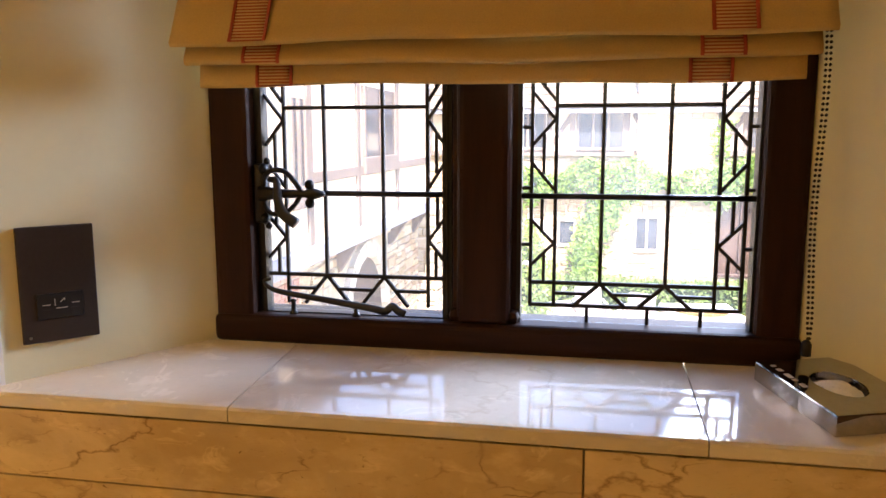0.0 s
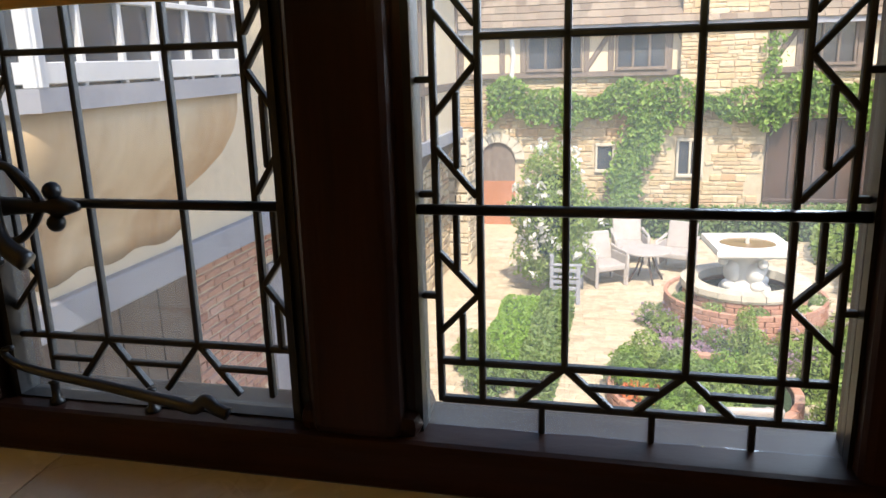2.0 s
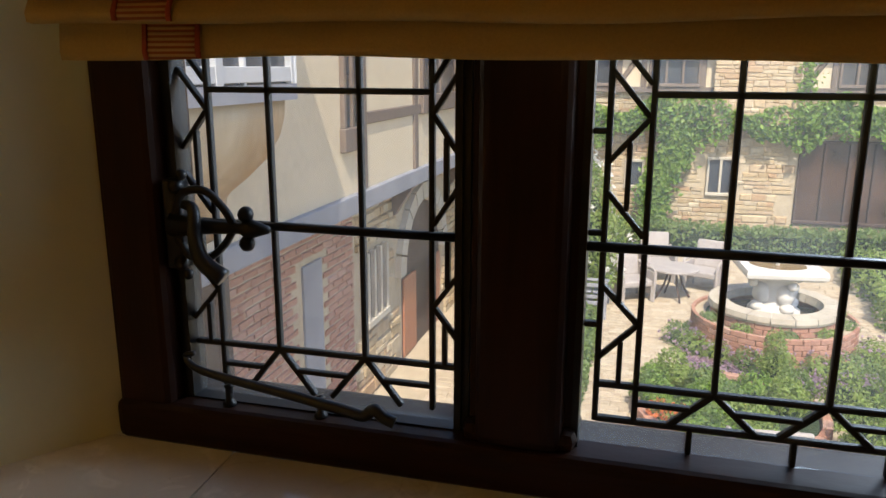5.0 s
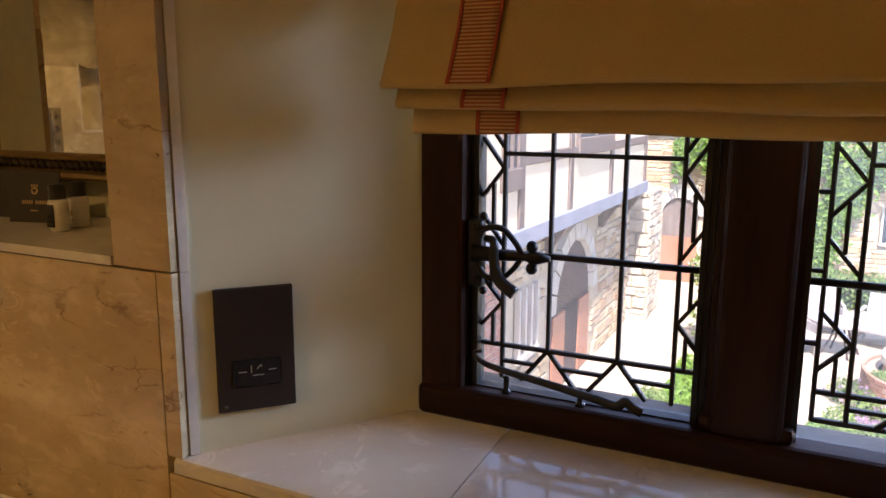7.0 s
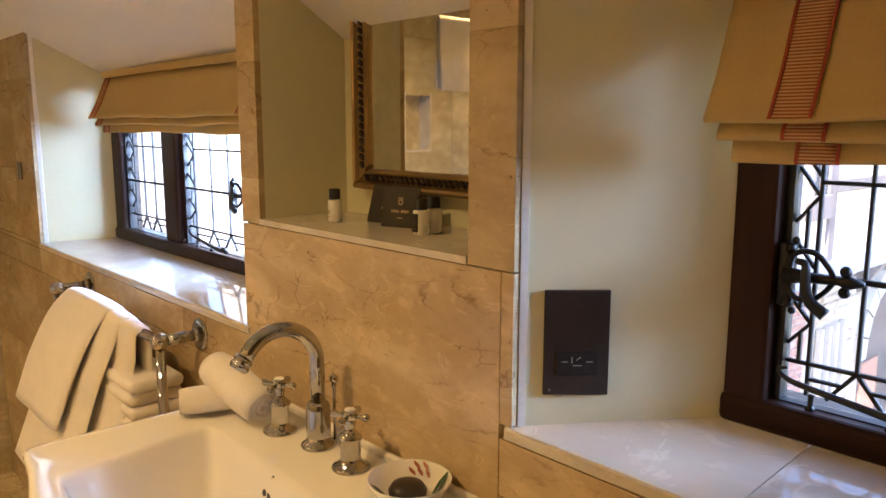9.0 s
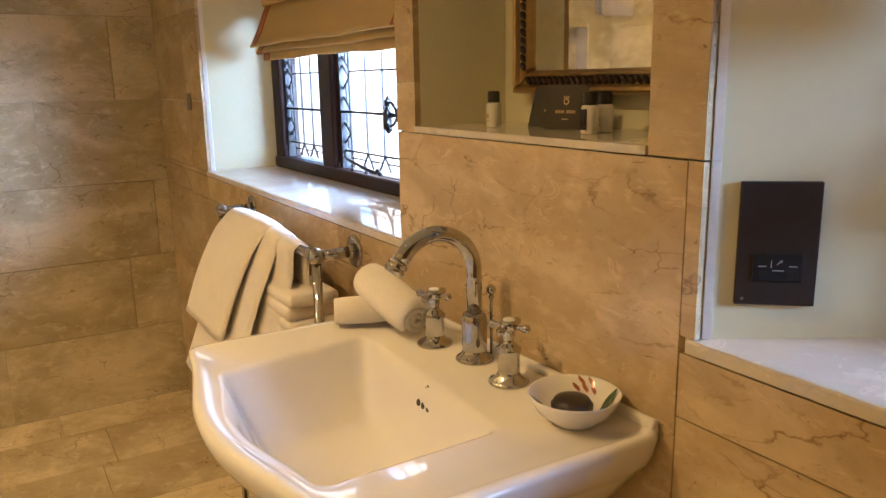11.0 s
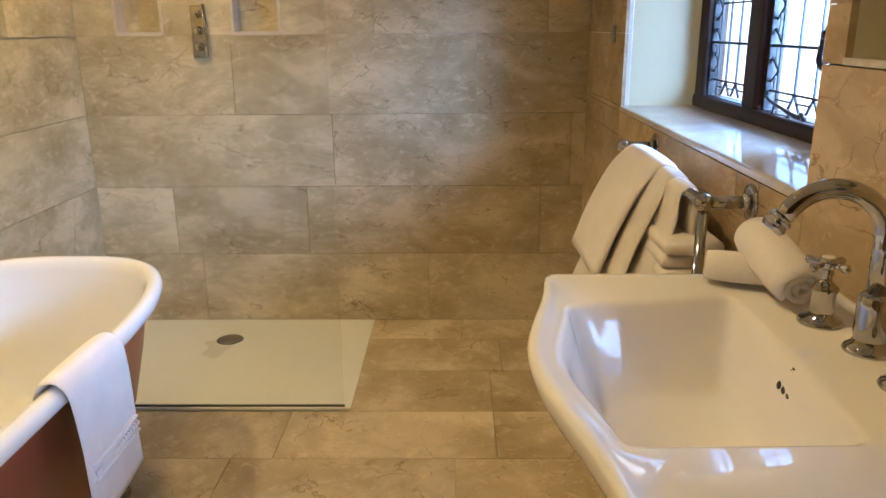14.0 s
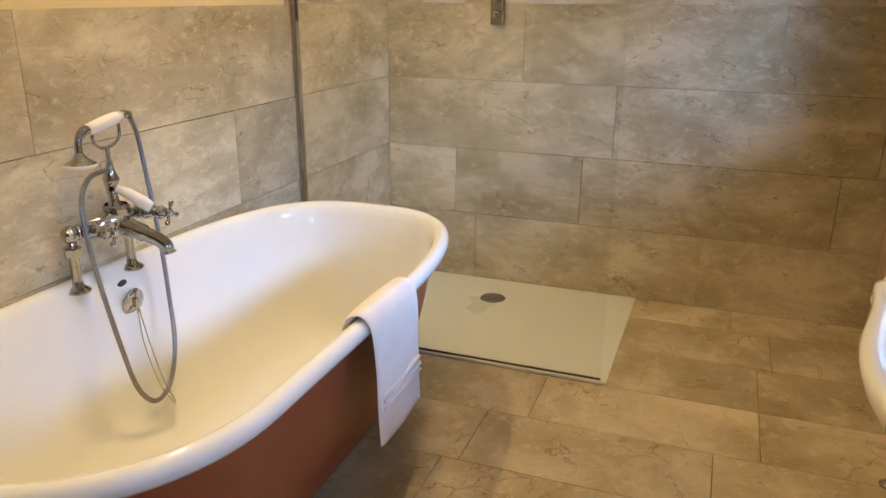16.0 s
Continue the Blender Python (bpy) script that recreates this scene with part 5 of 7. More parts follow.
STAINED = surf("stained_render", (0.64, 0.54, 0.38), (0.42, 0.26, 0.12), 1.7, 0.9, 0, 14, 0.25, 0.004, (1, 1, 0.3), vary=False)
BEAM = surf("grey_painted_beam", (0.23, 0.24, 0.28), (0.32, 0.33, 0.37), 2.5, 0.7, 0, 30, 0.3, 0.003)
STUD = surf("weathered_timber", (0.13, 0.10, 0.08), (0.22, 0.17, 0.14), 3, 0.8, 0, 40, 0.4, 0.003, (4, 4, 0.6))
# white paint with the oriel's shade mixed in as a blue grey
WHITEWOOD = surf("shaded_white_paint", (0.52, 0.54, 0.57), (0.60, 0.61, 0.63), 3, 0.5)
DARKPANE = surf("dim_window_pane", (0.035, 0.040, 0.050), (0.07, 0.08, 0.10), 1.2, 0.08, 0, 8, 0.05, 0.002)
REDDOOR = surf("rust_door_paint", (0.34, 0.14, 0.07), (0.42, 0.18, 0.10), 3, 0.55)
# dark wood; also the colour of shade in the doorway and under the jetty
SHADEWOOD = surf("dark_wood_and_shade", (0.05, 0.03, 0.025), (0.10, 0.06, 0.045), 4, 0.6)
COPING = surf("weathered_limestone", (0.46, 0.41, 0.33), (0.58, 0.53, 0.44), 4, 0.85, 0, 40, 0.4, 0.004)
MARBLEW = surf("white_statuary_stone", (0.66, 0.63, 0.58), (0.76, 0.74, 0.69), 5, 0.7, 0, 50, 0.3, 0.003)
WATER = surf("dark_pool_water", (0.012, 0.014, 0.012), (0.03, 0.032, 0.028), 3, 0.04, 0, 14, 0.25, 0.01)
WICKER = surf("pale_grey_wicker", (0.36, 0.33, 0.31), (0.45, 0.41, 0.39), 6, 0.8, 0, 70, 0.9, 0.004)
IVY = foliage("vine_leaves", [(0.14, 0.25, 0.03), (0.22, 0.36, 0.05), (0.10, 0.19, 0.03), (0.30, 0.44, 0.08)])
LEAVES = foliage("garden_leaves", [(0.15, 0.23, 0.04), (0.25, 0.36, 0.07), (0.33, 0.42, 0.12), (0.21, 0.30, 0.07)])
BOXLEAF = foliage("clipped_hedge_leaves", [(0.13, 0.21, 0.05), (0.21, 0.30, 0.09), (0.17, 0.25, 0.08)])
GRASS = foliage("bright_grass", [(0.20, 0.36, 0.04), (0.27, 0.45, 0.07), (0.16, 0.29, 0.04)])
PETAL = foliage("white_rose_petals", [(0.75, 0.74, 0.68), (0.82, 0.80, 0.76)])
LAVENDER = foliage("lavender_flowers", [(0.40, 0.28, 0.36), (0.52, 0.36, 0.42), (0.32, 0.24, 0.36)])
ORANGE = foliage("orange_flowers", [(0.60, 0.16, 0.05), (0.72, 0.26, 0.08)])
# near-black green: shade between leaves put into the colour; also colours the soil
CORE = surf("inner_shade_green", (0.018, 0.035, 0.010), (0.035, 0.06, 0.02), 9, 0.95, 0, 30, 0.6, 0.02)

GROUND = -2.3
structure("ground", box(-80, 80, -60, 120, GROUND - 0.4, GROUND), MORTAR, "sandy courtyard ground", "ground")


def bricks_mesh(name, cells, material, parent, label="", depth=0.03, seed=0):
    """Blocks with chipped corners on a vertical face: cells of (u0, u1, z0, z1), proud of x = 0, in the parent's own frame."""
    rng = random.Random(seed)
    vs, fs = [], []
    for u0, u1, z0, z1 in cells:
        k = len(vs)
        d = depth * rng.uniform(0.55, 1.0)
        j = lambda: rng.uniform(-0.014, 0.014)
        e = min(u1 - u0, z1 - z0) * 0.12
        vs += [(0, u0, z0), (0, u1, z0), (0, u1, z1), (0, u0, z1)]
        vs += [(d, u0 + e + j(), z0 + e + j()), (d, u1 - e + j(), z0 + e + j()), (d, u1 - e + j(), z1 - e + j()), (d, u0 + e + j(), z1 - e + j())]
        fs += [(k + 4, k + 5, k + 6, k + 7)] + [(k + i, k + (i + 1) % 4, k + 4 + (i + 1) % 4, k + 4 + i) for i in range(4)]
    me = bpy.data.meshes.new(name)
    me.from_pydata(vs, [], fs)
    me.update()
    ob = link(name, me, material, parent, label)
    ob["kind"] = "stuff"
    return ob


def courses(u0, u1, z0, z1, lo, hi, wlo, whi, seed, holes=()):
    """Random courses of blocks over a face, leaving out the openings."""
    rng = random.Random(seed)
    out = []
    z = z0
    while z < z1 - 0.02:
        h = min(rng.uniform(lo, hi), z1 - z)
        u = u0 - rng.uniform(0, whi)
        while u < u1:
            w = rng.uniform(wlo, whi)
            a, c = max(u, u0), min(u + w, u1)
            if c - a > 0.03 and not any(a < h1 and c > h0 and z < k1 and z + h > k0 for h0, h1, k0, k1 in holes):
                if h > 0.11 and rng.random() < 0.55:
                    m = z + h * rng.uniform(0.38, 0.62)
                    q = a + (c - a) * rng.uniform(0.35, 0.65)
                    out += [(a + 0.004, c - 0.004, z + 0.004, m - 0.004), (a + 0.004, q - 0.004, m + 0.004, z + h - 0.004), (q + 0.004, c - 0.004, m + 0.004, z + h - 0.004)]
                else:
                    out.append((a + 0.004, c - 0.004, z + 0.004 + rng.uniform(0, 0.02), z + h - 0.004))
            u += w
        z += h
    return out


def leafage(name, points, size, material, parent=None, label="", seed=0, normal=None):
    """Many small folded leaves at the points, joined in one mesh."""
    rng = np.random.default_rng(seed)
    n = len(points)
    a = rng.normal(size=(n, 3))
    if normal is not None:
        a += np.array(normal) * 1.3
    a /= np.linalg.norm(a, axis=1, keepdims=True)
    r = rng.normal(size=(n, 3))
    u = np.cross(a, r)
    u /= np.linalg.norm(u, axis=1, keepdims=True)
    v = np.cross(a, u)
    s = size * rng.uniform(0.6, 1.3, size=(n, 1))
    p = np.asarray(points)
    verts = np.stack([p - u * s, p + v * s * 0.55 + a * s * 0.18, p + u * s, p - v * s * 0.55 + a * s * 0.18], axis=1).reshape(-1, 3)
    faces = np.arange(n * 4).reshape(-1, 4)
    tri = np.concatenate([faces[:, [0, 1, 2]], faces[:, [0, 2, 3]]])
    me = bpy.data.meshes.new(name)
    me.from_pydata(verts.tolist(), [], tri.tolist())
    me.update()
    ob = link(name, me, material, parent, label)
    return ob


def clump(n, centre, radius, rng, shell=0.55, low=-1.0):
    """Points in a lumpy ellipsoid, thicker towards its skin."""
    d = rng.normal(size=(n, 3))
    d /= np.linalg.norm(d, axis=1, keepdims=True)
    lump = 1 + 0.16 * np.sin(d[:, :1] * 7 + 1) * np.cos(d[:, 1:2] * 6) + 0.12 * np.sin(d[:, 2:3] * 9)
    r = (shell + (1 - shell) * rng.uniform(size=(n, 1)) ** 0.5) * lump
    p = d * r * np.array(radius)
    p = p[p[:, 2] > low * radius[2]]
    return p + np.array(centre)


def shrub(name, label, category, centre, radius, n, size, material, seed, group="", flowers=None):
    t = thing(name, (centre[0], centre[1], GROUND), label, category, group)
    rng = np.random.default_rng(seed)
    c = (0, 0, centre[2] - GROUND)
    part("core", ball(c, 1.0, None, 14), CORE, t, "dark core, inner shade put into its colour", local=True)
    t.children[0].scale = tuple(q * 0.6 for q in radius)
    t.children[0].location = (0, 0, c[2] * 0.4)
    leafage("leaves", clump(int(n * 2.2), c, radius, rng), size * 0.64, material, t, seed=seed)
    stem = tube([(0, 0, 0), (0.02, 0.01, c[2] * 0.5), (0, 0, c[2])], [0.05, 0.035, 0.02], 7)
    part("stem", stem, STUD, t, local=True)
    if flowers:
        fm, count, fs = flowers
        rng2 = np.random.default_rng(seed + 1)
        heads = clump(count, c, tuple(q * 1.04 for q in radius), rng2, 0.93, -0.6)
        pts = np.repeat(heads, 7, axis=0) + rng2.normal(size=(len(heads) * 7, 3)) * fs * 0.6
        leafage("flowers", pts, fs, fm, t, seed=seed + 2)
    return t


# ---- far stone house ----
HY = 17.5
house = thing("stone_house", (1.0, HY, GROUND), "golden rubble stone house with a timber-framed upper floor and stone roof", "house")
part("wall", box(-3.4, 14, HY, HY + 5, GROUND, 1.0), MORTAR, house, "lime mortared rubble wall")
H_HOLES = [(-2.95, -2.1, GROUND, -0.42), (-0.42, 0.02, -1.06, -0.5), (1.26, 1.84, -1.15, -0.4), (3.0, 5.4, -1.66, 0.0), (7.2, 8.2, -1.5, -0.3)]
cells = courses(-3.4, 12.0, GROUND, 0.95, 0.07, 0.19, 0.14, 0.52, 7, H_HOLES)
stones = bricks_mesh("stones", cells, STONE, house, "golden rubble stones", 0.032, 8)
stones.matrix_local = HOME[house.name].inverted() @ Matrix.Translation((0, HY, 0)) @ Matrix.Rotation(radians(-90), 4, "Z")


def mullioned(parent, x0, x1, z0, z1, lights, frame_mat, y=HY, bars=0, deep=0.10, glass=DARKPANE):
    w = part("window", box(x0, x1, y - 0.005, y + deep, z0, z1), glass, parent, "dim window glass")
    fw = 0.05
    b = box(x0 - 0.03, x1 + 0.03, y - 0.075, y + 0.02, z0 - 0.07, z0, 0.01)
    box(x0 - 0.03, x1 + 0.03, y - 0.07, y + 0.02, z1, z1 + 0.06, 0.01, bm=b)
    for k in range(lights + 1):
        xx = x0 + (x1 - x0) * k / lights
        box(xx - fw / 2, xx + fw / 2, y - 0.06, y + 0.02, z0, z1, 0.008, bm=b)
    for k in range(bars):
        zz = z0 + (z1 - z0) * (k + 1) / (bars + 1)
        box(x0, x1, y - 0.035, y + 0.01, zz - 0.012, zz + 0.012, bm=b)
    part("frame", b, frame_mat, w)
    return w


mullioned(house, -0.38, -0.02, -1.03, -0.53, 1, COPING)
mullioned(house, 1.30, 1.80, -1.12, -0.43, 2, COPING)
mullioned(house, 3.05, 5.35, -1.62, -0.04, 5, SHADEWOOD, glass=surf("brown_shaded_glazing", (0.05, 0.030, 0.022), (0.11, 0.062, 0.045), 1.6, 0.3, 0, 8, 0.05, 0.002))
mullioned(house, 7.25, 8.15, -1.45, -0.35, 2, COPING)
d = part("door", box(-2.9, -2.15, HY - 0.03, HY + 0.1, GROUND, -1.30), REDDOOR, house, "rust brown plank door")
b = bmesh.new()
for k in range(9):
    a0, a1 = math.pi * k / 9, math.pi * (k + 1) / 9
    loft([[(-2.525 + r * math.cos(a), HY - 0.09 * (1 - q), -0.82 + r * math.sin(a)) for r in (0.39, 0.60)] + [(-2.525 + r * math.cos(a), HY - 0.09 * q + 0.0, -0.82 + r * math.sin(a)) for r in (0.60, 0.39)] for a, q in ((a0 + 0.02, 0), (a1 - 0.02, 0))], bm=b)
part("arch", b, COPING, d, "pale stone arch")
# shadow of the recessed archway, put in as flat brown pieces
part("door_head", box(-2.9, -2.15, HY - 0.02, HY + 0.1, -1.30, -0.80), STUD, d, "brown panel standing for the archway's shadow")
part("tympanum", lathe([(0, 0.01), (0.40, 0.01), (0.40, 0)], m=Matrix.Translation((-2.525, HY - 0.005, -0.82)) @ Matrix.Rotation(radians(90), 4, "X"), seg=32), STUD, d, "arch head coloured brown for its shadow")
# timber-framed upper floor
part("upper_wall", box(-3.4, 14, HY - 0.10, HY + 5, 0.97, 2.0), RENDER, house, "cream rendered upper wall")
b = box(-3.4, 14, HY - 0.135, HY - 0.09, 0.93, 1.05, 0.01)
part("sill_beam", b, STUD, house)
for x in (-3.3, -2.4, -1.95, -0.62, -0.12, 1.05, 3.0, 3.5, 4.6, 5.6, 7.0, 8.4):
    part("stud", box(x - 0.06, x + 0.06, HY - 0.13, HY - 0.09, 1.05, 2.0, 0.01), STUD, house)
for x0, x1, dz in ((-0.62, -0.12, 1), (1.6, 1.2, 1), (3.0, 3.5, -1)):
    part("brace", bar((x0, 1.1), (x1, 1.85), 0.11, HY - 0.128, HY - 0.095), STUD, house)
for x0, x1 in ((-1.85, -0.72), (0.0, 0.98), (3.6, 4.5), (5.7, 6.9)):
    mullioned(house, x0, x1, 1.12, 1.85, 3, STUD, HY - 0.10, 0, 0.05)
part("eaves_board", box(-3.6, 14.2, HY - 0.42, HY - 0.36, 1.86, 1.98), BEAM, house, "grey green eaves gutter")
part("rainwater_pipe", tube([(-2.2, HY - 0.2, 1.9), (-2.15, HY - 0.17, 1.4), (-2.2, HY - 0.14, 0.9), (-2.2, HY - 0.12, 0.3)], 0.05, 8), WHITEWOOD, house, "pale rainwater pipe")
pitch = Matrix.Translation((0, HY - 0.42, 1.96)) @ Matrix.Rotation(radians(46), 4, "X")
b = box(-3.7, 14.2, 0, 5.4, -0.08, 0.0)
b.transform(pitch)
part("roof", b, SHADEWOOD, house, "roof boarding")
vs, fs = [], []
rng = random.Random(3)
for r in range(24):
    x = -3.7 - rng.uniform(0, 0.2)
    while x < 12.0:
        w = rng.uniform(0.16, 0.32)
        k = len(vs)
        y0, y1 = r * 0.21 - 0.02 + rng.uniform(-0.01, 0.01), r * 0.21 + 0.26
        for zz in (0.0, 0.02):
            vs += [pitch @ Vector(q) for q in ((x, y0, 0.032 + zz), (x + w - 0.008, y0, 0.032 + zz), (x + w - 0.008, y1, 0.004 + zz), (x, y1, 0.004 + zz))]
        fs += [(k + 4, k + 5, k + 6, k + 7), (k, k + 1, k + 5, k + 4), (k + 1, k + 2, k + 6, k + 5), (k + 3, k, k + 4, k + 7)]
        x += w
me = bpy.data.meshes.new("roof_tiles")
me.from_pydata([HOME[house.name].inverted() @ v for v in vs], [], fs)
tagged(link("roof_tiles", me, SLATE, house, "worn stone roof tiles"), kind="stuff")
part("chimney", box(1.28, 2.86, HY - 0.30, HY + 0.8, 0.3, 4.6), MORTAR, house, "stone chimney stack")
cells = courses(1.26, 2.88, 0.3, 4.6, 0.10, 0.2, 0.18, 0.42, 17)
ch = bricks_mesh("chimney_stones", cells, STONE, house, "golden chimney stones", 0.028, 18)
ch.matrix_local = HOME[house.name].inverted() @ Matrix.Translation((0, HY - 0.30, 0)) @ Matrix.Rotation(radians(-90), 4, "Z")

# vine along the house and down its wall
vine = thing("climbing_vine", (0.3, HY - 0.12, GROUND), "leafy green climbing vine along the stone house front", "vine")
rng = np.random.default_rng(12)
n = 8200
px = rng.uniform(-2.7, 6.0, n)
top = 0.74 + 0.16 * np.sin(px * 2.1) + 0.10 * np.sin(px * 5.3 + 1)
bot = -0.02 + 0.16 * np.sin(px * 3.1 + 2) + 0.10 * np.sin(px * 7.7)
pz = bot + (top - bot) * rng.uniform(0, 1, n) ** 0.8
band = np.stack([px, HY - 0.12 - rng.uniform(0, 0.32, n), pz], axis=1)
n = 4600
s = rng.uniform(0, 1, n)
cx = 0.62 - 0.42 * s + 0.10 * np.sin(s * 7)
wd = 0.42 - 0.16 * s
stem_pts = np.stack([cx + rng.normal(size=n) * wd * 0.5, HY - 0.10 - rng.uniform(0, 0.28, n), 0.2 - 1.9 * s + rng.normal(size=n) * 0.05], axis=1)
n = 260
side = np.stack([3.02 + rng.normal(size=n) * 0.10, HY - 0.35 - rng.uniform(0, 0.2, n), rng.uniform(0.3, 1.7, n)], axis=1)
allp = np.concatenate([band, stem_pts, side]) - np.array([0.3, HY - 0.12, GROUND])
leafage("leaves", allp, 0.058, IVY, vine, seed=4, normal=(0, -1, 0.3))
b = tube(smooth_path([(0.2, HY - 0.07, GROUND), (0.28, HY - 0.08, -1.5), (0.45, HY - 0.08, -0.6), (0.62, HY - 0.08, 0.3)], 6), 0.035, 7)
for x1 in (-2.6, 5.9):
    tube(smooth_path([(0.6, HY - 0.08, 0.3), ((0.6 + x1) / 2, HY - 0.08, 0.45), (x1, HY - 0.08, 0.35)], 8), 0.022, 6, b)
part("stem", b, STUD, vine)

# ---- side wing with jettied upper floor and oriel ----
wing = thing("side_wing", (-2.60, 3.5, GROUND), "cream rendered side wing jettied over stone and brick", "house", turn=-0.4)
WZ = -GROUND


def wpart(name, bm, material, label="", parent=None, smooth=False):
    return part(name, bm, material, parent or wing, label, True, smooth)


wpart("ground_wall", box(-3.4, -0.30, -0.4, 10.2, 0, WZ + 0.09), MORTAR, "mortared ground floor wall")
arch_u = (6.10, 7.80)
cells = courses(-0.4, 10.2, 0, WZ + 0.07, 0.10, 0.22, 0.18, 0.5, 23, [(-0.4, 4.5, 0, 2.4), (arch_u[0] - 0.1, arch_u[1] + 0.1, 0, 2.0), (4.75, 5.45, 0.9, 1.75)])
sb = bricks_mesh("stones", cells, STONE, wing, "golden rubble stones", 0.05, 24)
sb.location = (-0.30, 0, 0)
cells = []
z = 0.0
r = 0
while z < WZ + 0.06:
    u = 2.07 - (0.11 if r % 2 else 0)
    while u < 4.5:
        if min(u + 0.215, 4.5) - max(u, 2.07) > 0.03 and not (u + 0.215 > 3.28 and u < 3.72 and z < 1.98):
            cells.append((max(u, 2.07), min(u + 0.212, 4.5), z, z + 0.062))
        u += 0.225
    z += 0.075
    r += 1
rb = bricks_mesh("bricks", cells, BRICKS, wing, "soft red brick panel", 0.02, 31)
rb.location = (-0.30, 0, 0)
wpart("upper_wall", box(-3.4, 0.0, -0.4, 10.0, WZ + 0.26, WZ + 4.2), RENDER, "cream rendered upper wall")
wpart("jetty_beam", box(-0.34, 0.06, -0.4, 10.02, WZ + 0.08, WZ + 0.27, 0.015, 2), BEAM, "grey painted jetty beam")
for u in (4.12, 5.77, 7.68, 9.9):
    wpart("stud", box(-0.02, 0.03, u - 0.07, u + 0.07, WZ + 0.27, WZ + 3.2, 0.01), STUD)
wpart("rail", box(-0.02, 0.026, 4.2, 10.0, WZ + 0.90, WZ + 1.02, 0.01), STUD)
for u, z0, z1, wd in ((3.81, 0.90, 1.75, 0.36), (6.75, 1.12, 2.0, 1.5)):
    q = wpart("window", box(-0.01, 0.02, u - wd / 2, u + wd / 2, WZ + z0, WZ + z1), DARKPANE, "dim leaded window")
    b = box(-0.01, 0.06, u - wd / 2 - 0.05, u + wd / 2 + 0.05, WZ + z0 - 0.22, WZ + z0, 0.01)
    for s in (-1, 0, 1):
        box(-0.01, 0.045, u + s * wd / 2 - 0.025, u + s * wd / 2 + 0.025, WZ + z0, WZ + z1, 0.005, bm=b)
    wpart("frame", b, STUD, "", q)
for u in (5.75, 8.3, 9.8):
    wpart("bracket", loft([[(-0.3, u + s, WZ - 0.30), (-0.24, u + s, WZ - 0.30), (0.03, u + s, WZ + 0.10), (-0.3, u + s, WZ + 0.10)] for s in (-0.06, 0.06)]), STUD, "timber jetty bracket")
# arched doorway: a flush dark filling gives it the shadow of a recess
um, hw = (arch_u[0] + arch_u[1]) / 2, (arch_u[1] - arch_u[0]) / 2
dd = wpart("doorway", box(-0.52, -0.29, arch_u[0], arch_u[1], 0, 1.15), SHADEWOOD, "arched doorway, its shadow a flat dark block")
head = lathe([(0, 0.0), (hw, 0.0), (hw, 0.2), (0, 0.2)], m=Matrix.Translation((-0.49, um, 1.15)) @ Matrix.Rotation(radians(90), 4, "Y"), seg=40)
wpart("arch_head", head, SHADEWOOD, "arch head in the doorway's flat dark tone", dd)
b = bmesh.new()
for k in range(11):
    a0, a1 = math.pi * k / 11 + 0.015, math.pi * (k + 1) / 11 - 0.015
    loft([[(x, um + r * math.cos(a), 1.15 + r * math.sin(a)) for x, r in ((-0.30, hw - 0.02), (-0.22, hw + 0.02), (-0.22, hw + 0.24), (-0.30, hw + 0.24))] for a in (a0, a1)], bm=b)
wpart("voussoirs", b, COPING, "pale arch stones", dd)
for u0, u1 in ((arch_u[0] + 0.02, um - 0.32), (um + 0.34, arch_u[1] - 0.02)):
    wpart("door_leaf", box(-0.30, -0.265, u0, u1, 0.02, 1.08, 0.006), REDDOOR, "rust painted door leaf", dd)
# boards coloured near black to carry the jetty's deep shadow
for k in range(12):
    wpart("board", box(-0.305, -0.262 - 0.006 * (k % 2), -0.4 + 0.205 * k, -0.4 + 0.205 * k + 0.2, 0.0, WZ + 0.085, 0.005), SHADEWOOD, "weathered boarding under the jetty, darkened for its deep shade")
wpart("side_door", box(-0.31, -0.275, 3.30, 3.70, 0.0, 1.96, 0.006), BEAM, "narrow grey painted door in the brick")
q = wpart("window", box(-0.30, -0.27, 4.80, 5.40, 0.95, 1.7), DARKPANE, "dim mullioned window")
b = bmesh.new()
for u in (4.80, 5.0, 5.2, 5.40):
    box(-0.29, -0.22, u - 0.03, u + 0.03, 0.92, 1.74, 0.006, bm=b)
box(-0.29, -0.21, 4.75, 5.45, 0.87, 0.95, 0.006, bm=b)
wpart("frame", b, COPING, "", q)
# oriel: white casements over a coved plaster base
O0, O1, OP, OB = -0.25, 2.05, 0.46, WZ + 1.24
plan = [(0.0, O0 - 0.1), (OP, O0 + 0.25), (OP, O1 - 0.32), (0.0, O1)]
full = []
for (xa, ya), (xb, yb) in zip(plan, plan[1:]):
    for k in range(10):
        full.append((xa + (xb - xa) * k / 10, ya + (yb - ya) * k / 10))
full.append(plan[-1])
full = [full[0]] + [((full[i - 1][0] + 2 * full[i][0] + full[i + 1][0]) / 4, (full[i - 1][1] + 2 * full[i][1] + full[i + 1][1]) / 4) for i in range(1, len(full) - 1)] + [full[-1]]
orings = []
for k, (f, z) in enumerate(((0.02, OB - 0.86), (0.06, OB - 0.74), (0.15, OB - 0.63), (0.30, OB - 0.55), (0.52, OB - 0.47), (0.76, OB - 0.36), (0.92, OB - 0.23), (0.985, OB - 0.11), (1.0, OB))):
    orings.append([(x * f, (O0 + O1) / 2 + (y - (O0 + O1) / 2) * (0.62 + 0.38 * f), z - (1 - f) * 0.05 * abs(math.sin(3 * math.pi * (y - O0) / (O1 - O0)))) for x, y in full])
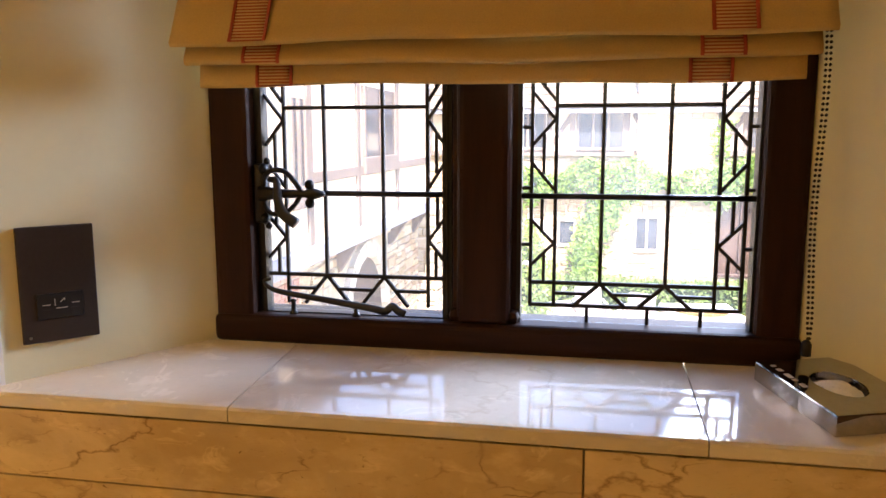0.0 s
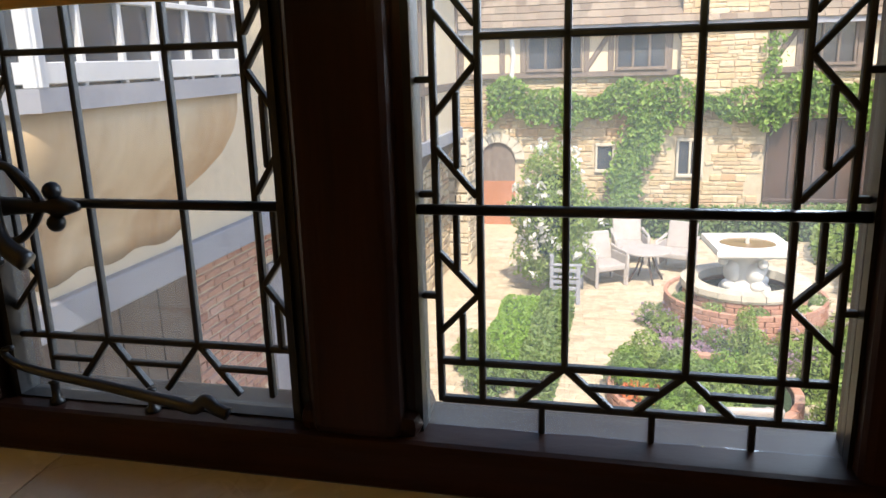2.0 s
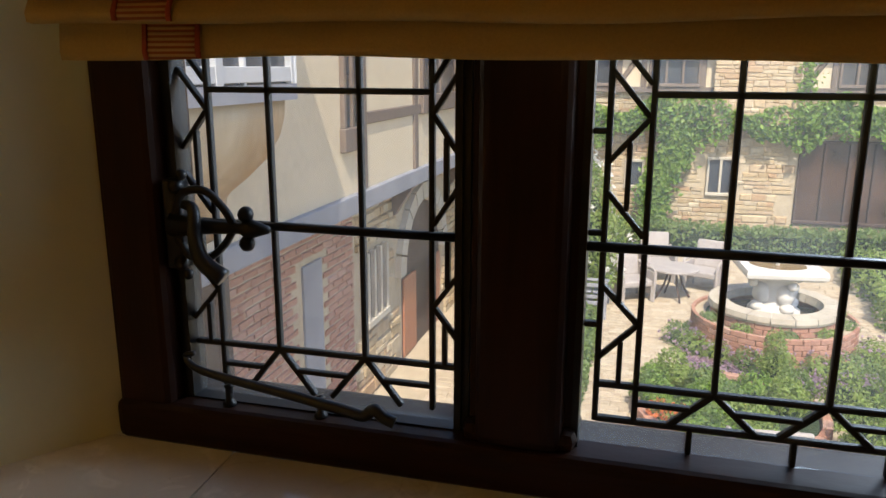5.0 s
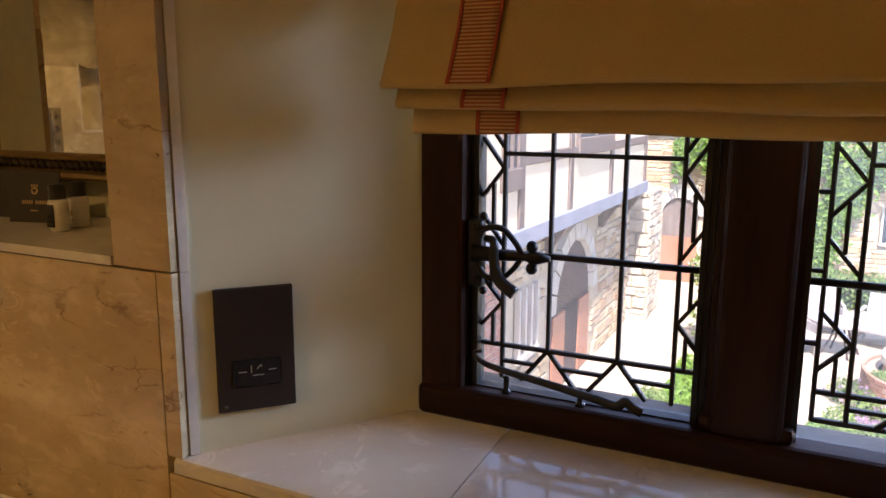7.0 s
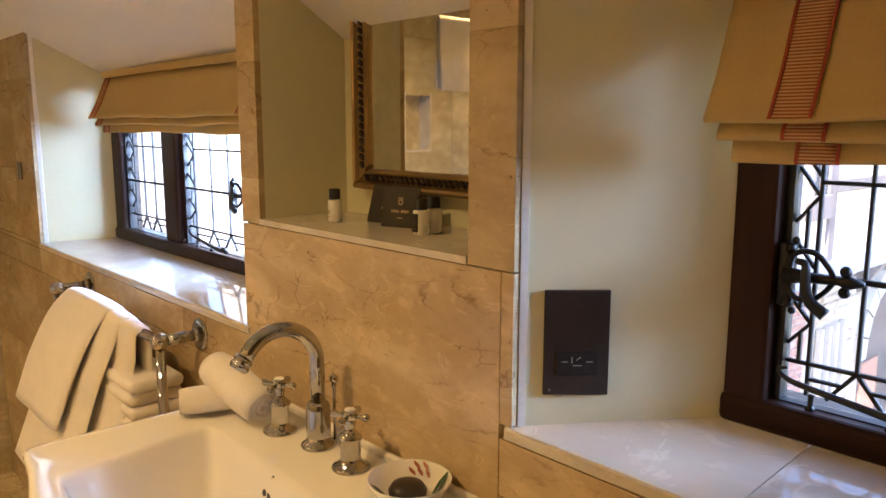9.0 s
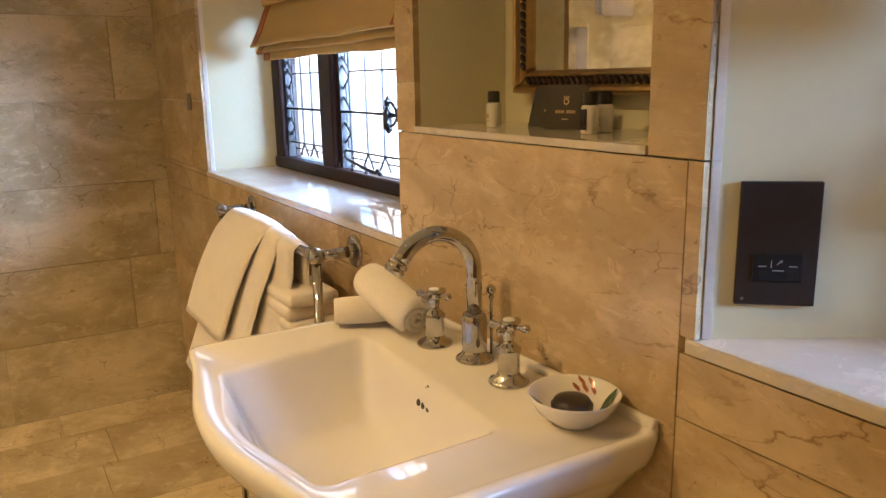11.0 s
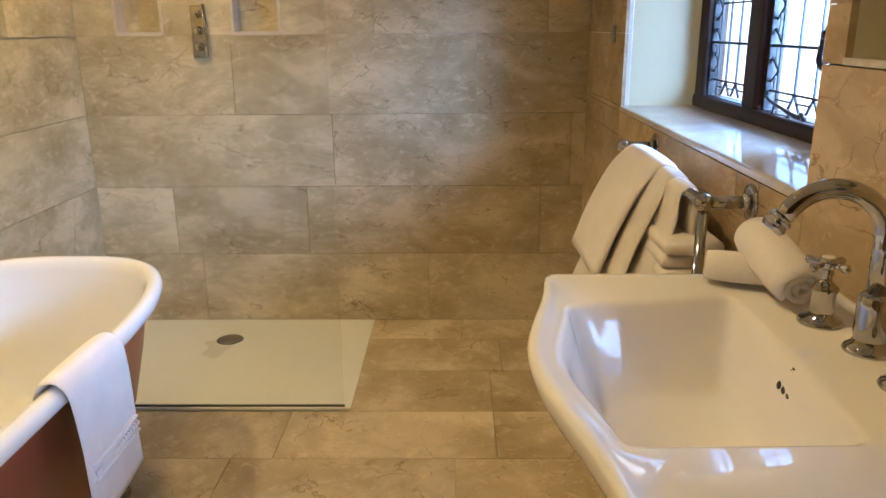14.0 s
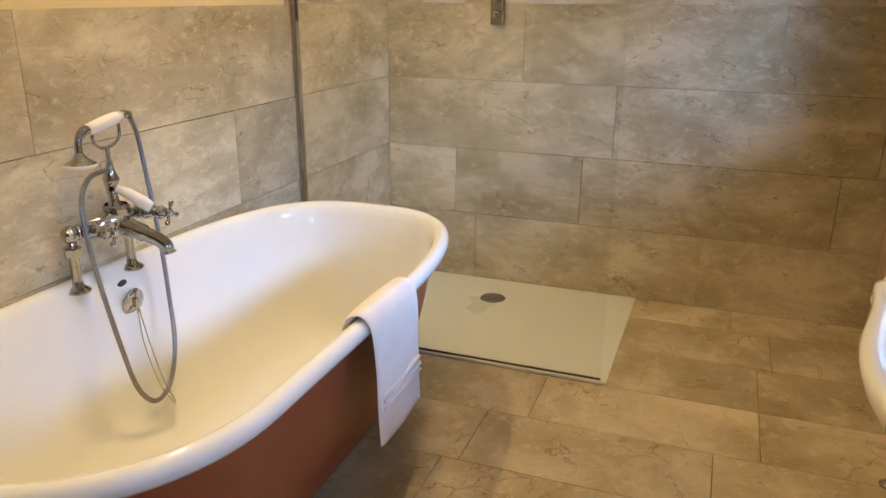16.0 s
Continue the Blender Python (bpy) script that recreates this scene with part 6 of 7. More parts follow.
oriel = wpart("oriel_base", loft(orings), STAINED, "smooth coved plaster base of the oriel with rusty stains", smooth=True)
b = loft([[(x * 1.10, y + (0.03 if y > 0.5 else -0.03), z) for x, y in plan] for z in (OB, OB + 0.07, OB + 0.10)])
wpart("oriel_sill", b, BEAM, "grey painted oriel sill", oriel)
b = loft([[(x, y, z) for x, y in plan] for z in (OB + 0.10, OB + 1.5)])
ow = wpart("oriel_glass", b, DARKPANE, "dim oriel glass")
b = bmesh.new()
for (xa, ya), (xb, yb) in zip(plan, plan[1:]):
    seg = Vector((xb - xa, yb - ya, 0))
    n = 2 if seg.length < 0.8 else 6
    dirn = seg.normalized()
    nrm = Vector((dirn.y, -dirn.x, 0))
    for k in range(n + 1):
        p = Vector((xa, ya, 0)) + seg * k / n
        thick = 0.075 if k % 3 == 0 or n == 2 else 0.028
        o = Matrix.Translation((p.x, p.y, OB + 0.8)) @ Matrix.Rotation(math.atan2(dirn.y, dirn.x), 4, "Z")
        box(-thick / 2, thick / 2, -0.02, 0.045 if thick > 0.05 else 0.03, -0.7, 0.7, 0.004, 1, b, o @ Matrix.Rotation(math.pi, 4, "Z"))
    for z, thick in ((0.16, 0.09), (0.48, 0.028), (0.82, 0.028), (1.16, 0.028), (1.46, 0.09)):
        o = Matrix.Translation(((xa + xb) / 2, (ya + yb) / 2, OB + z)) @ Matrix.Rotation(math.atan2(dirn.y, dirn.x), 4, "Z")
        box(-seg.length / 2, seg.length / 2, -0.02, 0.04, -thick / 2, thick / 2, 0.004, 1, b, o @ Matrix.Rotation(math.pi, 4, "Z"))
wpart("glazing_bars", b, WHITEWOOD, "white painted casements", ow)
b = loft([[(x * 1.15, y, z) for x, y in plan] for z in (OB + 1.5, OB + 1.62)] + [[(0.0, (O0 + O1) / 2 + (y - (O0 + O1) / 2) * 0.6, OB + 2.1) for x, y in plan]])
wpart("oriel_roof", b, SHADEWOOD, "small hipped oriel roof", oriel)
b = loft([[(0.45, u, WZ + 4.05), (-2.2, u, WZ + 6.4), (-4.4, u, WZ + 4.2)] for u in (-0.4, 10.2)])
wpart("roof", b, SHADEWOOD, "steep tiled wing roof")
garden_wall = structure("garden_wall", box(-4.6, -2.53, 14.0, 15.0, GROUND, 0.03), MORTAR, "rough pale stone garden wall beside the wing")
for seed, (u0, u1), spot, turn in ((51, (2.5, 4.6), (0, 13.995, 0), -90), (53, (13.98, 15.02), (-2.525, 0, 0), 0)):
    quoins = bricks_mesh("stones", courses(u0, u1, GROUND, 0.04, 0.14, 0.30, 0.22, 0.5, seed) if turn == 0 else [(-c1, -c0, k0, k1) for c0, c1, k0, k1 in courses(u0, u1, GROUND, 0.04, 0.14, 0.30, 0.22, 0.5, seed)], PALESTONE, garden_wall, "rough pale blocks", 0.06, seed)
    quoins.matrix_local = Matrix.Translation(spot) @ Matrix.Rotation(radians(turn), 4, "Z")
structure("own_house_outside", box(-9, 12, -9, 1.33, GROUND, -0.201), RENDER, "rendered ground floor of the room's own house")


# ---- paving ----
vs, fs = [], []
rng = random.Random(41)
y = 5.2
while y < 16.2:
    h = rng.uniform(0.11, 0.15)
    x = -2.2 - rng.uniform(0, 0.25)
    while x < 6.0:
        w = rng.uniform(0.18, 0.30)
        k = len(vs)
        t = GROUND + 0.004 + rng.uniform(0, 0.010)
        e = 0.008
        vs += [(x, y, GROUND), (x + w, y, GROUND), (x + w, y + h, GROUND), (x, y + h, GROUND), (x + e, y + e, t), (x + w - e, y + e, t), (x + w - e, y + h - e, t), (x + e, y + h - e, t)]
        fs += [(k + 4, k + 5, k + 6, k + 7)] + [(k + i, k + (i + 1) % 4, k + 4 + (i + 1) % 4, k + 4 + i) for i in range(4)]
        x += w
    y += h
me = bpy.data.meshes.new("paving_setts")
me.from_pydata(vs, [], fs)
tagged(link("paving_setts", me, SETT), "pale worn stone setts laid in courses over the courtyard", "paving", kind="stuff")

# ---- fountain ----
FX, FY = 1.89, 11.50
fount = thing("fountain", (FX, FY, GROUND), "white stone fountain in a round pool ringed by planted brick", "fountain")
R = 0.80
for radius, tall in ((R, 0.52), (1.05, 0.40)):
    part("pool_wall", lathe([(radius - 0.18, 0.02), (radius - 0.02, 0.02), (radius - 0.02, tall), (radius - 0.18, tall)], (FX, FY, GROUND), 64), MORTAR, fount, "mortar behind the bricks")
for rad, count, levels in ((R, 23, range(4, 7)), (1.05, 30, range(0, 6))):
    for r in levels:
        b = bmesh.new()
        for k in range(count):
            a = 2 * math.pi * (k + 0.5 * (r % 2)) / count
            box(-0.104, 0.104, -0.05, 0.0, 0.0, 0.068, 0.006, 1, b, Matrix.Translation((FX, FY, GROUND + 0.01 + 0.074 * r)) @ Matrix.Rotation(a, 4, "Z") @ Matrix.Translation((0, -rad + 0.035, 0)))
        part("brick_course", b, BRICKS, fount, "curved course of red bricks")
part("soil", lathe([(R - 0.02, 0.36), (0.90, 0.37), (1.02, 0.36)], (FX, FY, GROUND), 48), CORE, fount, "dark soil in the ring")
b = bmesh.new()
n = 18
for k in range(n):
    a0, a1 = 2 * math.pi * k / n + 0.006, 2 * math.pi * (k + 1) / n - 0.006
    loft([[(FX + r * math.cos(a), FY + r * math.sin(a), GROUND + z) for r, z in ((R - 0.20, 0.53), (R + 0.04, 0.53), (R + 0.06, 0.57), (R + 0.05, 0.64), (R - 0.18, 0.645))] for a in (a0, (a0 + a1) / 2, a1)], bm=b)
part("coping", b, COPING, fount, "weathered limestone coping")
part("water", lathe([(0, 0.46), (R - 0.18, 0.46)], (FX, FY, GROUND), 48), WATER, fount, "dark still water")
UP = GROUND + 0.07
b = lathe([(0.34, 0.38), (0.34, 0.46), (0.26, 0.50), (0.20, 0.60), (0.24, 0.72), (0.20, 0.82), (0.30, 0.93), (0.44, 0.97)], (FX, FY, UP), 28)
for k in range(4):
    a = math.pi / 2 * k + 0.5
    ball((FX + 0.20 * math.cos(a), FY + 0.20 * math.sin(a), UP + 0.70), 0.13, b, 12, 1.2)
    ball((FX + 0.27 * math.cos(a), FY + 0.27 * math.sin(a), UP + 0.52), 0.10, b, 12, 0.8)
    ball((FX + 0.36 * math.cos(a), FY + 0.36 * math.sin(a), UP + 0.86), 0.07, b, 10, 0.9)
part("carved_stem", b, MARBLEW, fount, "white carved stone stem", smooth=True)
sq = [(-0.5, -0.5), (0.5, -0.5), (0.5, 0.5), (-0.5, 0.5)]
sqp = polar(sq, (0, 0), 48)
circ = [(0.40 * math.cos(2 * math.pi * k / 48), 0.40 * math.sin(2 * math.pi * k / 48)) for k in range(48)]
T = Matrix.Translation((FX, FY, UP)) @ Matrix.Rotation(0.12, 4, "Z")
rings = [[T @ Vector((x * f, y * f, z)) for x, y in src] for src, f, z in ((sqp, 0.86, 0.96), (sqp, 1.0, 1.0), (sqp, 1.02, 1.05), (sqp, 1.0, 1.10), (circ, 1.02, 1.105), (circ, 0.97, 1.08), (circ, 0.6, 1.03))]
part("top_bowl", loft(rings), MARBLEW, fount, "white square-rimmed bowl")
part("bowl_water", lathe([(0, 1.072), (0.385, 1.072)], (FX, FY, UP), 32), surf("brown_bowl_water", (0.22, 0.13, 0.06), (0.30, 0.19, 0.09), 4, 0.1), fount, "brown water")
part("jet", tube([(FX, FY, UP + 1.05), (FX, FY, UP + 1.14), (FX, FY, UP + 1.2)], [0.03, 0.022, 0.012], 8), COPING, fount)
rng = np.random.default_rng(5)
for k in range(9):
    a = -2.9 + 0.33 * k
    shrub("lavender", "low lavender clump at the foot of the brick pool", "lavender", (FX + 1.26 * math.cos(a), FY + 1.26 * math.sin(a), GROUND + 0.14), (0.22, 0.22, 0.18), 420, 0.03, LEAVES if k % 3 else BOXLEAF, 60 + k, "lavender clumps", (LAVENDER, 26, 0.022))

for k in range(7):
    a = -2.75 + 0.62 * k
    shrub("ring_plant", "low trailing plant in the brick ring round the pool", "plant", (FX + 0.92 * math.cos(a), FY + 0.92 * math.sin(a), GROUND + 0.42), (0.16, 0.12, 0.10), 260, 0.03, (BOXLEAF, LEAVES)[k % 2], 160 + k, "plants in the brick ring")
shrub("topiary", "small pointed clipped evergreen before the pool", "shrub", (1.66, 9.62, GROUND + 0.34), (0.17, 0.17, 0.46), 1500, 0.028, LEAVES, 175)

# ---- garden furniture ----
bench = thing("garden_bench", (-0.60, 12.35, GROUND + 0.012), "weathered grey slatted wooden garden bench beside the rose bush", "bench")
for y in (-0.42, 0.42):
    for x, h in ((-0.20, 0.78), (0.20, 0.62)):
        part("leg", box(x - 0.03, x + 0.03, y - 0.03, y + 0.03, 0, h, 0.004), BEAM, bench, local=True)
    part("armrest", box(-0.24, 0.25, y - 0.035, y + 0.035, 0.60, 0.63, 0.006), BEAM, bench, local=True)
    for z in (0.12, 0.22, 0.32, 0.50):
        part("side_rail", box(-0.17, 0.17, y - 0.015, y + 0.015, z, z + 0.055, 0.004), BEAM, bench, local=True)
for x in (-0.16, -0.05, 0.06, 0.17):
    part("seat_slat", box(x - 0.045, x + 0.045, -0.46, 0.46, 0.41, 0.435, 0.004), BEAM, bench, local=True)
for z in (0.52, 0.61, 0.70):
    part("back_slat", box(-0.225, -0.20, -0.46, 0.46, z, z + 0.06, 0.004), BEAM, bench, local=True)


def wicker_chair(place, turn):
    t = thing("garden_chair", place, "pale grey wicker armchair on the courtyard paving", "chair", "wicker garden chairs", turn=turn)
    part("seat", box(-0.30, 0.30, -0.30, 0.28, 0.30, 0.42, 0.03, 2), WICKER, t, local=True)
    b = box(-0.30, 0.30, -0.04, 0.03, 0.0, 0.56, 0.03, 2)
    b.transform(Matrix.Translation((0, 0.28, 0.40)) @ Matrix.Rotation(radians(-16), 4, "X"))
    part("backrest", b, WICKER, t, local=True)
    for s in (-1, 1):
        b = tube(smooth_path([(s * 0.33, 0.34, 0.66), (s * 0.35, 0.05, 0.62), (s * 0.35, -0.25, 0.61), (s * 0.33, -0.31, 0.45), (s * 0.32, -0.30, 0.0)], 6), 0.032, 8)
        part("arm", b, WICKER, t, local=True)
        part("side_panel", box(s * 0.32 - 0.015, s * 0.32 + 0.015, -0.27, 0.30, 0.12, 0.58, 0.01), WICKER, t, local=True)
        part("leg", rod((s * 0.30, 0.30, 0.0), (s * 0.30, 0.30, 0.32), 0.022, 8), WICKER, t, local=True)
        part("leg", rod((s * 0.29, -0.28, 0.0), (s * 0.29, -0.28, 0.32), 0.022, 8), WICKER, t, local=True)
    return t


c0 = wicker_chair((-0.05, 13.15, GROUND + 0.012), 30)
for piece in c0.children:
    piece.data.transform(Matrix.Scale(0.85, 4))
for x, y, a in ((1.15, 14.05, -20), (0.35, 14.5, 10), (1.30, 7.35, 186), (-0.65, 13.6, 70)):
    copy_thing(c0, pose(x, y, GROUND + 0.012, 0, 0, a))
tbl = thing("garden_table", (0.62, 13.35, GROUND + 0.012), "low round grey garden table among wicker chairs", "table")
part("tabletop", lathe([(0, 0.50), (0.38, 0.50), (0.40, 0.51), (0.40, 0.53), (0.38, 0.54), (0, 0.54)], (0.62, 13.35, GROUND + 0.012), 32), WICKER, tbl)
for k in range(4):
    a = math.pi / 2 * k + 0.4
    part("leg", tube([(0.62 + 0.08 * math.cos(a), 13.35 + 0.08 * math.sin(a), GROUND + 0.51), (0.62 + 0.16 * math.cos(a), 13.35 + 0.16 * math.sin(a), GROUND + 0.25), (0.62 + 0.30 * math.cos(a), 13.35 + 0.30 * math.sin(a), GROUND + 0.012)], 0.018, 7), SHADEWOOD, tbl)

# ---- planting ----
shrub("rose_bush", "tall white flowering rose bush in the courtyard", "rose bush", (-0.85, 12.5, GROUND + 1.15), (0.62, 0.55, 1.15), 4200, 0.055, LEAVES, 71, "", (PETAL, 90, 0.05))


def hedge(label, x0, x1, y0, y1, h, n, material, seed, size=0.045, turn=0.0):
    t = thing("hedge", ((x0 + x1) / 2, (y0 + y1) / 2, GROUND), label, "hedge", "low clipped hedges", turn=turn)
    hx, hy = (x1 - x0) / 2, (y1 - y0) / 2
    part("core", box(-hx * 0.82, hx * 0.82, -hy + 0.1, hy - 0.1, 0, h * 0.82, 0.05, 2), CORE, t, "dark core, inner shade put into its colour", local=True)
    rng = np.random.default_rng(seed)
    p = rng.uniform(-1, 1, (n, 3))
    face = rng.integers(0, 5, n)
    p[face == 0, 2] = rng.uniform(0.8, 1.05, (face == 0).sum())
    p[face == 1, 2] = rng.uniform(0.8, 1.05, (face == 1).sum())
    p[face == 2, 0] = rng.uniform(0.8, 1.06, (face == 2).sum())
    p[face == 3, 0] = -rng.uniform(0.8, 1.06, (face == 3).sum())
    p[face == 4, 1] = -rng.uniform(0.9, 1.03, (face == 4).sum())
    lump = 1 + 0.06 * np.sin(p[:, 1] * 9 + seed) + 0.05 * np.sin(p[:, 0] * 7)
    q = np.stack([p[:, 0] * hx * lump, p[:, 1] * hy, h * 0.5 * (1 + p[:, 2]) * lump], axis=1)
    leafage("leaves", q, size, material, t, seed=seed)
    return t


hedge("clipped green hedge beneath the stone house windows", -0.9, 7.5, 16.35, 17.0, 0.62, 9000, BOXLEAF, 81, 0.05)
hedge("low silvery green hedge beside the paved path", -0.88, -0.45, 8.55, 11.5, 0.36, 5200, BOXLEAF, 82, 0.035, 0)
hedge("bright strip of grass beside the path hedge", -1.50, -0.90, 8.9, 12.0, 0.10, 7000, GRASS, 83, 0.035, 0)
hedge("low green planting border beyond the pool", 3.6, 6.0, 10.0, 16.0, 0.5, 6000, LEAVES, 84, 0.05)
shrub("shrub", "rounded green shrub at the end of the grass strip", "shrub", (-1.45, 9.15, GROUND + 0.24), (0.26, 0.26, 0.27), 1500, 0.035, LEAVES, 91, "round shrubs")
shrub("shrub", "small rounded shrub at the end of the grass strip", "shrub", (-1.22, 8.62, GROUND + 0.22), (0.27, 0.27, 0.25), 1200, 0.035, BOXLEAF, 92, "round shrubs")
hedge("low haze of pink lavender before the brick pool", 0.7, 3.0, 9.75, 10.4, 0.12, 5000, LAVENDER, 86, 0.03)
PX, PY = 1.12, 8.75
planter = thing("brick_planter", (PX, PY, GROUND), "low curved red brick planter full of green plants", "planter")
part("soil", lathe([(0, 0.17), (0.88, 0.17), (0.88, 0.0)], (PX, PY, GROUND), 40), CORE, planter, "dark soil")
for r in range(3):
    b = bmesh.new()
    n = 27
    for k in range(n):
        a = 2 * math.pi * (k + 0.5 * (r % 2)) / n
        box(-0.106, 0.106, -0.10, 0.0, 0.0, 0.064, 0.006, 1, b, Matrix.Translation((PX, PY, GROUND + 0.075 * r)) @ Matrix.Rotation(a, 4, "Z") @ Matrix.Translation((0, -0.90, 0)))
    part("brick_course", b, BRICKS, planter, "curved course of red bricks")
rng = random.Random(6)
for k in range(26):
    a, r = rng.uniform(0, 6.28), 0.95 * math.sqrt(rng.random())
    h = rng.uniform(0.10, 0.24)
    t = shrub("border_plant", "leafy green border plant in the brick planter", "plant", (PX + r * math.cos(a), PY + r * math.sin(a), GROUND + 0.17 + h * 0.6), (0.22, 0.22, h), 620, 0.034, (LEAVES, IVY, BOXLEAF)[k % 3], 100 + k, "plants in the brick planter")
shrub("orange_flowers", "small clump of orange flowers at the planter edge", "flowers", (PX - 0.62, PY - 0.42, GROUND + 0.26), (0.20, 0.16, 0.12), 260, 0.03, LEAVES, 131, "", (ORANGE, 40, 0.03))
for k in range(7):
    shrub("border_plant", "feathery green border plant beside the planter", "plant", (2.25 + 0.28 * (k % 4), 8.1 + 0.5 * (k // 4) + 0.1 * k, GROUND + 0.35), (0.24, 0.24, 0.40), 620, 0.034, (LEAVES, BOXLEAF)[k % 2], 140 + k, "border plants")

# ---- marble tiles and linings, piece by piece ----
SHAPES = {}


def slab_mesh(sx_, sy_, sz_, material, key):
    k = (round(sx_, 3), round(sy_, 3), round(sz_, 3), key)
    if k not in SHAPES:
        b = box(-sx_ / 2, sx_ / 2, -sy_ / 2, sy_ / 2, -sz_ / 2, sz_ / 2)
        me = bpy.data.meshes.new("tile")
        b.to_mesh(me)
        b.free()
        me.materials.append(material)
        SHAPES[k] = me
    return SHAPES[k]


def tile(parent, x0, x1, y0, y1, z0, z1, material, key):
    ob = new("tile", slab_mesh(x1 - x0, y1 - y0, z1 - z0, material, key))
    ob.parent = parent
    ob.location = ((x0 + x1) / 2, (y0 + y1) / 2, (z0 + z1) / 2)
    return ob


G = 0.0011
ROWS_Z = [0.0, 0.337, 0.662, 0.993, 1.340, 1.68, 2.02, 2.36]
rnd = random.Random(4)
# shower end wall
cuts = {0: [-0.753, 0.326], 1: [-0.86, -0.237, 0.848], 2: [-0.103, 0.979], 3: [-0.537, 0.55], 4: [0.10, 0.86], 5: [-0.50, 0.40], 6: [-0.2, 0.7]}
holes = [(-1.035, -0.832), (-0.518, -0.312)]
for r, (z0, z1) in enumerate(zip(ROWS_Z, ROWS_Z[1:])):
    if r == 4:
        ys = [BACK, -1.035, -0.832, -0.518, -0.312] + cuts[4] + [FACE + 0.012]
    else:
        ys = [BACK] + cuts[r] + [FACE + 0.012]
    for y0, y1 in zip(ys, ys[1:]):
        if r == 4 and (y0, y1) in holes:
            continue
        tile(wall_west, END - 0.012, END, y0 + G, y1 - G, z0 + G, z1 - G, TILE, "e")
for y0, y1 in holes:
    tile(wall_west, END - 0.100, END - 0.001, y0, y1, 1.3405, 1.3525, SILL, "n")
    tile(wall_west, END - 0.100, END - 0.094, y0, y1, 1.3525, 1.70, TILE, "n")
    for ya, yb in ((y0 - 0.006, y0 + 0.006), (y1 - 0.006, y1 + 0.006)):
        tile(wall_west, END - 0.094, END + 0.003, ya, yb, 1.3405, 1.70, SILL, "n")
    tile(wall_west, END - 0.02, END + 0.003, y0 + 0.0062, y1 - 0.0062, 1.338, 1.3545, SILL, "n")
# wall behind the bath
cuts = {0: [-2.5, -1.9, -1.0, -0.3, 0.5], 1: [-2.53, -1.75, -0.9, -0.1, 0.7], 2: [-2.53, -2.145, -1.12, -0.2, 0.6], 3: [-2.53, -1.322, -0.4, 0.4], 4: [-2.9], 5: [-3.1], 6: [-2.8]}
for r, (z0, z1) in enumerate(zip(ROWS_Z, ROWS_Z[1:])):
    xs = [END] + cuts[r] + ([EAST] if r < 4 else [-2.53])
    for x0, x1 in zip(xs, xs[1:]):
        tile(wall_south, x0 + G, x1 - G, BACK - 0.012, BACK, z0 + G, z1 - (0.005 if r == 3 else G), TILE, "s")
# window wall: below the sills
NZ = [0.0, 0.337, 0.662, 0.990, 1.0735]
cuts = [[-2.75, -1.6, -0.9, -0.1, 0.55], [-3.1, -2.2, -1.25, -0.527, 0.2], [-2.72, -1.9, -1.235, -0.527, 0.1, 0.75], [-2.72, -1.55, -1.235, -0.527, 0.19]]
for r, (z0, z1) in enumerate(zip(NZ, NZ[1:])):
    xs = [END] + cuts[r] + [EAST]
    for x0, x1 in zip(xs, xs[1:]):
        if r == 3 and x0 == -1.235:
            continue
        if r == 2 and x0 == -1.235:
            tile(wall_north, x0 + G, x1 - G, FACE, FACE + 0.012, z0 + G, 1.304, PIER, "p")
            continue
        tile(wall_north, x0 + G, x1 - G, FACE, FACE + 0.012, z0 + G, z1 - G, PIER, "p")
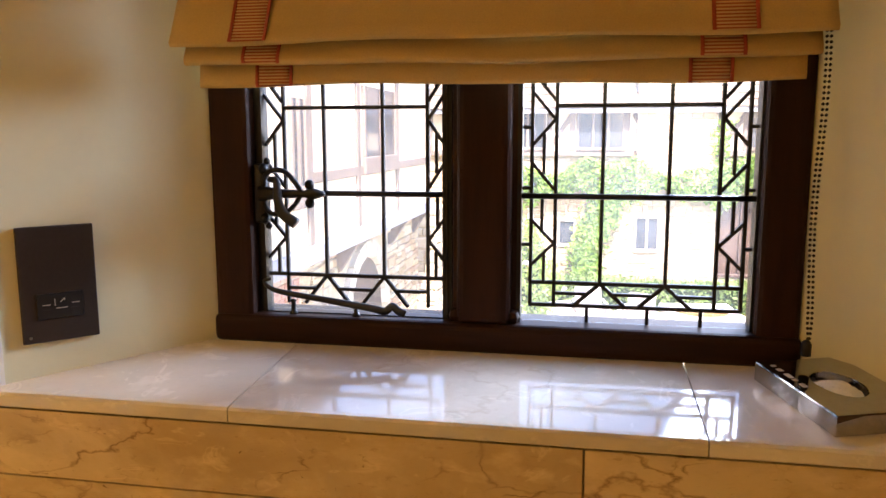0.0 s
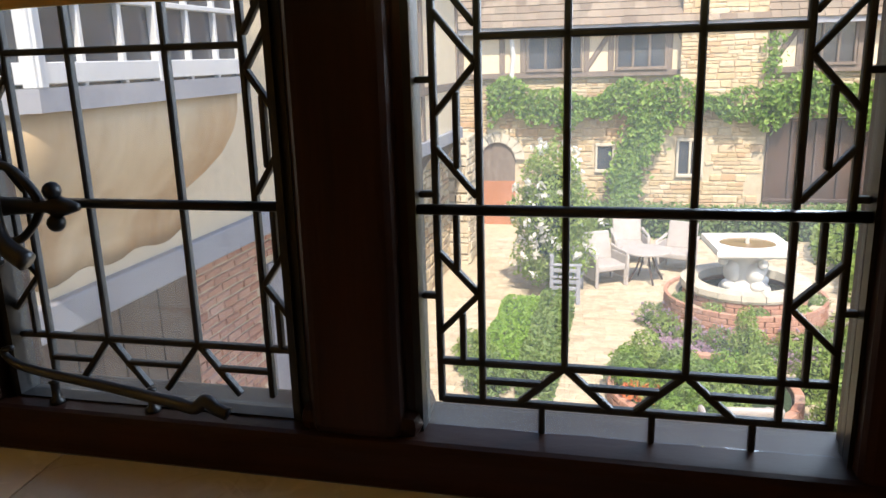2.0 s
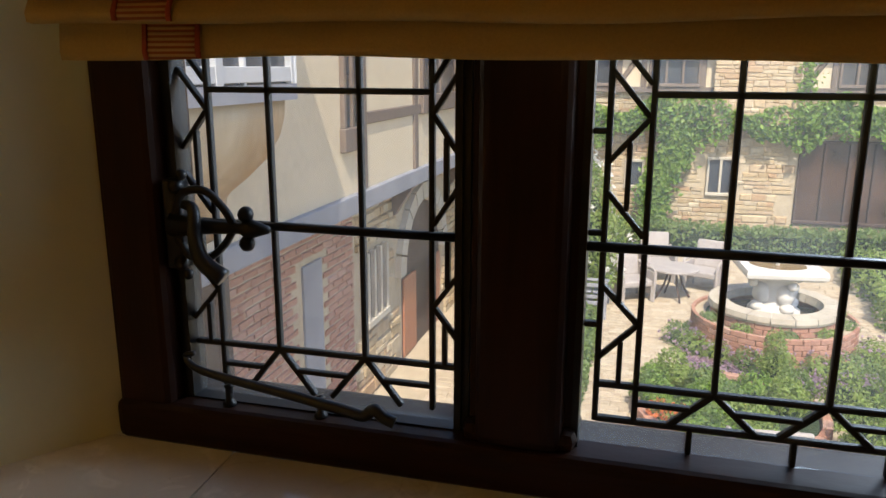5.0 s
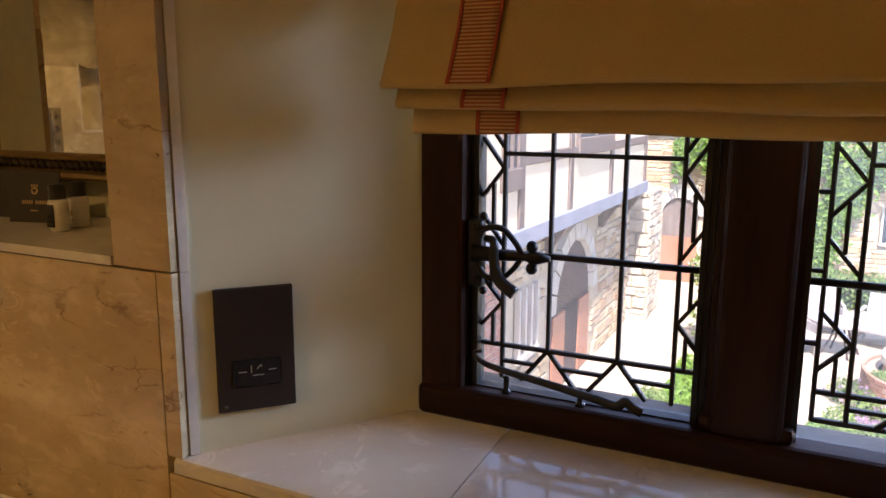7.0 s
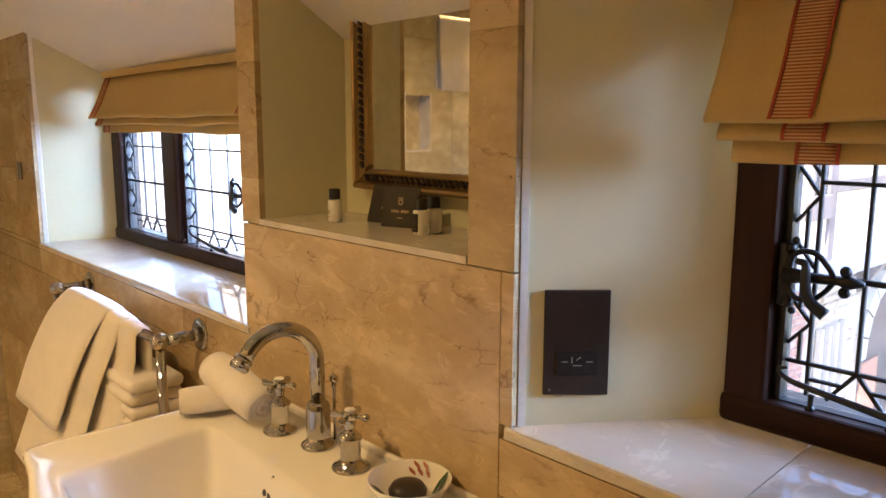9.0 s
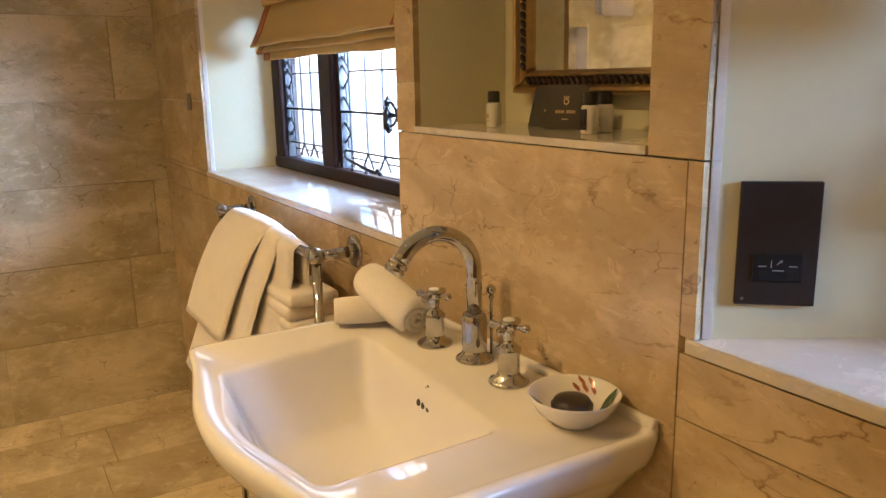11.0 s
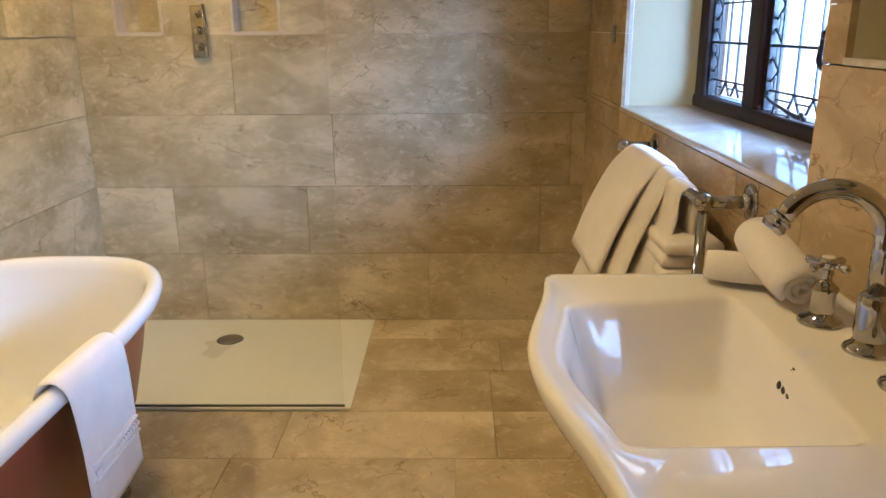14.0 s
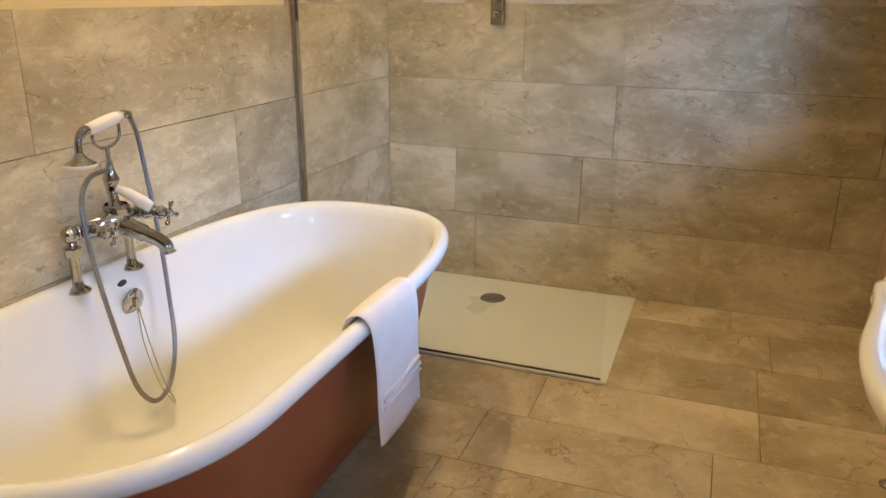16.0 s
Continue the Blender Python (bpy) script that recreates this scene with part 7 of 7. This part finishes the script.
# pier borders round the niche, and the tiled strip beside the shower
for x0, x1, zs in ((-1.235, -1.165, [1.3065, 1.395, 1.614, 1.80]), (-0.590, -0.5045, [1.3065, 1.617, 1.80])):
    for z0, z1 in zip(zs, zs[1:]):
        tile(wall_pier, x0, x1, FACE, FACE + 0.014, z0 + 0.0003, z1 - 0.0003, PIER, "b")
tile(wall_pier, -0.5262, -0.5045, FACE, FACE + 0.014, 1.0945, 1.3045, PIER, "b")
for parent, side, wide in ((wall_pier, W1L, 0.010), (bpy.data.objects["wall_north_west"], W2L, 0.014)):
    run = Vector((side[1] - side[0], BACKY - FACE - 0.012, 0)).normalized()
    turn = math.atan2(run.y, run.x)
    for z0, z1 in ((1.0945, 1.3045), (1.3055, 1.617), (1.618, 1.80)):
        ob = new("edge_strip", slab_mesh(wide, 0.005, z1 - z0, WHITE_EDGE, "edge"))
        ob.parent = parent
        ob.matrix_local = Matrix.Translation((side[0] + run.x * wide / 2, FACE + 0.012 + run.y * wide / 2, (z0 + z1) / 2)) @ Matrix.Rotation(turn, 4, "Z")
tile(wall_pier, -1.164, -0.591, FACE - 0.003, 1.243, 1.3065, 1.3172, SILL, "shelf")
tile(wall_pier, -1.164, -0.591, FACE, FACE + 0.012, 1.84, 1.99, PIER, "b")
for z0, z1 in ((1.0915, 1.340), (1.340, 1.655), (1.655, 1.93)):
    for x0, x1 in ((END, -2.93), (-2.93, W2L[0])):
        tile(wall_north, x0 + G, x1 - G, FACE, FACE + 0.012, z0 + G, z1 - G, PIER, "w")
tile(wall_north, END + G, W2L[0] - G, FACE, FACE + 0.012, 1.0755, 1.0905, PIER, "w")
# floor boards of marble
xs = [END, -3.195, -2.855, -2.507, -2.187, -1.869, -1.55, -1.23, -0.91, -0.59, -0.27, 0.05, 0.37, 0.69, 1.01, EAST]
starts = [0.49, -0.1, 0.59, -0.155, 0.45, -0.35, 0.25, -0.05, 0.55, -0.3, 0.1, 0.4, -0.2, 0.3, 0.0]
for (x0, x1), s in zip(zip(xs, xs[1:]), starts):
    ys = sorted(y for y in [s + 0.745 * k for k in range(-4, 4)] if BACK + 0.05 < y < FACE - 0.04)
    ys = [BACK] + ys + [FACE]
    for y0, y1 in zip(ys, ys[1:]):
        if x1 < -2.50:
            if y1 < 0.055:
                continue
            y0 = max(y0, 0.0545)
        tile(bpy.data.objects["floor"], x0 + G, x1 - G, y0 + G, y1 - G, -0.010, 0.0, FLOOR, "f")
